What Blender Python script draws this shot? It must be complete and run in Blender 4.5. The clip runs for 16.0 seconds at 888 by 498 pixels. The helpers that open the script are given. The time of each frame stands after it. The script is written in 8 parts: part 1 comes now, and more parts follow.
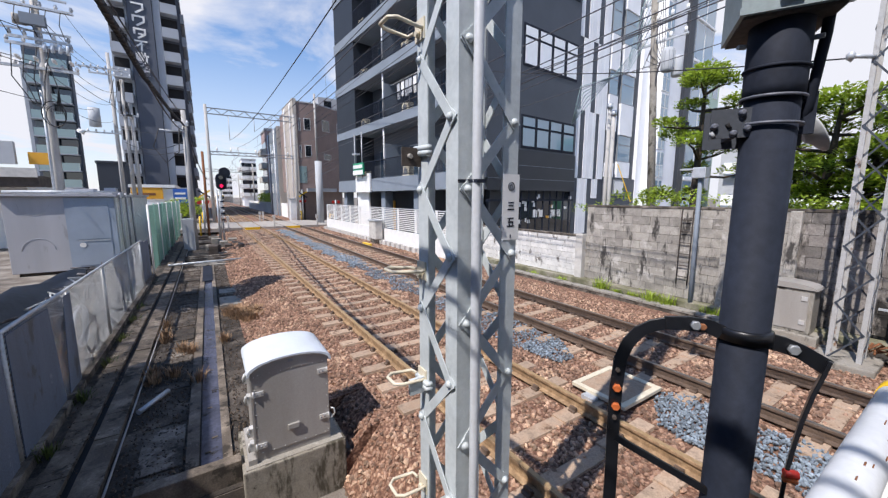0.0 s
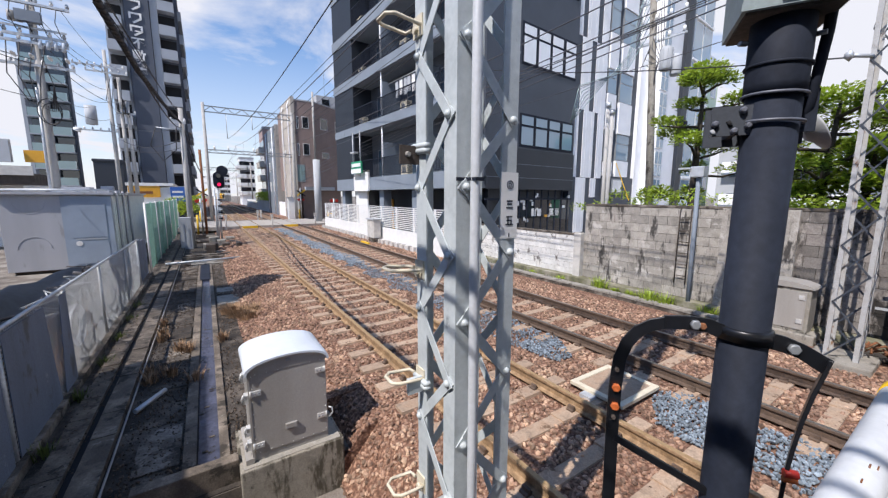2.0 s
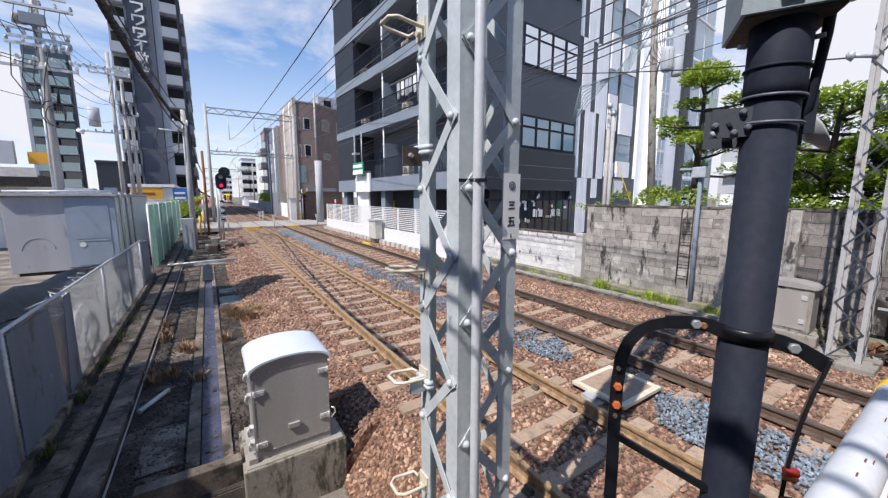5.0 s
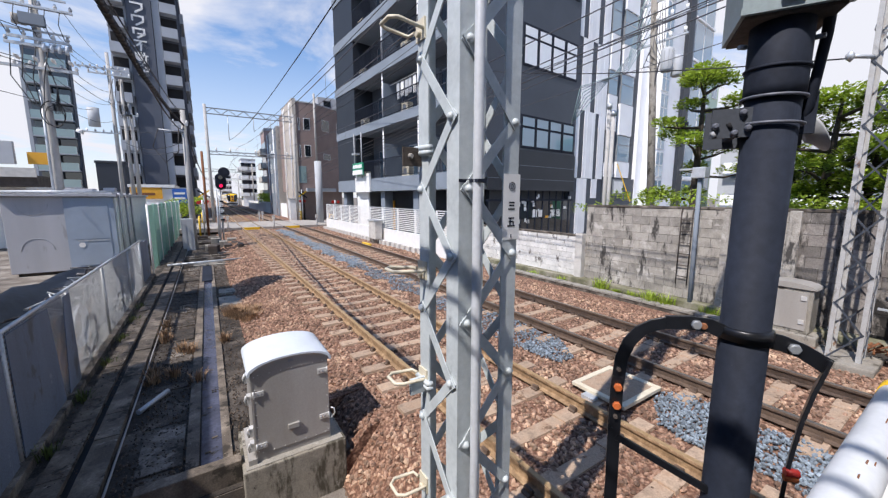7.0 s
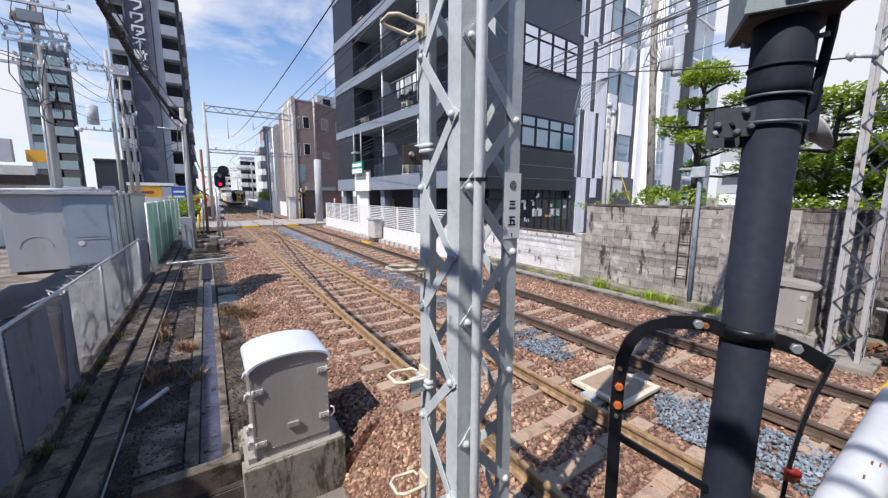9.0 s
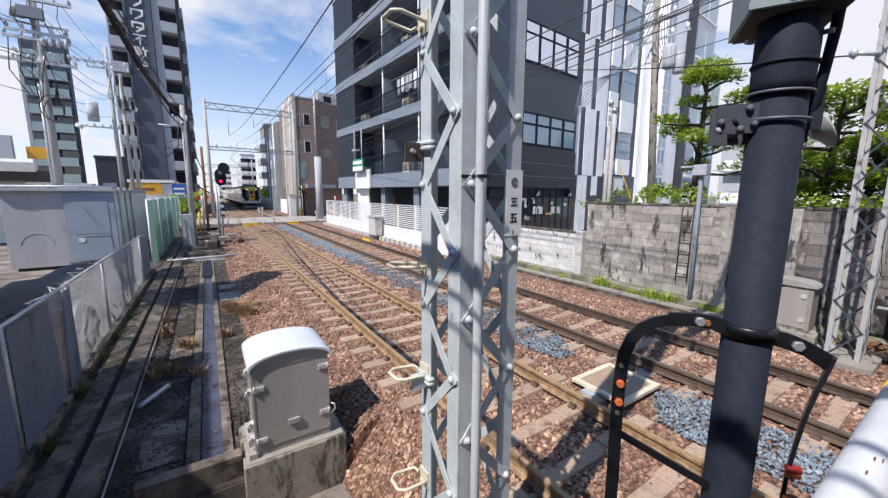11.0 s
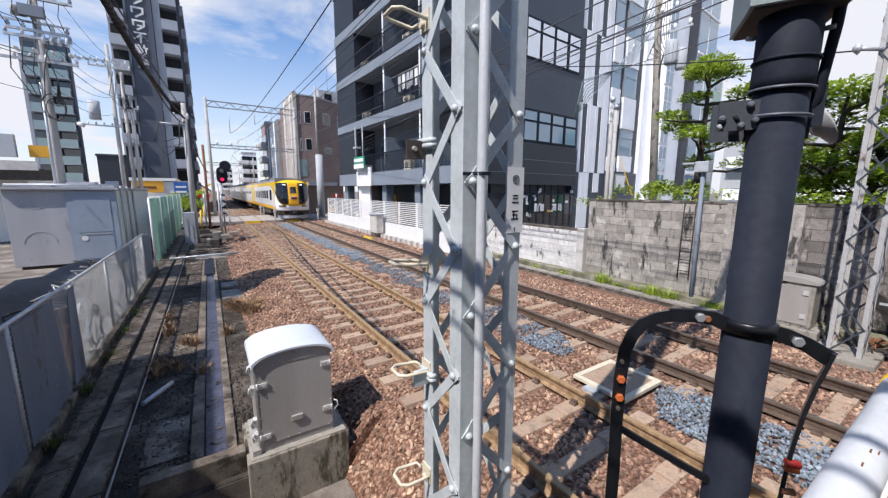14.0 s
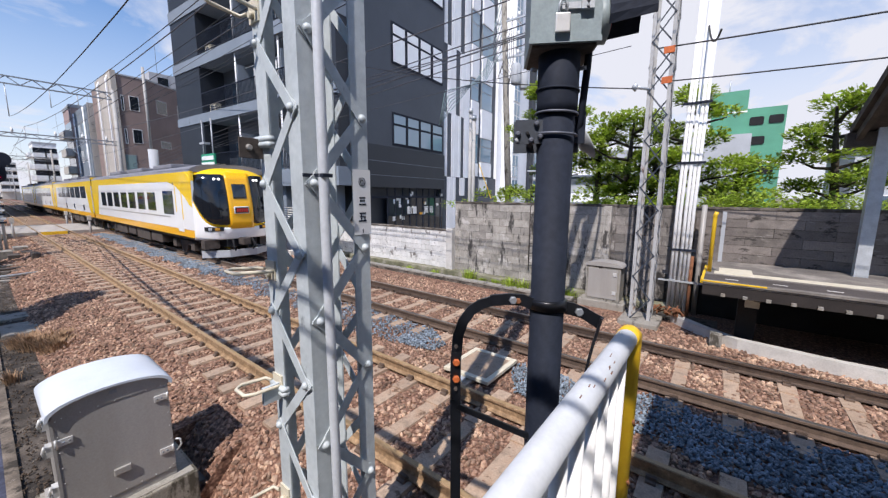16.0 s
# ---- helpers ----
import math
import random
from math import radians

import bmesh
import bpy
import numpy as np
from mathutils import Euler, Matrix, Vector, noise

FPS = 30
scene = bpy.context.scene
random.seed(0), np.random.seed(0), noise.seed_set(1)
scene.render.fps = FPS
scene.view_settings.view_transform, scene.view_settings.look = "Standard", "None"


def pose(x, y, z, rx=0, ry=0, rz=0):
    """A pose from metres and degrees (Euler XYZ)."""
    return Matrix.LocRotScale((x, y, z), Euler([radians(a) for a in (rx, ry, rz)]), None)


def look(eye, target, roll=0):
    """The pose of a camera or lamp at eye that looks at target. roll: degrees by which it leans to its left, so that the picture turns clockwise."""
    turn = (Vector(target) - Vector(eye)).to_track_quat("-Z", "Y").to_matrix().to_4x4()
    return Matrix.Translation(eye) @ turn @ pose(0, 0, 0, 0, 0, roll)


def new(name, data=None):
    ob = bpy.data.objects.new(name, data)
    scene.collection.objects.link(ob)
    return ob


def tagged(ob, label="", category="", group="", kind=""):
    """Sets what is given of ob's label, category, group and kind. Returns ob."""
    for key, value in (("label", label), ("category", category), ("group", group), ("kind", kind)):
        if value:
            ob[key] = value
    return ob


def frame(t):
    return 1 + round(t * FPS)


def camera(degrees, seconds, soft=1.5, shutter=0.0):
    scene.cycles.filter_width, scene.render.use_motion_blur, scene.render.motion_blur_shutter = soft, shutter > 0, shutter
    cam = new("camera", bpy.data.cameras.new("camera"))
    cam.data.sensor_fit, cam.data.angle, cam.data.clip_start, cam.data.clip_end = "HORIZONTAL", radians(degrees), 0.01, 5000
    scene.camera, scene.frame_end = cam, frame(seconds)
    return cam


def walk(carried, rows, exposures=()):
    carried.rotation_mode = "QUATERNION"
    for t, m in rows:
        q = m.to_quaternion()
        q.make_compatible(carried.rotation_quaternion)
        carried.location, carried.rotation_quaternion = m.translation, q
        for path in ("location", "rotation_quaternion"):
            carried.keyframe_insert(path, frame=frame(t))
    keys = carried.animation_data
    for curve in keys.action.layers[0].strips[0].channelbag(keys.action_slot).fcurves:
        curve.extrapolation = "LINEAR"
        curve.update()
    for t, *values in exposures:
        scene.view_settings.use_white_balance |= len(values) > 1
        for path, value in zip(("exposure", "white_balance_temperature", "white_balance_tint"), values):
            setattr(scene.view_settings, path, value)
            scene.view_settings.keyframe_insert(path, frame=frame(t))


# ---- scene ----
cam = camera(101.7, 16.0, soft=1.3)
PATH = [
    (0.0, pose(0, 0, 2.53, 81.9, -0.1, -33.0)),
    (0.5, pose(0.002, 0.003, 2.529, 81.83, -0.09, -33.15)),
    (1, pose(0.005, 0.005, 2.527, 81.80, -0.07, -33.26)),
    (1.5, pose(0.008, 0.007, 2.527, 81.69, -0.11, -33.30)),
    (2, pose(0.008, 0.010, 2.527, 81.72, -0.18, -33.24)),
    (2.5, pose(0.006, 0.007, 2.526, 81.61, -0.16, -33.35)),
    (3, pose(-0.000, 0.006, 2.527, 81.73, -0.31, -33.24)),
    (3.5, pose(0.001, 0.004, 2.526, 81.90, -0.40, -33.44)),
    (4, pose(-0.002, 0.000, 2.527, 81.75, -0.26, -33.15)),
    (6.5, pose(-0.008, 0.000, 2.529, 82.07, 0.01, -32.99)),
    (7, pose(-0.006, 0.002, 2.529, 81.89, -0.10, -33.07)),
    (7.5, pose(-0.003, 0.004, 2.528, 81.78, -0.06, -33.04)),
    (8, pose(0.001, 0.005, 2.528, 81.78, -0.10, -33.19)),
    (8.5, pose(-0.003, 0.009, 2.528, 81.80, -0.17, -33.13)),
    (9, pose(-0.008, 0.009, 2.528, 81.72, -0.23, -33.14)),
    (11.5, pose(-0.015, 0.012, 2.524, 81.35, -0.37, -33.04)),
    (12, pose(-0.019, 0.012, 2.526, 81.42, -0.49, -33.12)),
    (12.5, pose(-0.020, 0.011, 2.525, 81.25, -0.48, -33.03)),
    (13, pose(-0.021, 0.008, 2.523, 81.03, -0.29, -32.95)),
    (13.5, pose(-0.019, 0.007, 2.523, 80.99, -0.24, -32.88)),
    (14, pose(-0.019, 0.005, 2.524, 80.97, -0.20, -32.87)),
    (14.5, pose(-0.024, -0.000, 2.525, 81.18, -0.17, -33.03)),
    (15, pose(-0.033, -0.007, 2.528, 81.22, -0.06, -33.10)),
    (15.5, pose(-0.024, -0.020, 2.524, 81.04, -0.46, -37.01)),
    (15.7, pose(-0.002, -0.031, 2.520, 81.13, -0.44, -41.72)),
    (16, pose(0.065, -0.119, 2.521, 81.53, -0.36, -52.15)),
]
walk(cam, PATH, exposures=[(0.0, 0.14, 6500, 15), (15.0, 0.14, 6500, 15), (16.0, 0.06, 6420, 16)])

# ---- world, sun, exposure ----
SUN_FROM = Vector((-0.74, -0.22, 1.04)).normalized()
world = bpy.data.worlds.new("sky")
scene.world = world
world.use_nodes = True
wn, wl = world.node_tree.nodes, world.node_tree.links
sky = wn.new("ShaderNodeTexSky")
sky.sky_type = "NISHITA"
sky.sun_disc = False
sky.sun_elevation = math.asin(SUN_FROM.z)
sky.sun_rotation = math.atan2(SUN_FROM.x, SUN_FROM.y)
sky.air_density, sky.dust_density, sky.ozone_density = 1.0, 0.2, 3.0
# fair-weather clouds, thicker towards the horizon
tc = wn.new("ShaderNodeTexCoord")
sp = wn.new("ShaderNodeSeparateXYZ")
wl.new(tc.outputs["Generated"], sp.inputs[0])
zc = wn.new("ShaderNodeMath"); zc.operation = "MAXIMUM"; zc.inputs[1].default_value = 0.0
wl.new(sp.outputs["Z"], zc.inputs[0])
za = wn.new("ShaderNodeMath"); za.operation = "ADD"; za.inputs[1].default_value = 0.22
wl.new(zc.outputs[0], za.inputs[0])
dv = wn.new("ShaderNodeVectorMath"); dv.operation = "DIVIDE"
cb = wn.new("ShaderNodeCombineXYZ")
for i in range(3):
    wl.new(za.outputs[0], cb.inputs[i])
wl.new(tc.outputs["Generated"], dv.inputs[0]); wl.new(cb.outputs[0], dv.inputs[1])
cn = wn.new("ShaderNodeTexNoise"); cn.inputs["Scale"].default_value = 1.15
cn.inputs["Detail"].default_value = 9; cn.inputs["Roughness"].default_value = 0.58; cn.inputs["Distortion"].default_value = 0.5
wl.new(dv.outputs[0], cn.inputs["Vector"])
cr = wn.new("ShaderNodeValToRGB")
cr.color_ramp.elements[0].position, cr.color_ramp.elements[1].position = 0.49, 0.68
wl.new(cn.outputs["Fac"], cr.inputs[0])
hz = wn.new("ShaderNodeMapRange")
hz.inputs["From Min"].default_value, hz.inputs["From Max"].default_value = 0.0, 0.42
hz.inputs["To Min"].default_value, hz.inputs["To Max"].default_value = 0.85, 0.0
wl.new(sp.outputs["Z"], hz.inputs["Value"])
ad = wn.new("ShaderNodeMath"); ad.operation = "ADD"; ad.use_clamp = True
wl.new(cr.outputs[0], ad.inputs[0]); wl.new(hz.outputs[0], ad.inputs[1])
# a veil of high cloud over the eastern half of the sky
hv = wn.new("ShaderNodeMapRange")
hv.inputs["From Min"].default_value, hv.inputs["From Max"].default_value = 0.45, 0.95
hv.inputs["To Min"].default_value, hv.inputs["To Max"].default_value = 0.0, 0.36
wl.new(sp.outputs["X"], hv.inputs["Value"])
ad2 = wn.new("ShaderNodeMath"); ad2.operation = "ADD"; ad2.use_clamp = True
wl.new(ad.outputs[0], ad2.inputs[0]); wl.new(hv.outputs[0], ad2.inputs[1])
cm = wn.new("ShaderNodeMix"); cm.data_type = "RGBA"
sat = wn.new("ShaderNodeHueSaturation")
sat.inputs["Saturation"].default_value, sat.inputs["Value"].default_value = 1.3, 1.9
wl.new(sky.outputs[0], sat.inputs["Color"])
wl.new(ad2.outputs[0], cm.inputs[0]); wl.new(sat.outputs[0], cm.inputs[6])
cm.inputs[7].default_value = (8.9, 9.3, 9.9, 1)
bg = wn["Background"]
bg.inputs["Strength"].default_value = 0.087
wl.new(cm.outputs[2], bg.inputs["Color"])
sun = new("sun", bpy.data.lights.new("sun", "SUN"))
sun.data.energy, sun.data.angle, sun.data.color = 5.0, radians(0.5), (1.0, 0.96, 0.90)
sun.matrix_world = look(SUN_FROM * 50, (0, 0, 0))
scene.view_settings.exposure = 0.0


# ---- materials ----
def mat(name, color, rough=0.7, metal=0.0, var=0.18, scale=3.0, bump=0.15, fine=60.0, second=None, spread=0.5, coat=0.0, rand=0.0, streak=False, patch=()):
    """A surface with blotches at one scale, grain at another, an optional second colour for stains and wear."""
    m = bpy.data.materials.new(name)
    m.use_nodes = True
    n, l = m.node_tree.nodes, m.node_tree.links
    b = n["Principled BSDF"]
    b.inputs["Roughness"].default_value, b.inputs["Metallic"].default_value = rough, metal
    b.inputs["Coat Weight"].default_value = coat
    co = n.new("ShaderNodeTexCoord")
    place = n.new("ShaderNodeNewGeometry").outputs["Position"] if patch else co.outputs["Object"]
    vec = place
    if streak:
        mp = n.new("ShaderNodeMapping")
        mp.inputs["Scale"].default_value = (1, 1, 0.12)
        l.new(vec, mp.inputs[0])
        vec = mp.outputs[0]
    big, small = n.new("ShaderNodeTexNoise"), n.new("ShaderNodeTexNoise")
    for t, s, d in ((big, scale, 5), (small, fine, 3)):
        t.inputs["Scale"].default_value, t.inputs["Detail"].default_value = s, d
        t.inputs["Roughness"].default_value = 0.6
    l.new(vec, big.inputs["Vector"])
    l.new(place, small.inputs["Vector"])
    c = Vector(color)
    ramp = n.new("ShaderNodeValToRGB")
    e = ramp.color_ramp.elements
    lo, hi = c * (1 - var), (c if second is None else Vector(second)) * (1 + var * 0.6)
    e[0].color, e[1].color = (*lo, 1), (*hi, 1)
    e[0].position, e[1].position = spread - 0.18, spread + 0.18
    if second is not None:
        md = e.new(spread - 0.02)
        md.color = (*c, 1)
    l.new(big.outputs["Fac"], ramp.inputs[0])
    gr = n.new("ShaderNodeMix")
    gr.data_type, gr.blend_type = "RGBA", "OVERLAY"
    gr.inputs[0].default_value = min(1, var * 1.6)
    l.new(ramp.outputs[0], gr.inputs[6])
    l.new(small.outputs["Fac"], gr.inputs[7])
    out = gr.outputs[2]
    if rand:
        oi, ge = n.new("ShaderNodeObjectInfo"), n.new("ShaderNodeNewGeometry")
        s1 = n.new("ShaderNodeMath"); s1.operation = "ADD"
        l.new(oi.outputs["Random"], s1.inputs[0]); l.new(ge.outputs["Random Per Island"], s1.inputs[1])
        fr = n.new("ShaderNodeMath"); fr.operation = "FRACT"
        l.new(s1.outputs[0], fr.inputs[0])
        mr = n.new("ShaderNodeMapRange")
        mr.inputs["To Min"].default_value, mr.inputs["To Max"].default_value = 1 - rand, 1 + rand
        l.new(fr.outputs[0], mr.inputs["Value"])
        hs = n.new("ShaderNodeHueSaturation")
        l.new(mr.outputs[0], hs.inputs["Value"])
        l.new(out, hs.inputs["Color"])
        out = hs.outputs[0]
    for pc, ps, pt, pstretch in patch:
        # blotches with a shape of their own: stains, flaking, drips
        pm, pn = n.new("ShaderNodeMapping"), n.new("ShaderNodeTexNoise")
        pm.inputs["Scale"].default_value = (1, 1, pstretch)
        pm.inputs["Location"].default_value = (ps * 1.7, ps * 0.6, pt * 9)
        pn.inputs["Scale"].default_value, pn.inputs["Detail"].default_value, pn.inputs["Roughness"].default_value = ps, 8, 0.68
        l.new(place, pm.inputs[0]); l.new(pm.outputs[0], pn.inputs["Vector"])
        pr = n.new("ShaderNodeMapRange")
        pr.inputs["From Min"].default_value, pr.inputs["From Max"].default_value = pt, pt + 0.07
        l.new(pn.outputs["Fac"], pr.inputs["Value"])
        px_ = n.new("ShaderNodeMix")
        px_.data_type = "RGBA"
        px_.inputs[7].default_value = (*pc, 1)
        l.new(pr.outputs[0], px_.inputs[0]); l.new(out, px_.inputs[6])
        out = px_.outputs[2]
    l.new(out, b.inputs["Base Color"])
    if bump:
        bp = n.new("ShaderNodeBump")
        bp.inputs["Strength"].default_value, bp.inputs["Distance"].default_value = bump, 0.01
        l.new(small.outputs["Fac"], bp.inputs["Height"])
        l.new(bp.outputs[0], b.inputs["Normal"])
    return m


def foliage(name, color, amount=0.45):
    """Leaf: diffuse with light passing through, each leaf a little different."""
    m = mat(name, color, 0.5, var=0.2, scale=2, bump=0, rand=0.45)
    n, l = m.node_tree.nodes, m.node_tree.links
    b, out = n["Principled BSDF"], n["Material Output"]
    tr_, mx = n.new("ShaderNodeBsdfTranslucent"), n.new("ShaderNodeMixShader")
    l.new(b.inputs["Base Color"].links[0].from_socket, tr_.inputs["Color"])
    mx.inputs[0].default_value = amount
    l.new(b.outputs[0], mx.inputs[1]), l.new(tr_.outputs[0], mx.inputs[2]), l.new(mx.outputs[0], out.inputs["Surface"])
    return m


def glow(name, color, strength):
    m = bpy.data.materials.new(name)
    m.use_nodes = True
    b = m.node_tree.nodes["Principled BSDF"]
    b.inputs["Base Color"].default_value = (*color, 1)
    b.inputs["Emission Color"].default_value = (*color, 1)
    b.inputs["Emission Strength"].default_value = strength
    return m


def glass(name, color, rough=0.04, spec=0.8):
    """Window glass of a dark interior: glossy, reflecting sky and surroundings."""
    m = bpy.data.materials.new(name)
    m.use_nodes = True
    b = m.node_tree.nodes["Principled BSDF"]
    b.inputs["Base Color"].default_value = (*color, 1)
    b.inputs["Roughness"].default_value = rough
    b.inputs["Specular IOR Level"].default_value = spec
    b.inputs["Coat Weight"].default_value = 0.6
    b.inputs["Coat Roughness"].default_value = 0.03
    return m


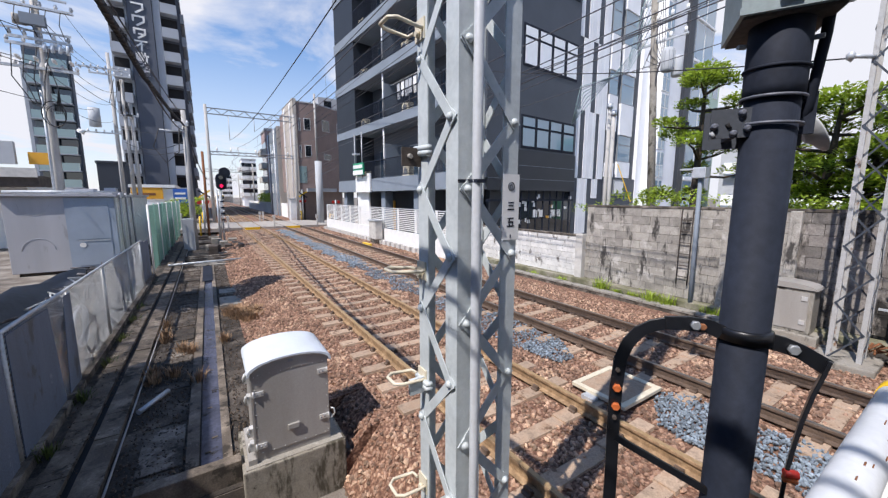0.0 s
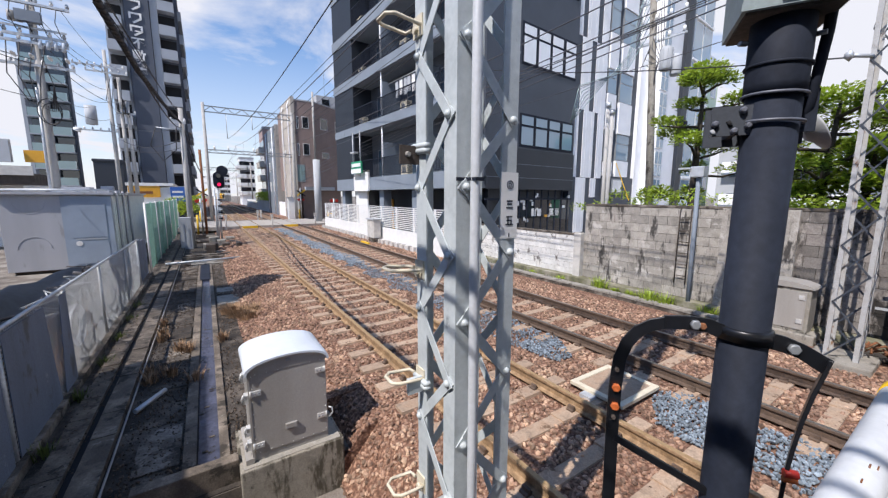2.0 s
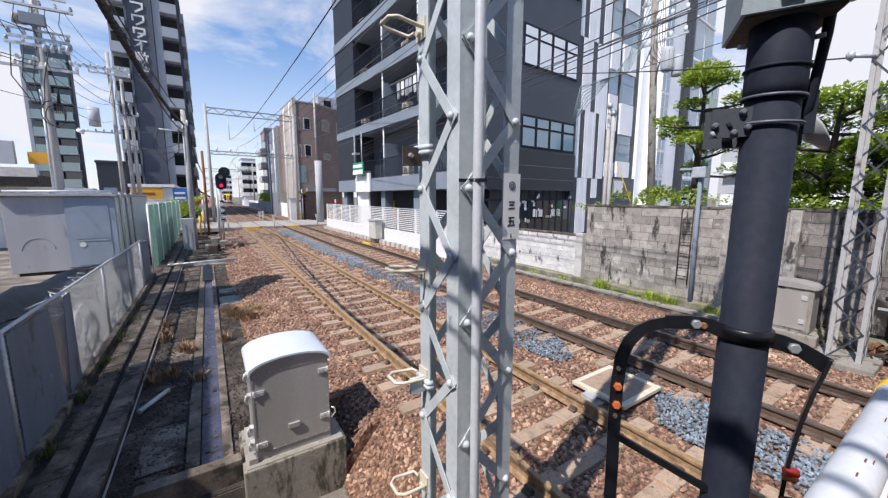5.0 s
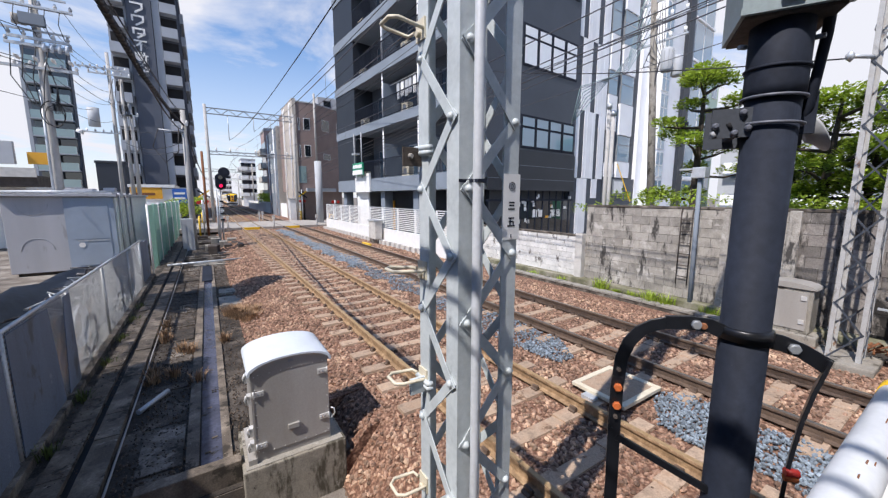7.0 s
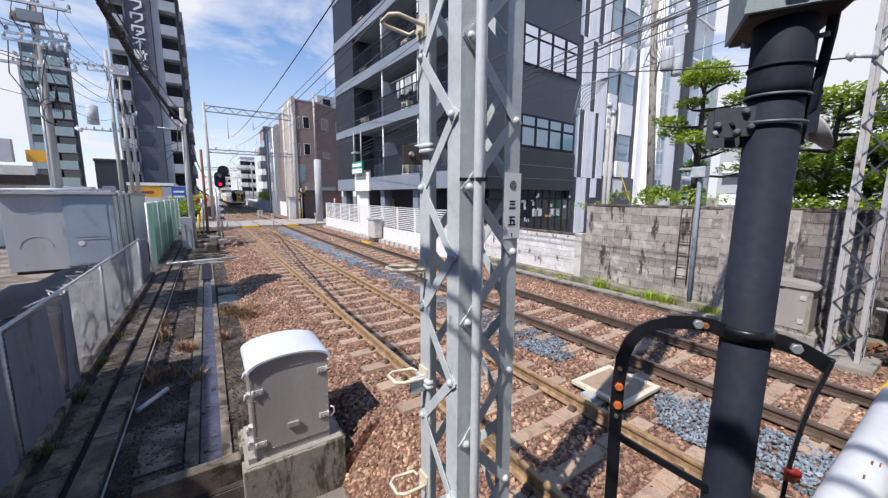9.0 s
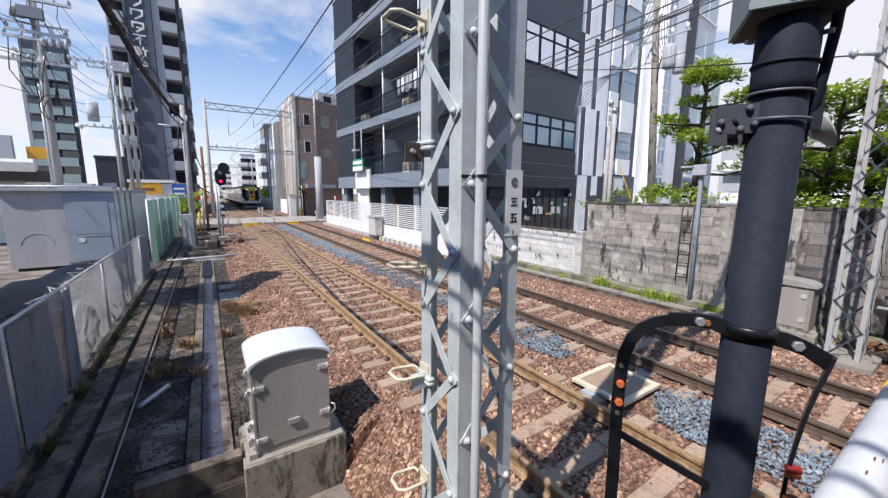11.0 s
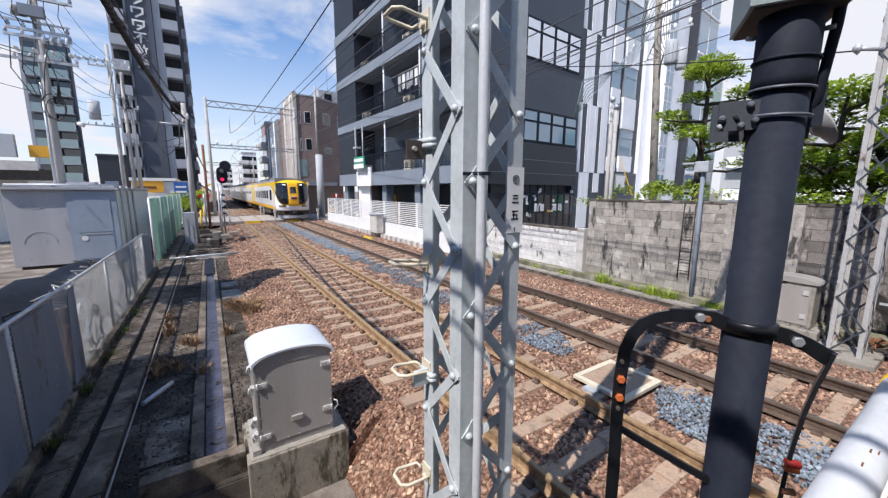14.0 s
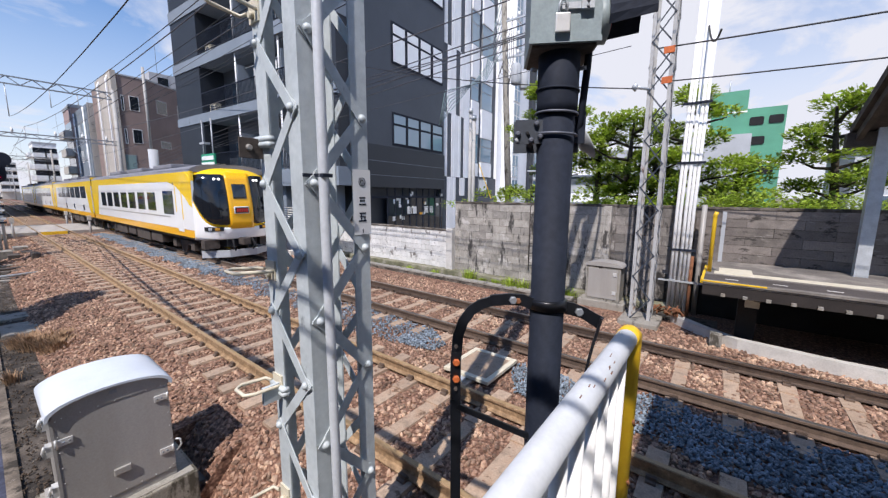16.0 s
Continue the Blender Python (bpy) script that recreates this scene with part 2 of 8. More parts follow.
M = dict(
    ground=mat("earth", (0.16, 0.135, 0.11), 0.95, var=0.4, scale=1.3, bump=0.6, second=(0.24, 0.22, 0.19)),
    # damp dirt, its tone lowered further to take in the shade on the path
    dirt=mat("damp_shade_toned_dirt", (0.05, 0.041, 0.033), 0.95, var=0.5, scale=2.2, bump=0.9, fine=60, second=(0.12, 0.10, 0.08), patch=(((0.02, 0.017, 0.014), 2.5, 0.55, 1.0), ((0.22, 0.19, 0.15), 14.0, 0.62, 1.0))),
    ballast=mat("ballast_bed", (0.15, 0.075, 0.047), 0.95, var=0.5, scale=24, bump=1.0, fine=26, second=(0.32, 0.195, 0.13)),
    stone=mat("ballast_stone", (0.28, 0.172, 0.118), 0.92, var=0.3, scale=2.5, bump=0.35, fine=60, second=(0.41, 0.285, 0.195), rand=0.6),
    bluestone=mat("grey_blue_stone", (0.195, 0.235, 0.27), 0.85, var=0.25, scale=3, bump=0.3, rand=0.5),
    rail=mat("rusty_rail_steel", (0.27, 0.175, 0.095), 0.8, metal=0.05, var=0.3, scale=9, bump=0.2, second=(0.36, 0.245, 0.14)),
    raildark=mat("brown_rail_steel", (0.13, 0.09, 0.065), 0.75, metal=0.2, var=0.3, scale=9, bump=0.2),
    railgold=mat("rust_filmed_rail_head", (0.40, 0.275, 0.145), 0.55, metal=0.2, var=0.2, scale=7, bump=0.05, second=(0.31, 0.20, 0.095)),
    railtop=mat("polished_rail_head", (0.36, 0.32, 0.28), 0.38, metal=0.85, var=0.15, scale=6, bump=0.05),
    sleeper=mat("dusty_concrete_sleeper", (0.40, 0.295, 0.21), 0.9, var=0.3, scale=7, bump=0.4, second=(0.31, 0.21, 0.14), rand=0.12, patch=(((0.15, 0.09, 0.055), 5.0, 0.58, 1.0),)),
    conc=mat("weathered_concrete", (0.30, 0.28, 0.24), 0.9, var=0.3, scale=3.5, bump=0.45, second=(0.20, 0.18, 0.15), rand=0.08, patch=(((0.07, 0.062, 0.048), 4.0, 0.56, 0.5), ((0.42, 0.40, 0.36), 7.0, 0.62, 0.8))),
    concdark=mat("stained_concrete", (0.098, 0.082, 0.066), 0.92, var=0.4, scale=3.0, bump=0.5, second=(0.22, 0.195, 0.165), rand=0.2, patch=(((0.035, 0.029, 0.022), 3.4, 0.53, 1.0), ((0.22, 0.195, 0.165), 6.0, 0.63, 1.0))),
    plinth=mat("stained_plinth_concrete", (0.29, 0.265, 0.215), 0.92, var=0.3, scale=4, bump=0.5, fine=70, second=(0.20, 0.18, 0.14), patch=(((0.075, 0.065, 0.045), 4.0, 0.48, 0.3), ((0.40, 0.38, 0.33), 9.0, 0.63, 0.6), ((0.03, 0.027, 0.022), 12.0, 0.63, 0.5))),
    conclight=mat("pale_concrete", (0.55, 0.53, 0.49), 0.88, var=0.2, scale=3, bump=0.2),
    block=mat("grimy_concrete_block", (0.36, 0.335, 0.295), 0.92, var=0.3, scale=3.0, bump=0.4, fine=45, second=(0.22, 0.20, 0.18), spread=0.55, rand=0.2, patch=(((0.52, 0.49, 0.45), 2.4, 0.56, 1.0), ((0.06, 0.055, 0.05), 3.6, 0.545, 0.35))),
    # darker copy of block: black stains, with dappled shadow painted in as blotches
    blockdapple=mat("stained_shade_dappled_block", (0.22, 0.20, 0.18), 0.92, var=0.35, scale=3.0, bump=0.4, fine=45, second=(0.12, 0.105, 0.095), rand=0.3, patch=(((0.36, 0.335, 0.305), 2.6, 0.58, 0.7), ((0.03, 0.027, 0.024), 2.2, 0.52, 0.45))),
    blockpaint=mat("peeling_painted_block", (0.70, 0.69, 0.66), 0.9, var=0.15, scale=5, bump=0.3, second=(0.40, 0.37, 0.33), spread=0.6, rand=0.12, patch=(((0.16, 0.145, 0.13), 4.0, 0.57, 0.6),)),
    mastpaint=mat("grey_green_mast_paint", (0.54, 0.59, 0.60), 0.42, var=0.12, scale=5, bump=0.2, fine=30, second=(0.45, 0.49, 0.50), spread=0.6, patch=(((0.26, 0.29, 0.30), 9.0, 0.64, 0.4), ((0.24, 0.13, 0.07), 30.0, 0.735, 1.0))),
    oldmast=mat("weathered_pale_mast_paint", (0.43, 0.43, 0.42), 0.6, var=0.2, scale=4, bump=0.15, second=(0.34, 0.33, 0.31), patch=(((0.24, 0.15, 0.10), 6.0, 0.60, 0.5), ((0.16, 0.14, 0.12), 3.0, 0.60, 0.4))),
    galv=mat("galvanised_steel", (0.52, 0.55, 0.57), 0.5, metal=0.35, var=0.15, scale=8, bump=0.1),
    cream=mat("cream_painted_steel", (0.66, 0.60, 0.46), 0.5, var=0.12, scale=9, bump=0.1),
    black=mat("black_painted_steel", (0.017, 0.022, 0.035), 0.72, var=0.3, scale=3, bump=0.03, fine=34, patch=(((0.05, 0.055, 0.065), 26.0, 0.70, 1.0),)),
    boxgrey=mat("warm_grey_cabinet_paint", (0.33, 0.312, 0.285), 0.45, var=0.1, scale=2, bump=0.06, second=(0.36, 0.345, 0.325), streak=True),
    lid=mat("pale_grey_lid_paint", (0.62, 0.67, 0.72), 0.45, var=0.08, scale=3, bump=0.04),
    hinge=mat("bright_zinc_steel", (0.72, 0.72, 0.70), 0.4, metal=0.4, var=0.12, scale=12, bump=0.05),
    white=mat("white_paint", (0.80, 0.80, 0.78), 0.45, var=0.07, scale=4, bump=0.05),
    whitewear=mat("worn_white_paint", (0.57, 0.60, 0.63), 0.4, var=0.08, scale=14, bump=0.1, second=(0.50, 0.53, 0.56), spread=0.62),
    yellow=mat("yellow_paint", (0.80, 0.50, 0.02), 0.45, var=0.1, scale=6, bump=0.05),
    orange=mat("orange_bolt_paint", (0.55, 0.13, 0.03), 0.7, var=0.3, scale=20, bump=0.3),
    rust=mat("rust", (0.22, 0.09, 0.04), 0.9, var=0.4, scale=15, bump=0.4),
    darkface=mat("dark_slate_cladding", (0.060, 0.072, 0.092), 0.55, var=0.12, scale=0.6, bump=0.05),
    navyface=mat("black_panel_cladding", (0.022, 0.027, 0.036), 0.5, var=0.15, scale=0.6, bump=0.05),
    greyband=mat("blue_grey_render", (0.20, 0.235, 0.275), 0.75, var=0.1, scale=0.8, bump=0.05),
    brown=mat("brown_tile_cladding", (0.26, 0.195, 0.175), 0.8, var=0.14, scale=0.7, bump=0.2, fine=20),
    beige=mat("beige_render", (0.52, 0.48, 0.42), 0.85, var=0.12, scale=0.5, bump=0.1),
    whitewall=mat("white_wall_cladding", (0.91, 0.92, 0.93), 0.7, var=0.08, scale=0.5, bump=0.06),
    greywall=mat("light_grey_wall", (0.42, 0.44, 0.46), 0.8, var=0.12, scale=0.5, bump=0.08),
    towerdark=mat("slate_tower_tile", (0.075, 0.088, 0.115), 0.7, var=0.12, scale=0.3, bump=0.05),
    towergrey=mat("grey_tower_panel", (0.34, 0.37, 0.41), 0.7, var=0.1, scale=0.3, bump=0.05),
    greenwall=mat("green_render", (0.10, 0.32, 0.21), 0.8, var=0.12, scale=0.5, bump=0.05),
    glassdark=glass("dark_window_glass", (0.015, 0.02, 0.026)),
    glassblue=glass("blue_window_glass", (0.06, 0.10, 0.14)),
    # pale blue base colour paints a bright sky reflection into the panes
    glasssky=glass("sky_toned_window_glass", (0.22, 0.33, 0.41), 0.06, 0.7),
    palegreen=mat("pale_green_render", (0.66, 0.76, 0.58), 0.8, var=0.08, scale=0.4, bump=0.05),
    clampgrey=mat("grey_clamp_steel", (0.13, 0.14, 0.17), 0.5, metal=0.2, var=0.2, scale=12, bump=0.05),
    blind=mat("white_blind_behind_glass", (0.90, 0.93, 0.95), 0.25, var=0.06, scale=2, bump=0.0, coat=0.6),
    teal=glass("green_tinted_balcony_glass", (0.24, 0.34, 0.34), 0.15),
    alu=mat("grey_aluminium", (0.30, 0.32, 0.34), 0.5, metal=0.4, var=0.08, scale=5, bump=0.03),
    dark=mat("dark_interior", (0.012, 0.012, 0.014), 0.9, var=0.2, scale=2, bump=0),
    hut=mat("pale_grey_hut_panel", (0.44, 0.45, 0.48), 0.6, var=0.12, scale=1.2, bump=0.08, streak=True, patch=(((0.32, 0.32, 0.33), 2.2, 0.60, 0.25),)),
    hutblue=mat("blue_grey_hut_door", (0.31, 0.37, 0.45), 0.55, var=0.08, scale=1.5, bump=0.05),
    panelblue=mat("weathered_blue_grey_sheet", (0.135, 0.175, 0.245), 0.7, var=0.28, scale=1.6, bump=0.2, streak=True, patch=(((0.08, 0.09, 0.105), 3.0, 0.57, 0.6), ((0.24, 0.27, 0.32), 6.0, 0.64, 0.5))),
    wire=mat("black_cable_sheath", (0.02, 0.02, 0.022), 0.6, var=0.1, scale=4, bump=0),
    wiregrey=mat("grey_copper_wire", (0.10, 0.10, 0.11), 0.5, metal=0.4, var=0.1, scale=4, bump=0),
    pole=mat("concrete_pole", (0.42, 0.41, 0.39), 0.85, var=0.15, scale=2, bump=0.15),
    water=mat("shallow_drain_water", (0.06, 0.065, 0.10), 0.18, var=0.4, scale=3, bump=0.05, fine=20, patch=(((0.02, 0.018, 0.015), 5.0, 0.56, 1.0),)),
    litter=mat("brown_litter", (0.09, 0.065, 0.045), 0.95, var=0.3, scale=6, bump=0.2, rand=0.6),
    # near-black cover of the mound that darkens the yard behind the fence
    darkmound=mat("dark_mound_cover", (0.03, 0.034, 0.042), 0.55, var=0.3, scale=2, bump=0.2, fine=8),
    trough=mat("dirty_trough_concrete", (0.165, 0.135, 0.105), 0.92, var=0.4, scale=3.5, bump=0.4, second=(0.26, 0.22, 0.175), spread=0.58, rand=0.15, patch=(((0.04, 0.033, 0.025), 3.0, 0.54, 1.0), ((0.36, 0.32, 0.27), 7.0, 0.62, 1.0))),
    moss=mat("mossy_concrete", (0.17, 0.165, 0.10), 0.95, var=0.35, scale=3, bump=0.4, second=(0.27, 0.25, 0.20)),
    platform=mat("dusty_platform_paving", (0.17, 0.15, 0.13), 0.9, var=0.25, scale=1.4, bump=0.2, second=(0.30, 0.27, 0.23)),
    asphalt=mat("worn_asphalt", (0.075, 0.062, 0.055), 0.9, var=0.25, scale=1.5, bump=0.4),
    deck=mat("dusty_crossing_deck", (0.38, 0.35, 0.31), 0.9, var=0.2, scale=1.2, bump=0.3),
    bark=mat("dark_bark", (0.055, 0.042, 0.032), 0.95, var=0.4, scale=9, bump=0.8, fine=30),
    leaf=foliage("bright_green_leaf", (0.34, 0.45, 0.05)),
    leafdark=foliage("dull_green_leaf", (0.10, 0.13, 0.035)),
    drygrass=mat("dry_brown_grass", (0.33, 0.21, 0.12), 0.95, var=0.4, scale=8, bump=0, rand=0.4),
    trainwhite=mat("white_train_enamel", (0.90, 0.90, 0.88), 0.25, var=0.03, scale=1, bump=0, coat=0.4),
    trainyellow=mat("yellow_train_enamel", (0.95, 0.62, 0.008), 0.25, var=0.03, scale=1, bump=0, coat=0.4),
    trainorange=mat("orange_train_enamel", (0.92, 0.47, 0.008), 0.28, var=0.03, scale=1, bump=0, coat=0.4),
    trainroof=mat("grey_train_roof", (0.20, 0.20, 0.22), 0.7, var=0.2, scale=2, bump=0.1),
    under=mat("dusty_brown_underframe", (0.075, 0.06, 0.05), 0.9, var=0.35, scale=4, bump=0.3),
    red=mat("red_paint", (0.50, 0.03, 0.02), 0.5, var=0.1, scale=5, bump=0.05),
    blue=mat("blue_sign_paint", (0.03, 0.12, 0.45), 0.5, var=0.1, scale=5, bump=0),
    green=mat("green_sign_paint", (0.02, 0.30, 0.16), 0.5, var=0.1, scale=5, bump=0),
    amber=mat("amber_sign_face", (0.72, 0.36, 0.03), 0.5, var=0.1, scale=2, bump=0),
    greennet=mat("green_plastic_mesh", (0.22, 0.42, 0.33), 0.6, var=0.2, scale=5, bump=0),
    headpaint=mat("blue_green_grey_signal_paint", (0.27, 0.33, 0.34), 0.5, var=0.15, scale=5, bump=0.08, second=(0.27, 0.32, 0.33), patch=(((0.12, 0.13, 0.13), 12.0, 0.66, 0.5),)),
    wallbrown=mat("sooty_brown_block", (0.19, 0.165, 0.145), 0.92, var=0.3, scale=2.2, bump=0.4, fine=45, second=(0.13, 0.11, 0.10), rand=0.25, patch=(((0.27, 0.245, 0.22), 2.0, 0.58, 3.0), ((0.04, 0.035, 0.03), 2.6, 0.56, 2.5))),
    hoopblack=mat("glossy_black_steel", (0.009, 0.010, 0.013), 0.32, var=0.3, scale=4, bump=0.04, fine=40, patch=(((0.06, 0.06, 0.065), 30.0, 0.70, 1.0),)),
    # near-black: the shade beneath the far platform is put into this colour
    underdeck=mat("shade_dark_underdeck", (0.028, 0.022, 0.019), 0.9, var=0.3, scale=3, bump=0.2),
    trainglass=glass("dark_train_glass", (0.010, 0.012, 0.016), 0.08, 0.35),
    bracketgrey=mat("blue_grey_bracket_paint", (0.048, 0.057, 0.072), 0.6, var=0.2, scale=6, bump=0.06),
    buff=mat("buff_stained_concrete", (0.47, 0.43, 0.38), 0.85, var=0.2, scale=0.7, bump=0.15, second=(0.34, 0.30, 0.27), streak=True),
    pink=mat("pink_tile_cladding", (0.42, 0.31, 0.29), 0.8, var=0.12, scale=0.5, bump=0.1),
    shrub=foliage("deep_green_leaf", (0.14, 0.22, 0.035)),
    redlamp=glow("red_signal_lamp", (1.0, 0.015, 0.10), 1.3),
    headlamp=glow("white_head_lamp", (1.0, 0.97, 0.9), 1.6),
)

M["black"].node_tree.nodes["Principled BSDF"].inputs["Specular IOR Level"].default_value = 0.22

# ---- building blocks ----
def box(bm, x0, x1, y0, y1, z0, z1, m=None):
    vs = [bm.verts.new((x, y, z)) for x in (x0, x1) for y in (y0, y1) for z in (z0, z1)]
    for f in ((0, 1, 3, 2), (4, 6, 7, 5), (0, 4, 5, 1), (2, 3, 7, 6), (0, 2, 6, 4), (1, 5, 7, 3)):
        bm.faces.new([vs[i] for i in f])
    if m is not None:
        bmesh.ops.transform(bm, matrix=m, verts=vs)
    return vs


def soft(bm, w=0.01, seg=2):
    bmesh.ops.bevel(bm, geom=bm.edges[:], offset=w, segments=seg, profile=0.6, affect="EDGES", clamp_overlap=True)


def sweep(bm, pts, r, seg=8, cap=True, flat=None):
    """A round bar (or, with flat, a flat bar of width r and thickness flat) along pts."""
    pts = [Vector(p) for p in pts]
    rings, up = [], None
    for i, p in enumerate(pts):
        d = (pts[min(i + 1, len(pts) - 1)] - pts[max(i - 1, 0)]).normalized()
        if up is None:
            up = d.orthogonal().normalized() if abs(d.z) > 0.95 else Vector((0, 0, 1)).cross(d).cross(d).normalized()
        up = (up - d * up.dot(d)).normalized()
        side = d.cross(up)
        rr = r[i] if isinstance(r, (list, tuple)) else r
        if flat:
            ring = [p + side * a * rr / 2 + up * b * flat / 2 for a, b in ((-1, -1), (1, -1), (1, 1), (-1, 1))]
        else:
            ring = [p + (side * math.cos(2 * math.pi * k / seg) + up * math.sin(2 * math.pi * k / seg)) * rr for k in range(seg)]
        rings.append([bm.verts.new(v) for v in ring])
    n = len(rings[0])
    for a, b in zip(rings, rings[1:]):
        for k in range(n):
            f = bm.faces.new((a[k], a[(k + 1) % n], b[(k + 1) % n], b[k]))
            f.smooth = not flat
    if cap:
        bm.faces.new(rings[0][::-1]), bm.faces.new(rings[-1])


def bar(bm, p0, p1, w, t, normal):
    """A flat bar from p0 to p1, w wide in its plane, t thick along normal."""
    p0, p1, nn = Vector(p0), Vector(p1), Vector(normal).normalized()
    d = (p1 - p0).normalized()
    s = d.cross(nn).normalized()
    vs = [bm.verts.new(p + s * a * w / 2 + nn * b * t / 2) for p in (p0, p1) for a in (-1, 1) for b in (-1, 1)]
    for f in ((0, 1, 3, 2), (4, 6, 7, 5), (0, 4, 5, 1), (2, 3, 7, 6), (0, 2, 6, 4), (1, 5, 7, 3)):
        bm.faces.new([vs[i] for i in f])


def prism(bm, profile, axis, a, b):
    """A profile of 2D points extruded along an axis from a to b."""
    def at(u, v, w):
        return {"x": (w, u, v), "y": (u, w, v), "z": (u, v, w)}[axis]
    r0 = [bm.verts.new(at(u, v, a)) for u, v in profile]
    r1 = [bm.verts.new(at(u, v, b)) for u, v in profile]
    n = len(profile)
    for k in range(n):
        bm.faces.new((r0[k], r0[(k + 1) % n], r1[(k + 1) % n], r1[k]))
    bm.faces.new(r0[::-1]), bm.faces.new(r1)


def thing(name, at, label, category, group="", kind="", turn=0.0):
    ob = new(name)
    ob.empty_display_size = 0.2
    ob.matrix_world = pose(*at, 0, 0, turn)
    ob["base"] = [at[0], at[1], at[2], radians(turn)]
    return tagged(ob, label, category, group, kind)


def finish(bm, name, material):
    bmesh.ops.recalc_face_normals(bm, faces=bm.faces[:])
    me = bpy.data.meshes.new(name)
    bm.to_mesh(me)
    bm.free()
    for mm in (material if isinstance(material, (list, tuple)) else [material]):
        me.materials.append(mm)
    return me


def part(name, bm, material, parent, label="", local=False):
    """Links a bmesh as one mesh under a thing or part; its points are given in the world unless local."""
    root = parent
    while root.parent:
        root = root.parent
    if not local:
        x, y, z, a = root["base"]
        bmesh.ops.transform(bm, matrix=(Matrix.Translation((x, y, z)) @ Matrix.Rotation(a, 4, "Z")).inverted(), verts=bm.verts[:])
    ob = new(name, finish(bm, name, material))
    ob.parent = parent
    if label:
        ob["label"] = label
    return ob


def solo(name, bm, material, label, category="", kind="", group=""):
    """A thing that is one mesh."""
    return tagged(new(name, finish(bm, name, material)), label, category, group, kind)


def B(*a, **k):
    bm = bmesh.new()
    box(bm, *a, **k)
    return bm


def S(pts, r, seg=8, **k):
    bm = bmesh.new()
    sweep(bm, pts, r, seg, **k)
    return bm


R2 = random.Random(7)

# ---- ground, ballast, tracks ----
RAILS = ((2.35, 3.785), (5.595, 7.03))
LOW = -0.5
bm = bmesh.new()
PIT = (-0.9, 1.6, 0.03, 4.02)
for x0, x1, y0, y1, zt in ((-1500, 1500, -300, PIT[2], LOW), (-1500, 1500, PIT[3], 2500, LOW), (-1500, PIT[0], PIT[2], PIT[3], LOW), (PIT[1], 1500, PIT[2], PIT[3], LOW), (*PIT, LOW - 0.42)):
    box(bm, x0, x1, y0, y1, LOW - 2, zt)
solo("ground", bm, M["ground"], "trodden grey-brown earth round the railway", kind="structure")
bm = bmesh.new()
right_edge = [(1.9, -0.2), (4.7, -0.2), (8.0, -0.19), (8.7, -0.15), (9.9, -0.12), (9.9, LOW - 0.6)]
prism(bm, [(1.1, LOW - 0.6), (1.12, LOW - 0.36), (1.62, -0.27)] + right_edge, "y", -40, 3.95)
prism(bm, [(1.1, LOW - 0.6), (1.16, LOW - 0.1), (1.45, -0.28)] + right_edge, "y", 3.95, 4.8)
prism(bm, [(0.2, LOW - 0.6), (0.45, LOW + 0.02), (1.25, -0.27)] + right_edge, "y", 4.8, 34.6)
prism(bm, [(0.2, LOW - 0.2), (0.45, LOW + 0.02), (1.25, -0.27), (1.75, -0.2), (4.7, -0.2), (8.0, -0.2), (9.9, -0.25), (9.9, LOW - 0.2)], "y", 34.6, 420)
bed = solo("ballast_bed", bm, M["ballast"], "rust-brown crushed stone ballast under two tracks", kind="structure")


def rail_mesh(bm, x, y0, y1):
    """Flat-bottom rail, head top at z = 0."""
    prof = [(-0.064, -0.152), (0.064, -0.152), (0.064, -0.142), (0.010, -0.124), (0.009, -0.042), (0.033, -0.034), (0.033, -0.006), (0.026, -0.001), (-0.026, -0.001), (-0.033, -0.006), (-0.033, -0.034), (-0.009, -0.042), (-0.010, -0.124), (-0.064, -0.142)]
    prism(bm, [(x + u, v) for u, v in prof], "y", y0, y1)


def sleeper_bm(cx, y):
    bm = bmesh.new()
    for s, a, b in ((-1, 1.2, 0.35), (1, 1.2, 0.35)):
        vs = box(bm, min(s * a, s * b), max(s * a, s * b), -0.13, 0.13, -0.30, -0.158)
        for v in vs:
            if v.co.z > -0.2:
                v.co.y *= 0.78
    vs = box(bm, -0.35, 0.35, -0.11, 0.11, -0.30, -0.178)
    for v in vs:
        if v.co.z > -0.2:
            v.co.y *= 0.8
    return bm


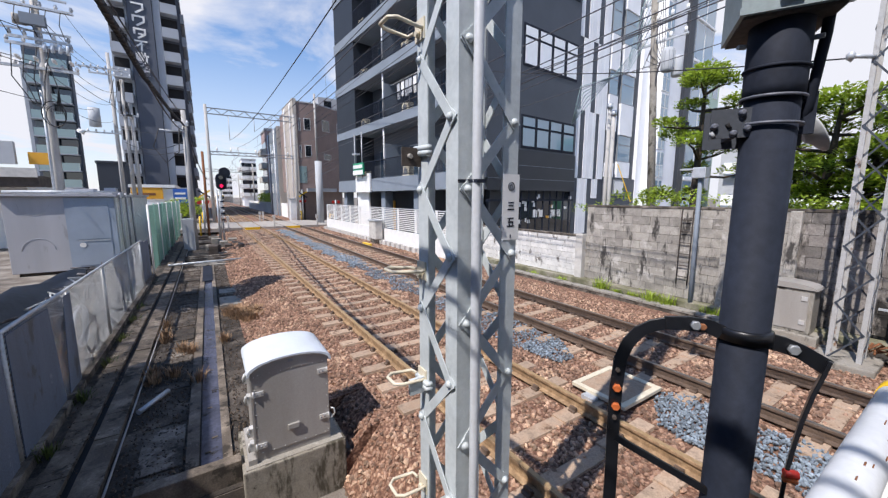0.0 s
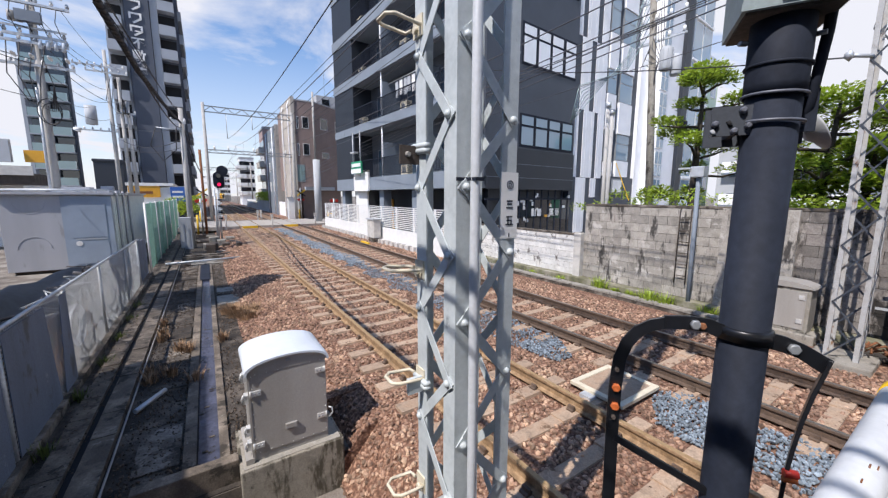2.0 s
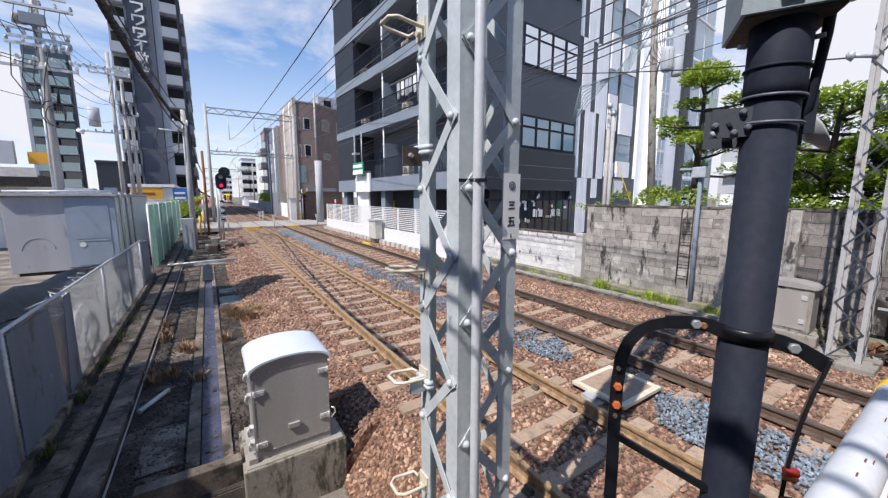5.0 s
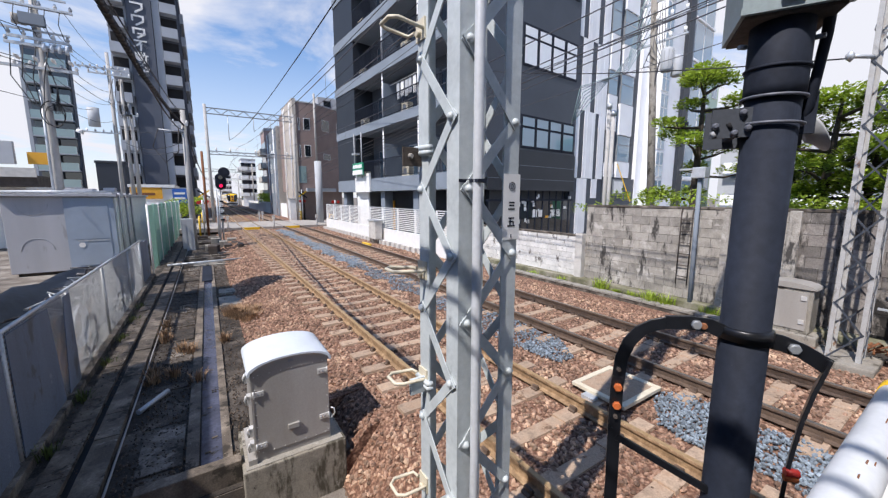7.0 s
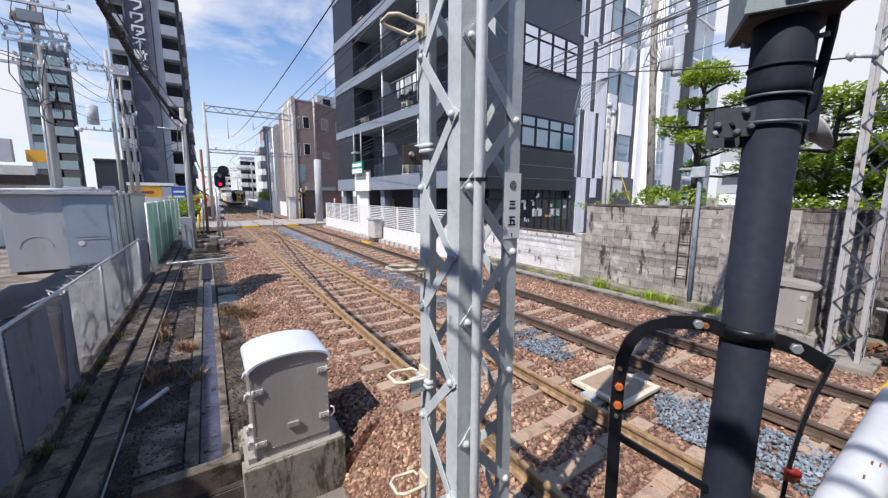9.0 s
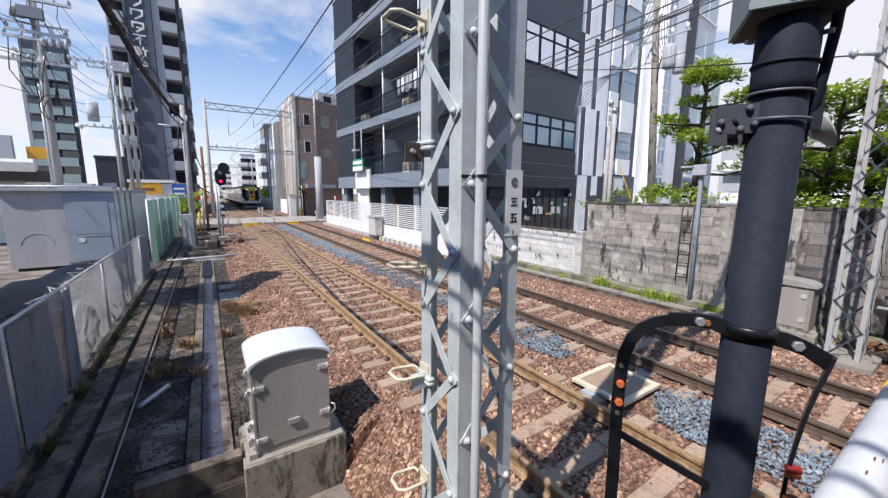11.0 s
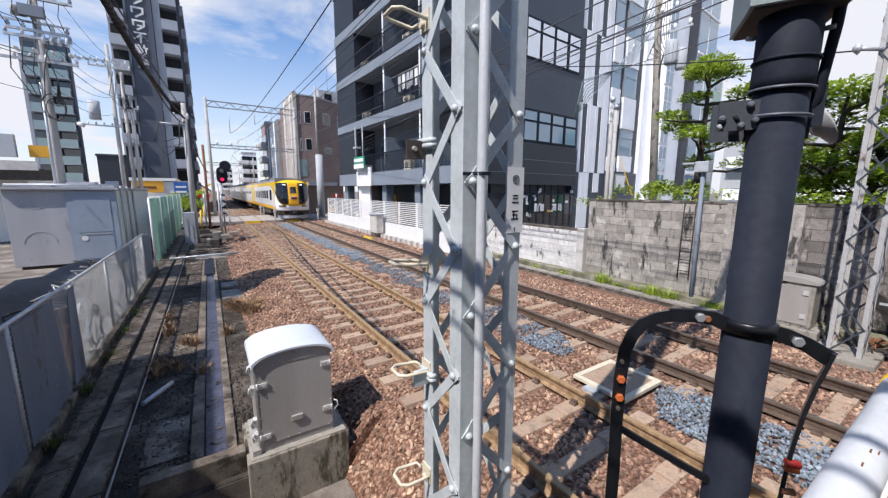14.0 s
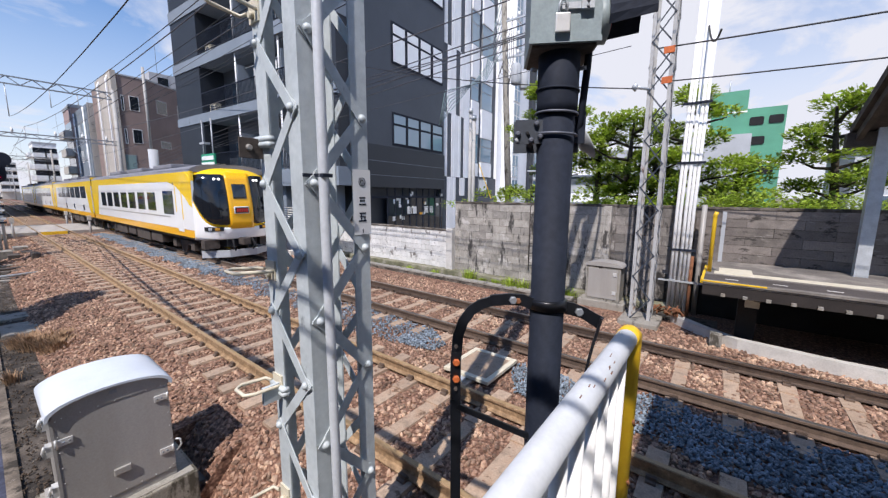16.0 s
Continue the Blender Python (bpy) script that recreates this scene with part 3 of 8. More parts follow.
for k, (xa, xb) in enumerate(RAILS):
    cx = (xa + xb) / 2
    track = thing("railway_track", (cx, 0, 0), ("rusty-railed track on concrete sleepers, beside the cable troughs", "brown-railed track on concrete sleepers, beside the concrete block wall")[k], "railway track")
    for x in (xa, xb):
        bm = bmesh.new()
        rail_mesh(bm, x, -40, 420)
        r = part("rail", bm, M["rail"] if k == 0 else M["raildark"], track, "rusty steel rail")
        part("running_surface", B(x - 0.026, x + 0.026, -40, 420, -0.001, 0.0025), M["railgold"] if k == 0 else M["railtop"], r, "rust-filmed rail head" if k == 0 else "worn shiny rail head")
    me = finish(sleeper_bm(cx, 0), "sleeper", M["sleeper"])
    clip_bm = bmesh.new()
    prism(clip_bm, [(-0.045, -0.158), (-0.045, -0.135), (-0.018, -0.128), (-0.016, -0.095), (0.016, -0.095), (0.018, -0.128), (0.045, -0.135), (0.045, -0.158)], "y", -0.045, 0.045)
    clips = finish(clip_bm, "rail_clip", M["raildark"])
    far = bmesh.new()
    y, i = -6.0, 0
    while y < 33:
        o = new("sleeper", me)
        o.parent, o.location = track, (R2.uniform(-0.02, 0.02), y, R2.uniform(-0.006, 0.004))
        o.rotation_euler.z = R2.uniform(-0.012, 0.012)
        for cxx in (-0.8025, -0.6325, 0.6325, 0.8025):
            if y < 13:
                c = new("rail_clip", clips)
                c.parent, c.location = o, (cxx - o.location.x, 0, 0)
        y += 0.62
    while y < 260:
        if not 34 < y < 43.6:
            box(far, cx - 1.2, cx + 1.2, y - 0.11, y + 0.11, -0.3, -0.16)
        y += 0.62
    tagged(part("sleeper_run", far, M["sleeper"], track), kind="stuff")


def stones(name, material, spots, label):
    """Loose crushed stones as one heap of small lumps; spots: (x, y, z, size)."""
    t = (1 + 5 ** 0.5) / 2
    base = np.array([(-1, t, 0), (1, t, 0), (-1, -t, 0), (1, -t, 0), (0, -1, t), (0, 1, t), (0, -1, -t), (0, 1, -t), (t, 0, -1), (t, 0, 1), (-t, 0, -1), (-t, 0, 1)], float)
    base /= np.linalg.norm(base[0])
    faces = np.array([(0, 11, 5), (0, 5, 1), (0, 1, 7), (0, 7, 10), (0, 10, 11), (1, 5, 9), (5, 11, 4), (11, 10, 2), (10, 7, 6), (7, 1, 8), (3, 9, 4), (3, 4, 2), (3, 2, 6), (3, 6, 8), (3, 8, 9), (4, 9, 5), (2, 4, 11), (6, 2, 10), (8, 6, 7), (9, 8, 1)])
    rng = np.random.default_rng(len(spots))
    spots = np.array(spots)
    n = len(spots)
    q = rng.normal(size=(n, 4))
    q /= np.linalg.norm(q, axis=1)[:, None]
    w, x, y, z = q.T
    rot = np.stack([1 - 2 * (y * y + z * z), 2 * (x * y - z * w), 2 * (x * z + y * w), 2 * (x * y + z * w), 1 - 2 * (x * x + z * z), 2 * (y * z - x * w), 2 * (x * z - y * w), 2 * (y * z + x * w), 1 - 2 * (x * x + y * y)], 1).reshape(n, 3, 3)
    pts = base[None] * rng.uniform(0.72, 1.15, (n, 12, 1)) * (np.array([1.0, 0.8, 0.62]) * rng.uniform(0.85, 1.2, (n, 1, 3)))
    pts = np.einsum("nij,nkj->nki", rot, pts) * spots[:, None, 3:4] + spots[:, None, :3]
    fs = (faces[None] + 12 * np.arange(n)[:, None, None]).reshape(-1, 3)
    me = bpy.data.meshes.new(name)
    me.from_pydata(pts.reshape(-1, 3).tolist(), [], fs.tolist())
    me.materials.append(material)
    return tagged(new(name, me), label, "gravel", kind="stuff")


def bed_z(x, y=9):
    if y < 3.95:
        xs, zs = [1.0, 1.12, 1.62], [-2.0, LOW - 0.36, -0.27]
    elif y < 4.8:
        xs, zs = [1.1, 1.16, 1.45], [-2.0, LOW - 0.1, -0.28]
    else:
        xs, zs = [0.2, 0.45, 1.25], [LOW, LOW + 0.02, -0.27]
    return float(np.interp(x, xs + [1.9, 8.0, 8.7, 9.9], zs + [-0.2, -0.19, -0.15, -0.12]))


def in_blue(x, y):
    wob = 0.16 * math.sin(y * 3.1) + 0.09 * math.sin(y * 7.7)
    if 4.6 < y < 33 and 4.62 + wob < x < 5.42 - wob * 0.3 + 0.15 * math.sin(y * 1.3):
        return True
    if 3.9 < y <= 4.6 and 4.7 + (4.6 - y) * 0.4 < x < 5.4 - (4.6 - y) * 0.3:
        return True
    if 3.7 < y < 6.4 and 4.5 + wob * 0.4 + max(0, 4.3 - y) * 0.5 < x < 5.5 - max(0, 4.4 - y) * 0.6:
        return True
    return y < 2.35 and 4.35 + wob * 0.5 < x < 5.35 + wob * 0.6 and y < 2.35 - abs(x - 5.0) * 0.6


rng = random.Random(3)
brown, blue = [], []
for _ in range(56000):
    y = -3 + 17.5 * rng.random() ** 1.25
    x = rng.uniform(0.5, 8.6)
    if any(abs(x - r) < 0.075 for p in RAILS for r in p):
        continue
    cxn = 3.07 if x < 4.7 else 6.31
    on = abs(x - cxn) < 1.22 and abs(((y + 6.0) / 0.62) - round((y + 6.0) / 0.62)) * 0.62 < 0.115
    if on and rng.random() < 0.93:
        continue
    if 4.2 < x < 5.13 and 2.27 < y < 3.1:
        continue
    s = rng.uniform(0.022, 0.042)
    b = in_blue(x, y)
    (blue if b else brown).append((x, y, bed_z(x, y) + rng.uniform(-0.012, 0.02) + (0.03 if b else 0), s * (0.75 if b else 1)))
for _ in range(16000):
    y = 12 + 22 * rng.random() ** 1.2
    x = rng.uniform(0.5, 8.6)
    if any(abs(x - r) < 0.08 for p in RAILS for r in p) or in_blue(x, y):
        continue
    cxn = 3.07 if x < 4.7 else 6.31
    if abs(x - cxn) < 1.22 and abs(((y + 6.0) / 0.62) - round((y + 6.0) / 0.62)) * 0.62 < 0.12:
        continue
    brown.append((x, y, bed_z(x) + rng.uniform(-0.01, 0.02), rng.uniform(0.04, 0.06)))
for _ in range(9000):
    y = 14 + 19 * rng.random()
    x = rng.uniform(4.5, 5.6)
    if in_blue(x, y):
        blue.append((x, y, bed_z(x) + rng.uniform(0, 0.02), rng.uniform(0.03, 0.05)))
for _ in range(5000):
    y = rng.uniform(-2, 4.6)
    x = rng.uniform(4.3, 5.5)
    if in_blue(x, y):
        blue.append((x, y, bed_z(x) + rng.uniform(0.0, 0.05), rng.uniform(0.018, 0.03)))
litter = []
for _ in range(7000):
    x, y = rng.uniform(-1.06, 0.55), 4.4 + 15 * rng.random() ** 1.3
    if -0.31 < x < -0.06:
        continue
    litter.append((x, y, LOW + 0.03 + rng.uniform(0, 0.012), rng.uniform(0.006, 0.02)))
for _ in range(700):
    litter.append((rng.uniform(-1.8, -1.4), 3 + 12 * rng.random(), LOW + 0.09, rng.uniform(0.006, 0.016)))
stones("path_litter", M["litter"], litter, "grit and leaf litter on the service path")
stones("ballast_stones", M["stone"], brown, "loose rust-brown ballast stones between the sleepers")
stones("new_ballast_stones", M["bluestone"], blue, "fresh blue-grey crushed stone between the two tracks")

# ---- lattice masts ----
def lattice_mast(x, y, side, z0, z1, material, leg, bay, name, label, lace_w, rivet_r, lace_mat=None):
    """A square lattice mast: four corner angles, zigzag lacing bars with rivets on four faces."""
    mast = thing(name, (x, y, z0), label, "lattice mast")
    h, s, hgt = side / 2, leg, z1 - z0
    for sx in (-1, 1):
        for sy in (-1, 1):
            bm = bmesh.new()
            prism(bm, [(sx * h, sy * h), (sx * (h - s), sy * h), (sx * (h - s), sy * (h - 0.009)), (sx * (h - 0.009), sy * (h - 0.009)), (sx * (h - 0.009), sy * (h - s)), (sx * h, sy * (h - s))], "z", 0, hgt)
            part("corner_angle", bm, material, mast, local=True)
    for face in range(4):
        n = (Vector((0, -1, 0)), Vector((1, 0, 0)), Vector((0, 1, 0)), Vector((-1, 0, 0)))[face]
        u = Vector((0, 0, 1)).cross(n)
        rm = None
        for k in range(int((hgt - 0.05) / bay)):
            zc = k * bay
            a = u * (h - s * 0.45) * (1 if k % 2 else -1)
            lift = n * (h + 0.004 + 0.007 * (k % 2))
            p0, p1 = a + lift + Vector((0, 0, zc)), -a + lift + Vector((0, 0, zc + bay))
            e = (p1 - p0).normalized() * lace_w * 0.6
            bm = bmesh.new()
            bar(bm, p0 - e, p1 + e, lace_w, 0.006, n)
            b = part("lacing_bar", bm, lace_mat or material, mast, local=True)
            if rivet_r:
                bm = bmesh.new()
                q = p1 + n * (0.003 + 0.007 * (1 - k % 2))
                sweep(bm, [q, q + n * 0.008, q + n * 0.016, q + n * 0.02], [rivet_r, rivet_r * 0.93, rivet_r * 0.6, rivet_r * 0.2], 10)
                part("rivet", bm, lace_mat or material, b, local=True)
    return mast


MX, MY, MS = 1.148, 1.551, 0.37
N0, W0 = MY - MS / 2, MX - MS / 2
mast = lattice_mast(MX, MY, MS, -0.655, 9.3, M["mastpaint"], 0.10, 0.3225, "lattice_mast", "grey-green painted riveted steel lattice mast with a number plate", 0.05, 0.021)
px = W0 + 0.078
part("conduit", S([(px, N0 - 0.045, -0.6), (px, N0 - 0.045, 1.2), (px - 0.004, N0 - 0.045, 2.4), (px, N0 - 0.045, 9.0)], 0.0235, 16), M["whitewear"], mast, "pale grey conduit pipe")
for z in (0.75, 2.605, 4.4):
    bm = bmesh.new()
    prism(bm, [(W0 - 0.004, N0 - 0.004), (px - 0.03, N0 - 0.006), (px - 0.025, N0 - 0.072), (px + 0.026, N0 - 0.072), (px + 0.03, N0 - 0.004), (px + 0.026, N0 - 0.068), (px - 0.022, N0 - 0.068), (px - 0.026, N0 - 0.001), (W0 + 0.02, N0 - 0.001)], "z", z - 0.008, z + 0.008)
    part("strap", bm, M["black"], mast, "black steel strap round the conduit")
for z in (2.78, 2.755, 1.5, 1.475):
    r = 0.016
    c = [(W0 - 0.012, N0 + MS - 0.11), (W0 - 0.012, N0 + MS + 0.01), (W0 + 0.10, N0 + MS + 0.012)]
    bm = S([(W0 + 0.012, N0 + MS - 0.115, z)] + [(a, b, z + 0.004 * i) for i, (a, b) in enumerate(c)], r, 8)
    part("tie_wire", bm, M["mastpaint"], mast)


def step_iron(z, tilt):
    """A looped foothold bolted to the far corner angle of the mast."""
    y0 = N0 + MS - 0.03
    si = part("step_iron", B(W0 - 0.008, W0, y0 - 0.05, y0 + 0.04, z - 0.05, z + 0.05), M["cream"], mast, "cream painted looped step iron")
    a = [(W0, y0 - 0.035, z), (W0 - 0.03, y0 - 0.04, z), (W0 - 0.15, y0 - 0.045, z + tilt), (W0 - 0.185, y0 - 0.02, z + tilt), (W0 - 0.185, y0 + 0.07, z + tilt), (W0 - 0.15, y0 + 0.1, z + tilt), (W0 - 0.02, y0 + 0.1, z), (W0 - 0.01, y0 + 0.05, z)]
    part("loop", S(a, 0.0095, 8), M["cream"], si)
    part("bolt", S([(W0 - 0.008, y0, z - 0.02), (W0 - 0.028, y0, z - 0.02)], 0.016, 6), M["cream"], si)


for z in (3.36, 2.135, 1.515, 0.84):
    step_iron(z, 0.012)
bm = B(W0 - 0.115, W0 - 0.004, N0 + MS - 0.036, N0 + MS - 0.027, 2.69, 2.785)
soft(bm, 0.003)
dv_ = part("bracket_plate", bm, M["under"], mast, "dark olive-grey bracket plate with a bolt")
part("bolt", S([(W0 - 0.07, N0 + MS - 0.036, 2.74), (W0 - 0.07, N0 + MS - 0.052, 2.74)], [0.016, 0.011], 10), M["boxgrey"], dv_)
# clamp box on the low step, number plate
part("cable_clamp", B(W0 - 0.10, W0 - 0.01, N0 + MS - 0.07, N0 + MS - 0.05, 1.44, 1.53), M["mastpaint"], mast)
plate = B(1.222, 1.332, N0 - 0.016, N0 - 0.011, 2.318, 2.645)
pl = part("number_plate", plate, M["white"], mast, "white enamel plate with black characters")
bm = bmesh.new()
xm = 1.277
yq = N0 - 0.0175
for z, w in ((2.505, 0.038), (2.49, 0.032), (2.472, 0.044)):
    box(bm, xm - w / 2, xm + w / 2, yq, yq + 0.001, z - 0.0035, z + 0.0035)
part("character", bm, M["black"], pl, "black painted character")
part("tick_mark", B(xm - 0.003, xm + 0.003, yq, yq + 0.001, 2.325, 2.345), M["black"], pl)
bm = bmesh.new()
for z, w in ((2.427, 0.04), (2.388, 0.05), (2.409, 0.036)):
    box(bm, xm - w / 2, xm + w / 2, yq, yq + 0.001, z - 0.0035, z + 0.0035)
box(bm, xm - 0.012, xm - 0.005, yq - 0.0005, yq + 0.001, 2.388, 2.427)
box(bm, xm + 0.010, xm + 0.017, yq - 0.0005, yq + 0.001, 2.388, 2.409)
part("character", bm, M["black"], pl, "black painted character")
bm = bmesh.new()
sweep(bm, [(xm + 0.02 * math.cos(a), yq + 0.0005, 2.585 + 0.02 * math.sin(a)) for a in [i * math.pi / 8 for i in range(17)]], 0.002, 4)
sweep(bm, [(xm + 0.008 * math.cos(a), yq + 0.0005, 2.583 + 0.011 * math.sin(a)) for a in [i * math.pi / 6 for i in range(13)]], 0.002, 4)
part("emblem", bm, M["black"], pl, "small black round emblem")
bm = B(MX - 0.4, MX + 0.4, MY - 0.4, MY + 0.4, LOW - 0.3, LOW + 0.1)
soft(bm, 0.02)
solo("mast_footing", bm, M["conc"], "square weathered concrete footing under the lattice mast", "footing")

# lattice beam joining the two masts over the tracks
gb_ = thing("mast_beam", (4.9, 1.35, 8.4), "grey steel lattice beam carrying insulators between the masts", "gantry beam")
for y in (1.2, 1.55):
    for z in (8.35, 8.85):
        part("chord", B(0.97, 8.85, y - 0.04, y + 0.04, z - 0.04, z + 0.04), M["mastpaint"], gb_)
    for i in range(16):
        bm = bmesh.new()
        bar(bm, (1.1 + i * 0.47, y, 8.35 + 0.5 * (i % 2)), (1.57 + i * 0.47, y, 8.85 - 0.5 * (i % 2)), 0.06, 0.02, (0, 1, 0))
        part("brace", bm, M["mastpaint"], gb_)
for x in (2.2, 3.07, 4.4, 5.2, 6.31, 7.6):
    part("insulator", S([(x, 1.37, 8.3), (x, 1.37, 8.2), (x, 1.37, 7.9), (x, 1.37, 7.8)], [0.04, 0.11, 0.11, 0.04], 12), M["white"], gb_)
for x in (3.07, 6.31):
    part("drop_arm", S([(x, 1.37, 7.8), (x, 1.37, 6.75), (x - 0.6, 1.37, 6.0), (x, 1.37, 5.4)], 0.03, 8), M["galv"], gb_)
for x in (5.0, 5.6, 7.0):
    part("equipment_can", S([(x, 1.37, 8.9), (x, 1.37, 9.6)], 0.2, 12), M["galv"], gb_)

# ---- relay cabinet on its plinth ----
bm = B(0.10, 1.17, 3.92, 4.75, -0.95, -0.29)
soft(bm, 0.018)
pln = thing("concrete_plinth", (0.63, 4.33, -0.95), "stained concrete plinth under the grey relay cabinet", "plinth")
part("block", bm, M["plinth"], pln)
bm = B(0.13, 1.14, 3.95, 4.72, -0.292, -0.282)
soft(bm, 0.003)
part("mortar_bed", bm, M["conc"], pln, "pale mortar bed")
cab = thing("relay_cabinet", (0.63, 4.33, -0.29), "warm-grey steel relay cabinet with a pale curved lid", "cabinet")
bm = B(0.23, 1.02, 4.03, 4.66, -0.29, 0.745)
soft(bm, 0.008)
part("body", bm, M["boxgrey"], cab)
bm = B(0.235, 1.015, 4.018, 4.032, -0.20, 0.715)
soft(bm, 0.004)
door = part("door", bm, M["boxgrey"], cab)
bm = bmesh.new()
top = [(0.20, 0.70), (0.20, 0.735)] + [(0.625 + 0.425 * math.cos(a), 0.735 + 0.125 * math.sin(a)) for a in [math.pi - i * math.pi / 14 for i in range(1, 14)]] + [(1.05, 0.735), (1.05, 0.70)] + [(1.03, 0.70)] + [(0.625 + 0.405 * math.cos(a), 0.715 + 0.125 * math.sin(a)) for a in [i * math.pi / 14 for i in range(1, 14)]] + [(0.22, 0.70)]
prism(bm, top, "y", 3.985, 4.72)
bmesh.ops.bevel(bm, geom=[e for e in bm.edges if abs(e.verts[0].co.y - e.verts[1].co.y) < 1e-4], offset=0.003, segments=1, affect="EDGES")
for f in bm.faces:
    f.smooth = f.normal.z > 0.5
lid = part("lid", bm, M["lid"], cab, "pale grey arched lid")
bm = bmesh.new()
prism(bm, [(0.222, 0.70)] + [(0.625 + 0.403 * math.cos(a), 0.713 + 0.125 * math.sin(a)) for a in [math.pi - i * math.pi / 14 for i in range(1, 14)]] + [(1.028, 0.70)], "y", 4.012, 4.70)
part("lid_front", bm, M["boxgrey"], lid, "shaded grey arch panel")
part("nameplate", B(0.60, 0.65, 4.004, 4.012, 0.77, 0.80), M["alu"], lid)


def latch(x, z, right):
    lt = part("latch", B(x - 0.055, x + 0.055, 4.004, 4.018, z - 0.028, z + 0.028), M["hinge"], cab, "bright zinc latch")
    part("pin", S([(x + right * 0.045, 3.998, z - 0.035), (x + right * 0.045, 3.998, z + 0.04)], 0.009, 8), M["hinge"], lt)
    for dx in (-0.035, 0.0):
        part("bolt", S([(x + dx * right, 4.004, z), (x + dx * right, 3.994, z)], 0.008, 6), M["alu"], lt)


for x, z, r in ((0.955, 0.575, 1), (0.955, 0.02, 1), (0.29, 0.49, -1), (0.29, -0.10, -1)):
    latch(x, z, r)
bm = B(0.56, 0.68, 3.99, 4.018, -0.005, 0.055)
soft(bm, 0.006)
part("handle", bm, M["boxgrey"], cab, "recessed grey handle plate")
for z in (0.66, 0.42, 0.05, -0.12):
    hg = part("side_latch", B(0.19, 0.232, 4.06, 4.14, z - 0.045, z + 0.045), M["hinge"], cab, "zinc side latch")
    part("lever", S([(0.185, 4.08, z - 0.05), (0.17, 4.07, z + 0.01), (0.185, 4.06, z + 0.06)], 0.012, 6), M["hinge"], hg)
for i in range(7):
    for x, z in ((0.262, -0.16 + i * 0.14), (0.995, -0.16 + i * 0.14), (0.30 + i * 0.11, 0.695), (0.30 + i * 0.11, -0.185)):
        part("rivet", S([(x, 4.019, z), (x, 4.012, z)], [0.006, 0.004], 6), M["hinge"], door)
part("hasp", S([(1.03, 4.0, -0.02), (1.07, 3.99, 0.03), (1.06, 3.99, 0.09), (1.03, 4.01, 0.10)], 0.009, 8), M["hinge"], cab, "zinc hasp")
part("rivet_strip", B(0.225, 0.245, 4.012, 4.022, -0.27, 0.74), M["boxgrey"], cab)
bm = B(0.16, 0.24, 4.0, 4.66, -0.29, -0.22)
part("foot_rail", bm, M["boxgrey"], cab)

# ---- black signal post with head, clamps and guard hoop ----
PX, PY = 1.425, 0.412
post = thing("signal_post", (PX, PY, LOW), "black painted round steel signal post with clamps and guard hoop", "signal post")
part("tube", S([(PX, PY, LOW), (PX, PY, 2.83)], 0.066, 40), M["black"], post)
part("sleeve", S([(PX, PY, 2.82), (PX, PY, 2.85), (PX, PY, 3.12)], 0.073, 40), M["black"], post)
for z in (2.745, 2.82, 2.90):
    bm = bmesh.new()
    sweep(bm, [(PX + 0.0745 * math.cos(a), PY + 0.0745 * math.sin(a), z + 0.004 * math.sin(a)) for a in [i * math.pi / 16 for i in range(33)]], 0.0045, 8)
    part("clamp_ring", bm, M["clampgrey"] if z < 2.85 else M["black"], post, "thin steel band clamp")
# the side bracket plate reaches to the left of the post as seen along the tracks
ux, uy = -0.50, 0.866
def off(a, b, z):
    """a along the bracket line, b across it towards the eye."""
    return (PX + ux * a - uy * b, PY + uy * a + ux * b, z)
def slab(a0, a1, b0, b1, z0, z1):
    bm = bmesh.new()
    box(bm, a0, a1, b0, b1, z0, z1)
    for v in bm.verts:
        v.co = Vector(off(*v.co))
    return bm
br = part("bracket", slab(0.05, 0.150, 0.03, 0.04, 2.71, 2.795), M["bracketgrey"], post, "dark blue-grey bolted bracket plate")
part("bracket_arm", slab(-0.10, 0.15, -0.085, -0.075, 2.69, 2.81), M["bracketgrey"], post)
part("spacer", slab(0.085, 0.10, -0.08, 0.03, 2.71, 2.79), M["black"], br)
for a, z in ((0.075, 2.78), (0.092, 2.722), (0.14, 2.745), (0.06, 2.735)):
    part("bolt", S([off(a, 0.04, z), off(a, 0.050, z), off(a, 0.056, z)], [0.010, 0.010, 0.005], 8), M["clampgrey"], br)
for a, z in ((0.143, 2.722), (0.105, 2.745)):
    part("slot", S([off(a - 0.004, 0.0401, z - 0.008), off(a + 0.004, 0.0412, z + 0.008)], 0.006, 8), M["greywall"] if a > 0.12 else M["dark"], br, "slotted hole")
part("back_bracket", slab(-0.115, -0.06, -0.05, -0.04, 2.72, 2.84), M["black"], post)
part("cable_duct", S([off(-0.05, -0.12, 2.62), off(-0.095, -0.04, 2.80), off(-0.10, 0.0, 2.98), off(-0.105, 0.0, 3.12)], 0.013, 10), M["black"], post, "black cable duct")
bm = S([off(-0.110, -0.10, 2.715), off(-0.125, -0.10, 2.722), off(-0.135, -0.10, 2.728), off(-0.139, -0.10, 2.73)], [0.015, 0.035, 0.062, 0.064], 24)
part("horn", bm, M["greywall"], post, "pale grey dish horn behind the post")
# head
hd = part("signal_head", slab(-0.115, 0.115, -0.15, 0.10, 3.03, 3.75), M["headpaint"], post, "blue-grey steel signal head with a padlock")
# bottom plate in a darker brown than the head
part("head_base", slab(-0.105, 0.105, -0.14, 0.09, 3.022, 3.03), M["under"], hd, "dark brown underside")
part("rim", slab(-0.118, 0.118, 0.10, 0.104, 3.03, 3.048), M["headpaint"], hd)
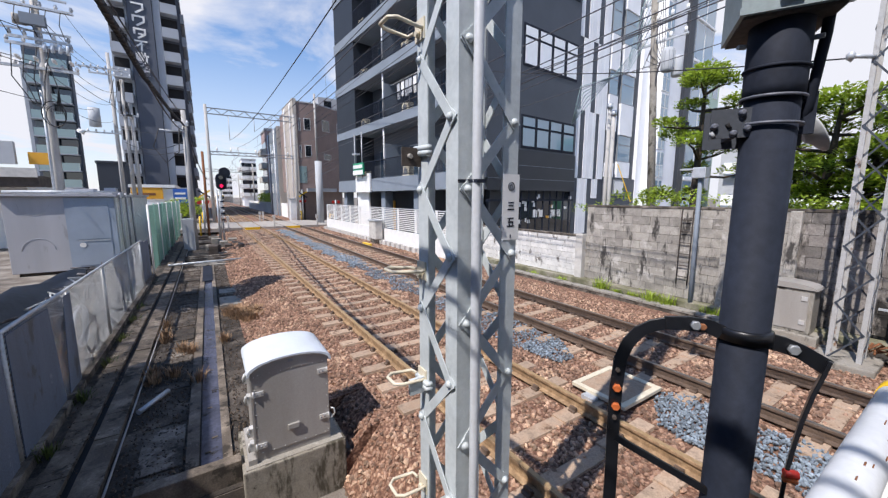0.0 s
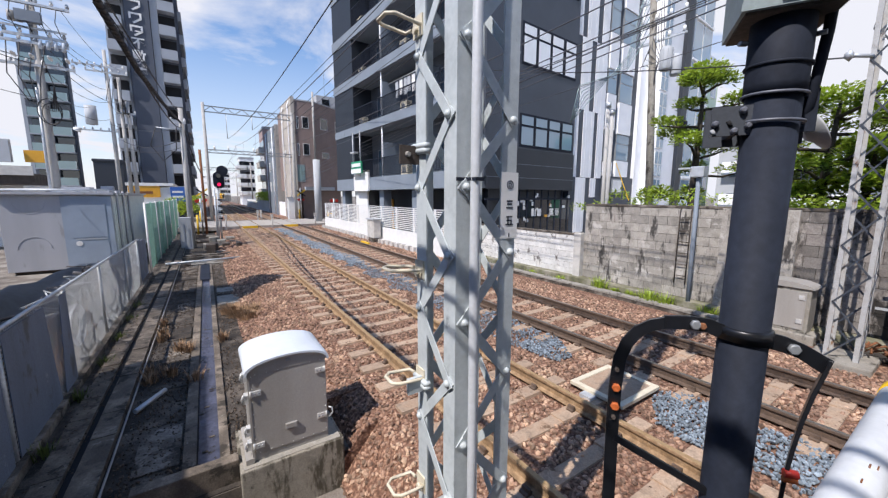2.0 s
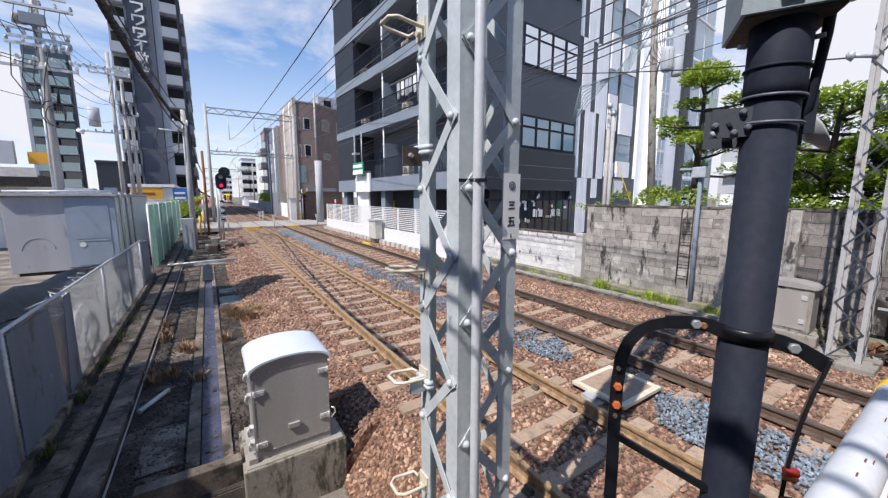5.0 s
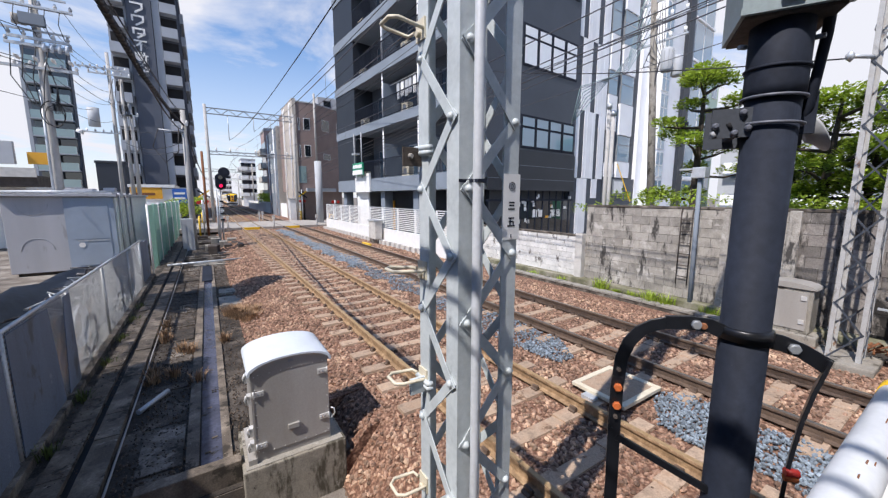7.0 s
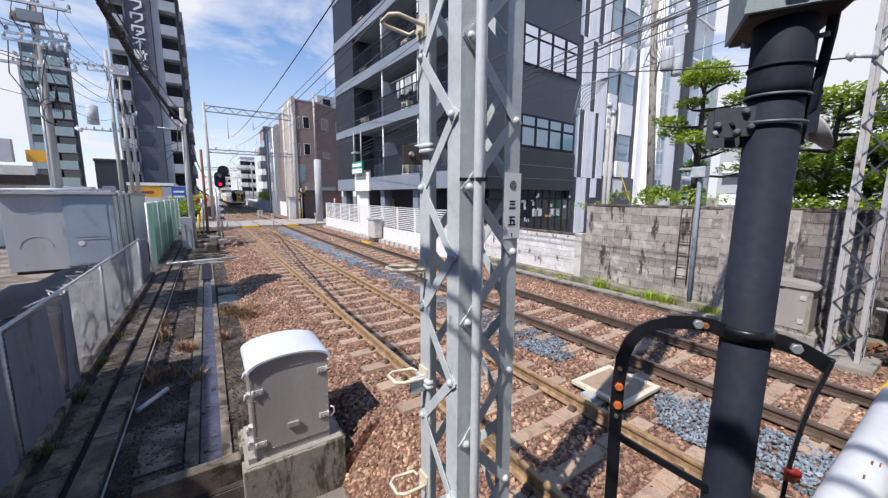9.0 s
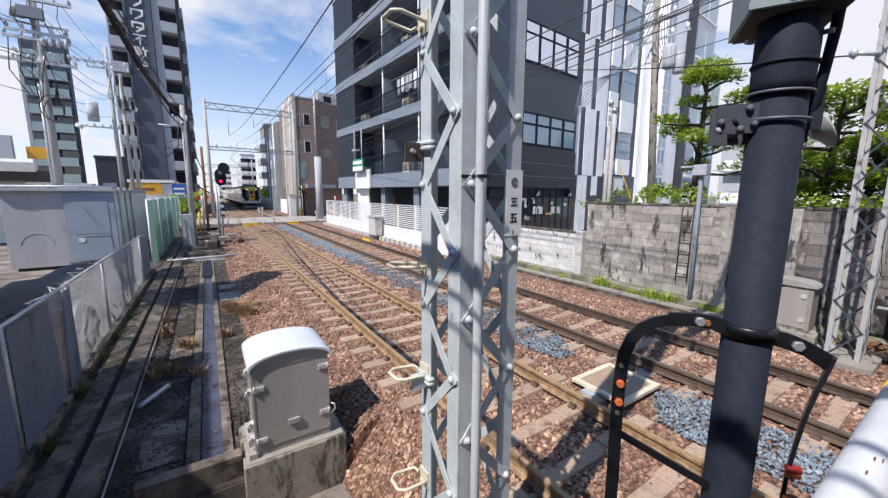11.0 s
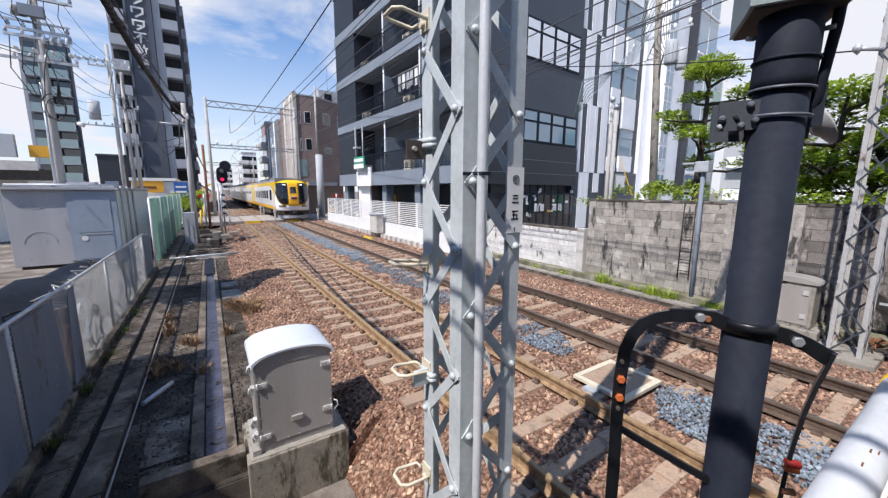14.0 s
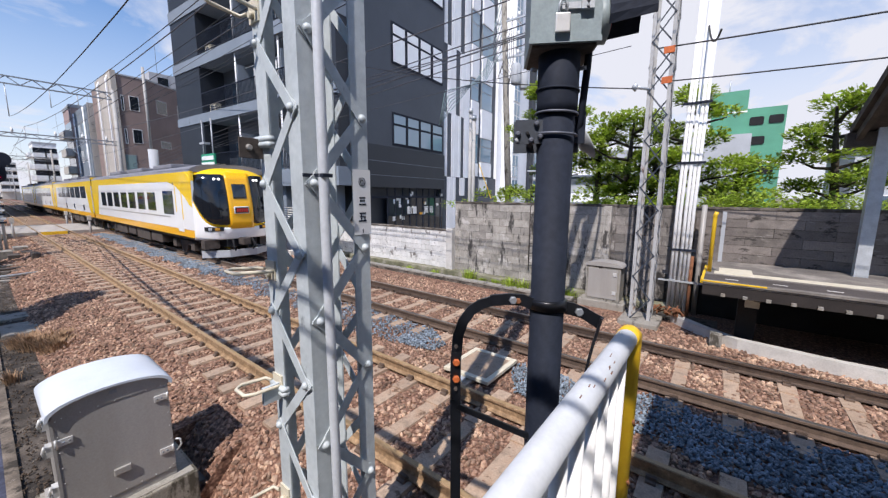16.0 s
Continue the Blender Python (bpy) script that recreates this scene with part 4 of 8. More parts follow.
# padlock through a hasp
lock = slab(-0.012, 0.036, 0.107, 0.122, 3.055, 3.115)
soft(lock, 0.004)
pk = part("padlock", lock, M["hinge"], hd, "scratched steel padlock")
part("shackle", S([off(0.0, 0.114, 3.112), off(0.0, 0.114, 3.145), off(0.006, 0.114, 3.156), off(0.018, 0.114, 3.156), off(0.024, 0.114, 3.145), off(0.024, 0.114, 3.112)], 0.004, 8), M["galv"], pk)
part("hasp", slab(-0.06, 0.016, 0.104, 0.109, 3.13, 3.15), M["galv"], hd, "zinc hasp")
part("staple", S([off(0.004, 0.104, 3.14), off(0.004, 0.12, 3.14), off(0.018, 0.12, 3.14), off(0.018, 0.104, 3.14)], 0.003, 6), M["galv"], hd)
hg_ = part("hinge_box", slab(-0.085, -0.045, 0.104, 0.118, 3.125, 3.158), M["galv"], hd, "zinc hinge block")
for z in (3.133, 3.150):
    part("bolt", S([off(-0.065, 0.118, z), off(-0.065, 0.122, z)], 0.005, 6), M["alu"], hg_)
part("slot", slab(0.0, 0.055, 0.1, 0.1025, 3.168, 3.177), M["dark"], hd, "dark cable slot")
for a in (-0.055, 0.065):
    part("bolt", S([off(a * 1.25, 0.02, 2.97), off(a * 1.25 + (0.02 if a > 0 else -0.02), 0.03, 2.97)], 0.007, 6), M["alu"], post)
lens = bmesh.new()
sweep(lens, [off(-0.115, -0.02, 3.14), off(-0.16, -0.02, 3.14)], [0.075, 0.075], 24)
part("lamp_bezel", lens, M["headpaint"], hd)
lens = bmesh.new()
sweep(lens, [off(-0.16, -0.02, 3.14), off(-0.165, -0.02, 3.14)], [0.066, 0.06], 24)
part("lens", lens, M["red"], hd, "dark red unlit lens")
hood = bmesh.new()
rings = []
for k, a in enumerate((-0.15, -0.22, -0.30)):
    rings.append([hood.verts.new(off(a, -0.02 + 0.085 * math.cos(t), 3.14 + 0.085 * math.sin(t))) for t in [-0.5 + i * (math.pi + 1.0 - 0.35 * k) / 12 + 0.17 * k for i in range(13)]])
for r0, r1 in zip(rings, rings[1:]):
    for i in range(12):
        hood.faces.new((r0[i], r0[i + 1], r1[i + 1], r1[i]))
ho = part("hood", hood, M["black"], hd, "black lamp hood")
ho.modifiers.new("thickness", "SOLIDIFY").thickness = 0.005
# guard hoop: a flat bar bent round in front of the post
G0, GD = Vector((1.17, 0.69, 0)), Vector((0.628, -0.778, 0))
def gp(k, z):
    p = G0 + GD * k
    return (p.x, p.y, z)
GN = Vector((0.778, 0.628, 0))


def ribbon(pts, w, t, wide=None):
    """A flat bar along pts: its width lies along wide, or in the plane of the hoop."""
    bm, rings = bmesh.new(), []
    pts = [Vector(p) for p in pts]
    for i, p in enumerate(pts):
        d = (pts[min(i + 1, len(pts) - 1)] - pts[max(i - 1, 0)]).normalized()
        a = Vector(wide) if wide else GN.cross(d).normalized()
        a = (a - d * a.dot(d)).normalized()
        b = d.cross(a)
        ww = w[i] if isinstance(w, (list, tuple)) else w
        rings.append([bm.verts.new(p + a * u * ww / 2 + b * v * t / 2) for u, v in ((-1, -1), (1, -1), (1, 1), (-1, 1))])
    for r0, r1 in zip(rings, rings[1:]):
        for k in range(4):
            bm.faces.new((r0[k], r0[(k + 1) % 4], r1[(k + 1) % 4], r1[k]))
    bm.faces.new(rings[0][::-1]), bm.faces.new(rings[-1])
    bmesh.ops.bevel(bm, geom=[e for e in bm.edges if e.calc_length() > 0.008], offset=0.0015, segments=1, affect="EDGES", clamp_overlap=True)
    return bm


def hex_bolt(k, z, r, material, parent, label=""):
    p = Vector(gp(k, z)) - GN * 0.006
    part("bolt", S([p, p - GN * 0.012, p - GN * 0.014], [r, r, r * 0.8], 6), material, parent, label)


arc = [gp(0.020, -0.4), gp(0.016, 1.5), gp(0.012, 1.7), gp(0.012, 1.86), gp(0.020, 1.97), gp(0.040, 2.03), gp(0.072, 2.075), gp(0.11, 2.10), gp(0.15, 2.112), gp(0.20, 2.117)]
hoop = part("guard_hoop", ribbon(arc, 0.042, 0.009), M["hoopblack"], post, "black flat-bar guard hoop with chipped edges")
part("splice_plate", ribbon([gp(0.014, 1.70), gp(0.012, 1.90)], 0.038, 0.008, tuple(GN * 0.2 + GD)), M["hoopblack"], hoop)
for z in (1.862, 1.792):
    hex_bolt(0.014, z, 0.015, M["orange"], hoop, "rust-orange bolt")
for k, z in ((0.012, 1.93), (0.012, 1.75)):
    hex_bolt(k, z, 0.008, M["under"], hoop)
lug = part("clamp_lug", ribbon([gp(0.145, 2.114), gp(0.215, 2.120), gp(0.27, 2.117), gp(0.31, 2.10)], 0.046, 0.012), M["hoopblack"], post, "black clamp lug")
hex_bolt(0.232, 2.118, 0.016, M["alu"], lug, "grey hexagon bolt head")
hex_bolt(0.252, 2.116, 0.011, M["rust"], lug, "rusty nut")
lug = part("clamp_lug", ribbon([gp(0.43, 2.088), gp(0.47, 2.08), gp(0.52, 2.062), gp(0.585, 2.022)], [0.05, 0.05, 0.046, 0.05], 0.012), M["hoopblack"], post, "black clamp lug")
hex_bolt(0.494, 2.070, 0.017, M["alu"], lug, "grey hexagon bolt head")
arm = part("guard_arm", ribbon([gp(0.590, 2.045), gp(0.580, 2.0), gp(0.562, 1.93), gp(0.545, 1.84), gp(0.533, 1.74), gp(0.525, 1.65), gp(0.520, 1.5), gp(0.515, -0.4)], 0.05, 0.011, (0.985, 0.20, 0)), M["hoopblack"], post, "black flat-bar guard arm")
part("worn_edge", ribbon([gp(0.567, 1.93), gp(0.550, 1.84), gp(0.538, 1.75)], 0.045, 0.003, (0.985, 0.20, 0)), M["yellow"], arm, "worn yellow edge")
for z, r, m_ in ((1.665, 0.019, "red"), (1.645, 0.015, "orange"), (1.565, 0.015, "rust")):
    p = Vector(gp(0.523, z))
    part("bolt", S([p - GD * 0.014 - GN * 0.02, p + GD * 0.022 - GN * 0.02], r * 0.7, 6), M[m_], arm, "rust-red bolt")
col = bmesh.new()
sweep(col, [(PX - 0.002, PY, 2.072), (PX, PY, 2.076), (PX, PY, 2.116), (PX, PY, 2.120)], [0.069, 0.075, 0.075, 0.069], 64)
collar = part("collar", col, M["hoopblack"], post, "black clamp collar")
part("cross_bar", ribbon([gp(0.02, 1.668), gp(0.16, 1.603), gp(0.34, 1.52)], 0.026, 0.012), M["hoopblack"], post)

# ---- platform-end fence beside the camera ----
FX, FY, FZ = 1.26, 0.075, 2.11
fence = thing("platform_end_fence", (0.9, FY, 1.1), "white tubular platform-end fence with a yellow end post", "fence")
top = [(0.1, FY, FZ), (FX - 0.05, FY, FZ), (FX - 0.02, FY, FZ - 0.006)]
part("top_rail", S(top, 0.029, 24), M["whitewear"], fence, "chipped white top rail")
part("end_post", S([(FX - 0.075, FY, FZ), (FX - 0.03, FY, FZ - 0.001), (FX - 0.012, FY, FZ - 0.008), (FX, FY, FZ - 0.035), (FX + 0.002, FY, 1.05)], [0.0305, 0.0305, 0.031, 0.030, 0.027], 20), M["yellow"], fence, "yellow end post with rust chips")
for i in range(10):
    x = 1.13 - i * 0.095
    part("baluster", S([(x, FY, FZ - 0.01), (x, FY, 1.1)], 0.016, 12), M["white"], fence)
part("bottom_rail", S([(0.1, FY, 1.2), (FX, FY, 1.2)], 0.02, 10), M["white"], fence)
for i in range(9):
    x, a = R2.uniform(0.72, 0.98), R2.uniform(1.7, 2.6)
    c = Vector((x, FY + 0.0293 * math.cos(a), FZ + 0.0293 * math.sin(a)))
    part("paint_chip", S([c, c + Vector((R2.uniform(0.008, 0.02), 0, 0.0015))], R2.uniform(0.0006, 0.0014), 5), M["rust"], fence)
for z in (1.83, 1.62, 1.41):
    part("rust_chip", S([(FX - 0.012, FY - 0.026, z), (FX - 0.004, FY - 0.029, z - 0.02)], 0.006, 6), M["rust"], fence)
bm = B(-4.0, 1.62, -14, 0.02, LOW, 1.1)
soft(bm, 0.02)
solo("platform_near", bm, M["conc"], "worn concrete platform end", kind="structure")

# ---- right side: walls, mast, platform ----
def block_wall(name, x0, x1, ys, ye, z0, z1, rows, length, material, label, cap=0.06):
    """A wall of hollow blocks in running bond; each block its own piece."""
    wall = thing(name, (x0, ys, z0), label, "wall", kind="structure")
    h = (z1 - cap - z0) / rows
    part("wall_core", B(x0 + 0.02, x1 - 0.01, ys, ye, LOW - 0.1, z1 - cap), M["concdark"], wall)
    bmk = bmesh.new()
    box(bmk, 0, 0.02, 0.004, length - 0.004, 0.004, h - 0.004)
    me = finish(bmk, "block", material)
    half = bmesh.new()
    box(half, 0, 0.02, 0.004, length / 2 - 0.004, 0.004, h - 0.004)
    meh = finish(half, "block", material)
    for r in range(rows):
        y, odd = ys, r % 2
        while y < ye - 0.05:
            L = length / 2 if (odd and y == ys) or y + length > ye + 0.01 else length
            if y + L > ye + 0.02:
                break
            o = new("block", meh if L < length else me)
            o.parent, o.location = wall, (R2.uniform(-0.004, 0.003), y - ys, r * h)
            y += L
    bm = B(x0 - 0.015, x1 + 0.015, ys, ye, z1 - cap, z1)
    soft(bm, 0.01)
    part("coping", bm, M["concdark"], wall, "dark weathered coping")
    return wall


w1 = block_wall("wall_blocks", 9.78, 9.98, 2.2, 6.95, 0.06, 2.32, 10, 0.475, M["block"], "grimy grey concrete block wall")
# this stretch of wall gets its dappled shade from the material
w1b = block_wall("wall_dappled", 9.785, 9.98, 0.6, 2.2, 0.06, 2.32, 10, 0.4, M["blockdapple"], "stained concrete block wall with dappled shade in its colour")
w2 = block_wall("wall_low", 9.72, 9.90, 7.2, 15.6, 0.06, 1.38, 7, 0.4, M["blockpaint"], "low block wall with peeling white paint")
w3 = block_wall("wall_platform", 10.2, 10.4, -15.8, 0.6, 1.1, 2.3, 6, 0.9, M["wallbrown"], "sooty brown-grey block wall behind the far platform")
bm = B(9.6, 9.8, 6.95, 7.2, LOW, 1.42)
soft(bm, 0.015)
solo("wall_post", bm, M["conclight"], "pale concrete post between the two walls", "post")
for y in (3.3, 2.2):
    bm = B(9.68, 9.79, y - 0.09, y + 0.09, LOW, 2.28)
    soft(bm, 0.01)
    solo("wall_pilaster", bm, M["block"], "grimy concrete pilaster against the block wall", "post", group="pilasters")
bm = B(9.45, 9.78, 0.6, 15.6, LOW, 0.06)
soft(bm, 0.02)
solo("wall_footing", bm, M["moss"], "mossy concrete footing along the block wall", kind="structure")
bm = B(9.05, 9.45, -0.2, 15.6, LOW, -0.09)
soft(bm, 0.01)
solo("verge", bm, M["dirt"], "earth verge along the wall", kind="structure")
# cable trough along the wall: short pale lids on a dark channel
tr = thing("cable_trough", (8.95, 4, -0.15), "pale concrete cable trough with lids along the wall", "cable trough")
for i in range(26):
    y = 2.7 + i * 0.5
    bm = B(8.86, 9.10, y + 0.006, y + 0.494, -0.05, 0.0)
    part("trough_lid", bm, M["conc"], tr)
part("channel", B(8.88, 9.08, 2.7, 15.7, -0.25, -0.05), M["concdark"], tr)
# ladder and small meter on a pole
ld = thing("wall_ladder", (9.7, 4.2, 0.3), "dark steel ladder against the block wall", "ladder")
for y in (4.02, 4.27):
    part("stile", S([(9.72, y, 0.4), (9.72, y, 2.2), (9.76, y, 2.26)], 0.014, 8), M["under"], ld)
for i in range(6):
    part("rung", S([(9.72, 4.02, 0.6 + i * 0.28), (9.72, 4.27, 0.6 + i * 0.28)], 0.01, 6), M["under"], ld)
sp_ = thing("sensor_post", (9.5, 3.8, LOW), "grey steel post with a small grey box on top", "post")
part("tube", S([(9.5, 3.82, LOW), (9.5, 3.86, 3.0)], 0.045, 12), M["greyband"], sp_)
bm = B(9.38, 9.62, 3.72, 4.0, 2.98, 3.22)
soft(bm, 0.015)
bx = part("box", bm, M["galv"], sp_, "pale grey instrument box")
part("hood", B(9.30, 9.62, 3.98, 4.22, 3.16, 3.2), M["galv"], bx)
# sheet-metal relay box by the wall
rb = thing("relay_box", (9.3, 2.05, -0.1), "weathered grey steel relay box with curved top on a plinth", "cabinet")
bm = B(9.12, 9.55, 1.68, 2.46, 0.02, 0.86)
soft(bm, 0.015)
body = part("body", bm, M["conc"], rb)
bm = bmesh.new()
prism(bm, [(1.64, 0.86)] + [(2.07 - 0.43 * math.cos(a), 0.86 + 0.11 * math.sin(a)) for a in [i * math.pi / 10 for i in range(11)]], "x", 9.09, 9.58)
part("lid", bm, M["boxgrey"], rb)
part("door", B(9.105, 9.12, 1.74, 2.40, 0.08, 0.80), M["boxgrey"], rb)
for z in (0.2, 0.65):
    part("latch", B(9.09, 9.106, 1.76, 1.84, z, z + 0.08), M["hinge"], rb)
bm = B(9.0, 9.65, 1.55, 2.6, LOW, 0.02)
soft(bm, 0.02)
part("plinth", bm, M["conc"], rb)
# far lattice mast, bundled white conduits
mast2 = lattice_mast(8.62, 1.13, 0.40, -0.06, 9.3, M["oldmast"], 0.06, 0.46, "lattice_mast", "weathered pale grey lattice mast with dark braces beside the far track", 0.026, 0, M["bracketgrey"])
bm = B(8.2, 9.05, 0.75, 1.5, LOW, -0.06)
soft(bm, 0.03)
solo("mast_footing", bm, M["conc"], "concrete footing under the pale lattice mast", "footing")
part("insulator_arm", S([(8.42, 1.3, 4.6), (8.2, 1.5, 4.62)], 0.03, 8), M["galv"], mast2)
part("disc_insulator", S([(8.2, 1.46, 4.62), (8.19, 1.5, 4.62), (8.18, 1.56, 4.62)], [0.03, 0.09, 0.03], 12), M["galv"], mast2)
for z in (4.66, 5.2):
    part("red_band", B(8.40, 8.42, 0.92, 1.1, z, z + 0.12), M["orange"], mast2, "orange-red painted brace")
cond = thing("conduit_bundle", (9.4, 0.55, -0.1), "bundle of white conduits rising beside the wall", "conduit")
for i, (x, y) in enumerate(((9.40, 0.72), (9.40, 0.65), (9.40, 0.56), (9.42, 0.49), (9.42, 0.42))):
    part("conduit", S([(x, y, 0.02), (x, y, 2.2), (x, y - 0.06, 6.4)], 0.032, 10), M["white"], cond)
part("rusty_conduit", S([(9.43, 0.36, -0.1), (9.43, 0.36, 1.25)], 0.034, 10), M["rust"], cond)
for z in (1.35, 3.2, 4.4):
    part("strap", B(9.355, 9.375, 0.30, 0.80, z, z + 0.05), M["black"], cond)
part("shelf_bar", B(9.35, 9.37, 0.0, 0.95, 0.66, 0.70), M["galv"], cond)
# heap of cables between mast and platform
heap = thing("cable_heap", (8.9, 0.5, -0.1), "tangle of rusty cables at the mast foot", "cables")
for i in range(9):
    c = [(8.9 + R2.uniform(-0.2, 0.25), 0.9 - 0.1 * i * 0.6 + R2.uniform(-0.1, 0.1), -0.02 + R2.uniform(0, 0.25)) for _ in range(5)]
    part("cable", S(c, 0.018, 6), M["rust"], heap)
pst = thing("grey_post", (9.75, 0.28, 0), "grey steel post at the platform end", "post")
part("tube", S([(9.75, 0.25, LOW), (9.75, 0.25, 2.35)], 0.05, 8), M["boxgrey"], pst)

# far platform: deck on a steel and concrete frame, open underneath
pf = thing("platform_far", (8.9, -7, 1.1), "far platform with dusty deck and yellow edge", "platform", kind="structure")
bm = B(7.62, 10.2, -15.8, 0.1, 1.04, 1.10)
part("deck", bm, M["platform"], pf, "dusty tan-grey deck")
part("edge_paving", B(7.72, 8.3, -15.8, 0.08, 1.1, 1.104), M["asphalt"], pf, "dark edge paving")
part("edge_strip", B(7.60, 7.72, -15.8, 0.1, 1.07, 1.105), M["platform"], pf)
part("yellow_edge", B(7.595, 7.63, -0.75, 0.12, 1.09, 1.109), M["yellow"], pf)
part("yellow_end", B(7.60, 9.4, 0.08, 0.12, 1.06, 1.109), M["yellow"], pf)
part("tactile_strip", B(8.45, 8.72, -15.8, -0.05, 1.1, 1.106), M["cream"], pf, "cream tactile paving strip")
bm = B(8.5, 9.15, -0.62, -0.12, 1.1, 1.112)
part("tactile_mat", bm, M["cream"], pf, "cream ribbed tactile mat")
# joists, edge beam, piers and back wall carry the under-deck shade as colour
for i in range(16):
    part("joist", B(7.66, 9.9, -0.12 - i * 0.6, -0.02 - i * 0.6, 0.84, 1.04), M["underdeck"], pf)
part("fascia", B(7.63, 7.70, -15.8, 0.08, 0.86, 1.04), M["underdeck"], pf, "dark steel edge beam")
for i in range(24):
    part("bracket_stub", B(7.595, 7.64, -0.24 - i * 0.29, -0.18 - i * 0.29, 0.86, 0.91), M["conc"], pf)
for i in range(12):
    part("tie_plate", B(7.92, 7.96, -0.4 - i * 0.62, -0.22 - i * 0.62, 1.104, 1.1085), M["conclight"], pf)
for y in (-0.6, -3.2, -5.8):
    part("pier", B(8.55, 8.85, y - 0.14, y + 0.14, LOW, 0.84), M["underdeck"], pf)
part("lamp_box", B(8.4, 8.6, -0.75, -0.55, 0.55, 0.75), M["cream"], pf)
part("back_wall", B(10.05, 10.2, -15.8, 0.4, LOW, 1.04), M["underdeck"], pf)
bm = bmesh.new()
prism(bm, [(9.0, 0.62), (8.72, 0.36), (8.42, 0.02), (8.08, -0.5), (7.92, -1.75), (7.88, -15.8), (8.02, -15.8), (8.06, -1.75), (8.22, -0.5), (8.56, -0.04), (8.86, 0.28), (9.14, 0.54)], "z", LOW, 0.02)
solo("kerb_beam", bm, M["conclight"], "pale concrete kerb beam under the platform", kind="structure")
bm = B(8.02, 8.22, -0.28, -0.10, LOW, 0.05)
solo("kerb_stub", bm, M["conc"], "short concrete stub beside the kerb beam", "post")
yp = thing("yellow_post", (8.6, 0.03, 1.1), "yellow painted steel end post on the platform", "post")
part("tube", S([(8.6, 0.03, 1.06), (8.6, 0.03, 2.18), (8.6, 0.01, 2.24)], 0.035, 10), M["yellow"], yp)
part("shield", B(8.66, 8.68, -0.14, -0.08, 1.3, 2.25), M["greywall"], yp, "narrow grey strip")
# shelter on the far platform
sh = thing("platform_shelter", (9.0, -2.2, 1.1), "steel platform shelter with a dark pitched roof", "shelter")
for y in (-2.15, -6.5, -11):
    part("column", B(9.72, 9.9, y - 0.09, y + 0.09, 1.1, 3.75), M["galv"], sh, "pale grey steel column")
bm = bmesh.new()
prism(bm, [(7.75, 4.45), (9.9, 3.65), (9.95, 3.72), (9.9, 3.80), (7.75, 4.62)], "y", -15.8, -1.75)
part("roof", bm, M["under"], sh, "dark corrugated roof")
for i in range(6):
    y = -1.85 - i * 1.4
    bm = bmesh.new()
    bar(bm, (7.8, y, 4.33), (9.85, y, 3.56), 0.14, 0.08, (0, 1, 0))
    part("rafter", bm, M["under"], sh)
part("gutter", B(9.75, 9.95, -15.8, -1.7, 3.42, 3.66), M["under"], sh)

# white mesh fence and base by the far track
wf = thing("white_fence", (8.7, 24, 0.7), "white steel slat fence on a painted concrete base", "fence")
part("base", B(8.62, 8.78, 12.0, 32.0, LOW, 0.72), M["white"], wf, "white painted concrete base")
for i in range(11):
    y = 12.0 + i * 2.0
    part("post", B(8.66, 8.74, y - 0.04, y + 0.04, 0.72, 1.92), M["white"], wf)
for i in range(12):
    z = 0.80 + i * 0.1
    part("slat", B(8.685, 8.715, 12.0, 32.0, z, z + 0.045), M["white"], wf)
tr2 = thing("trough_blocks", (8.3, 20, -0.1), "row of short pale concrete trough blocks by the far track", "cable trough")
for i in range(30):
    y = 14.2 + i * 0.6
    part("trough_block", B(8.32, 8.56, y, y + 0.36, -0.25, 0.06), M["conclight"], tr2)
cb2 = thing("track_box", (8.35, 20.3, -0.15), "grey steel equipment box beside the far track", "cabinet")
bm = B(8.05, 8.5, 19.7, 20.7, 0.1, 1.15)
soft(bm, 0.03)
part("body", bm, M["conclight"], cb2)
part("lid", B(8.0, 8.55, 19.65, 20.75, 1.15, 1.22), M["greywall"], cb2)
part("foot", B(8.1, 8.45, 19.8, 20.6, LOW, 0.1), M["concdark"], cb2)
bm = B(7.35, 7.5, 18.9, 20.0, -0.2, -0.02)
soft(bm, 0.03)
solo("yellow_marker", bm, M["yellow"], "yellow painted block beside the rail", "marker")
# cream frame mat between the tracks
fm = thing("sensor_mat", (4.59, 2.66, -0.2), "grey grating in a cream frame between the tracks", "track sensor")
for a in ((4.21, 5.12, 2.30, 2.38), (4.21, 5.12, 3.01, 3.09), (4.21, 4.29, 2.38, 3.01), (5.04, 5.12, 2.38, 3.01)):
    bm = B(*a, -0.135, -0.085)
    soft(bm, 0.006)
    part("frame_bar", bm, M["cream"], fm)
part("grating", B(4.29, 5.04, 2.38, 3.01, -0.135, -0.098), M["sleeper"], fm)
part("foot", B(4.08, 4.2, 2.66, 2.84, -0.24, -0.12), M["galv"], fm)
part("bearer", B(4.3, 5.0, 2.5, 2.6, -0.3, -0.135), M["under"], fm)
part("bearer", B(4.3, 5.0, 2.8, 2.9, -0.3, -0.135), M["under"], fm)

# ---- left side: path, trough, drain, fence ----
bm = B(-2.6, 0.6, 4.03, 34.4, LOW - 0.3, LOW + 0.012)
solo("side_path", bm, M["dirt"], "damp dirty service path beside the track, toned dark for shade", kind="structure")
tl = thing("left_trough", (-1.4, 15, LOW), "worn concrete cable trough with lids and a rusty edge", "cable trough")
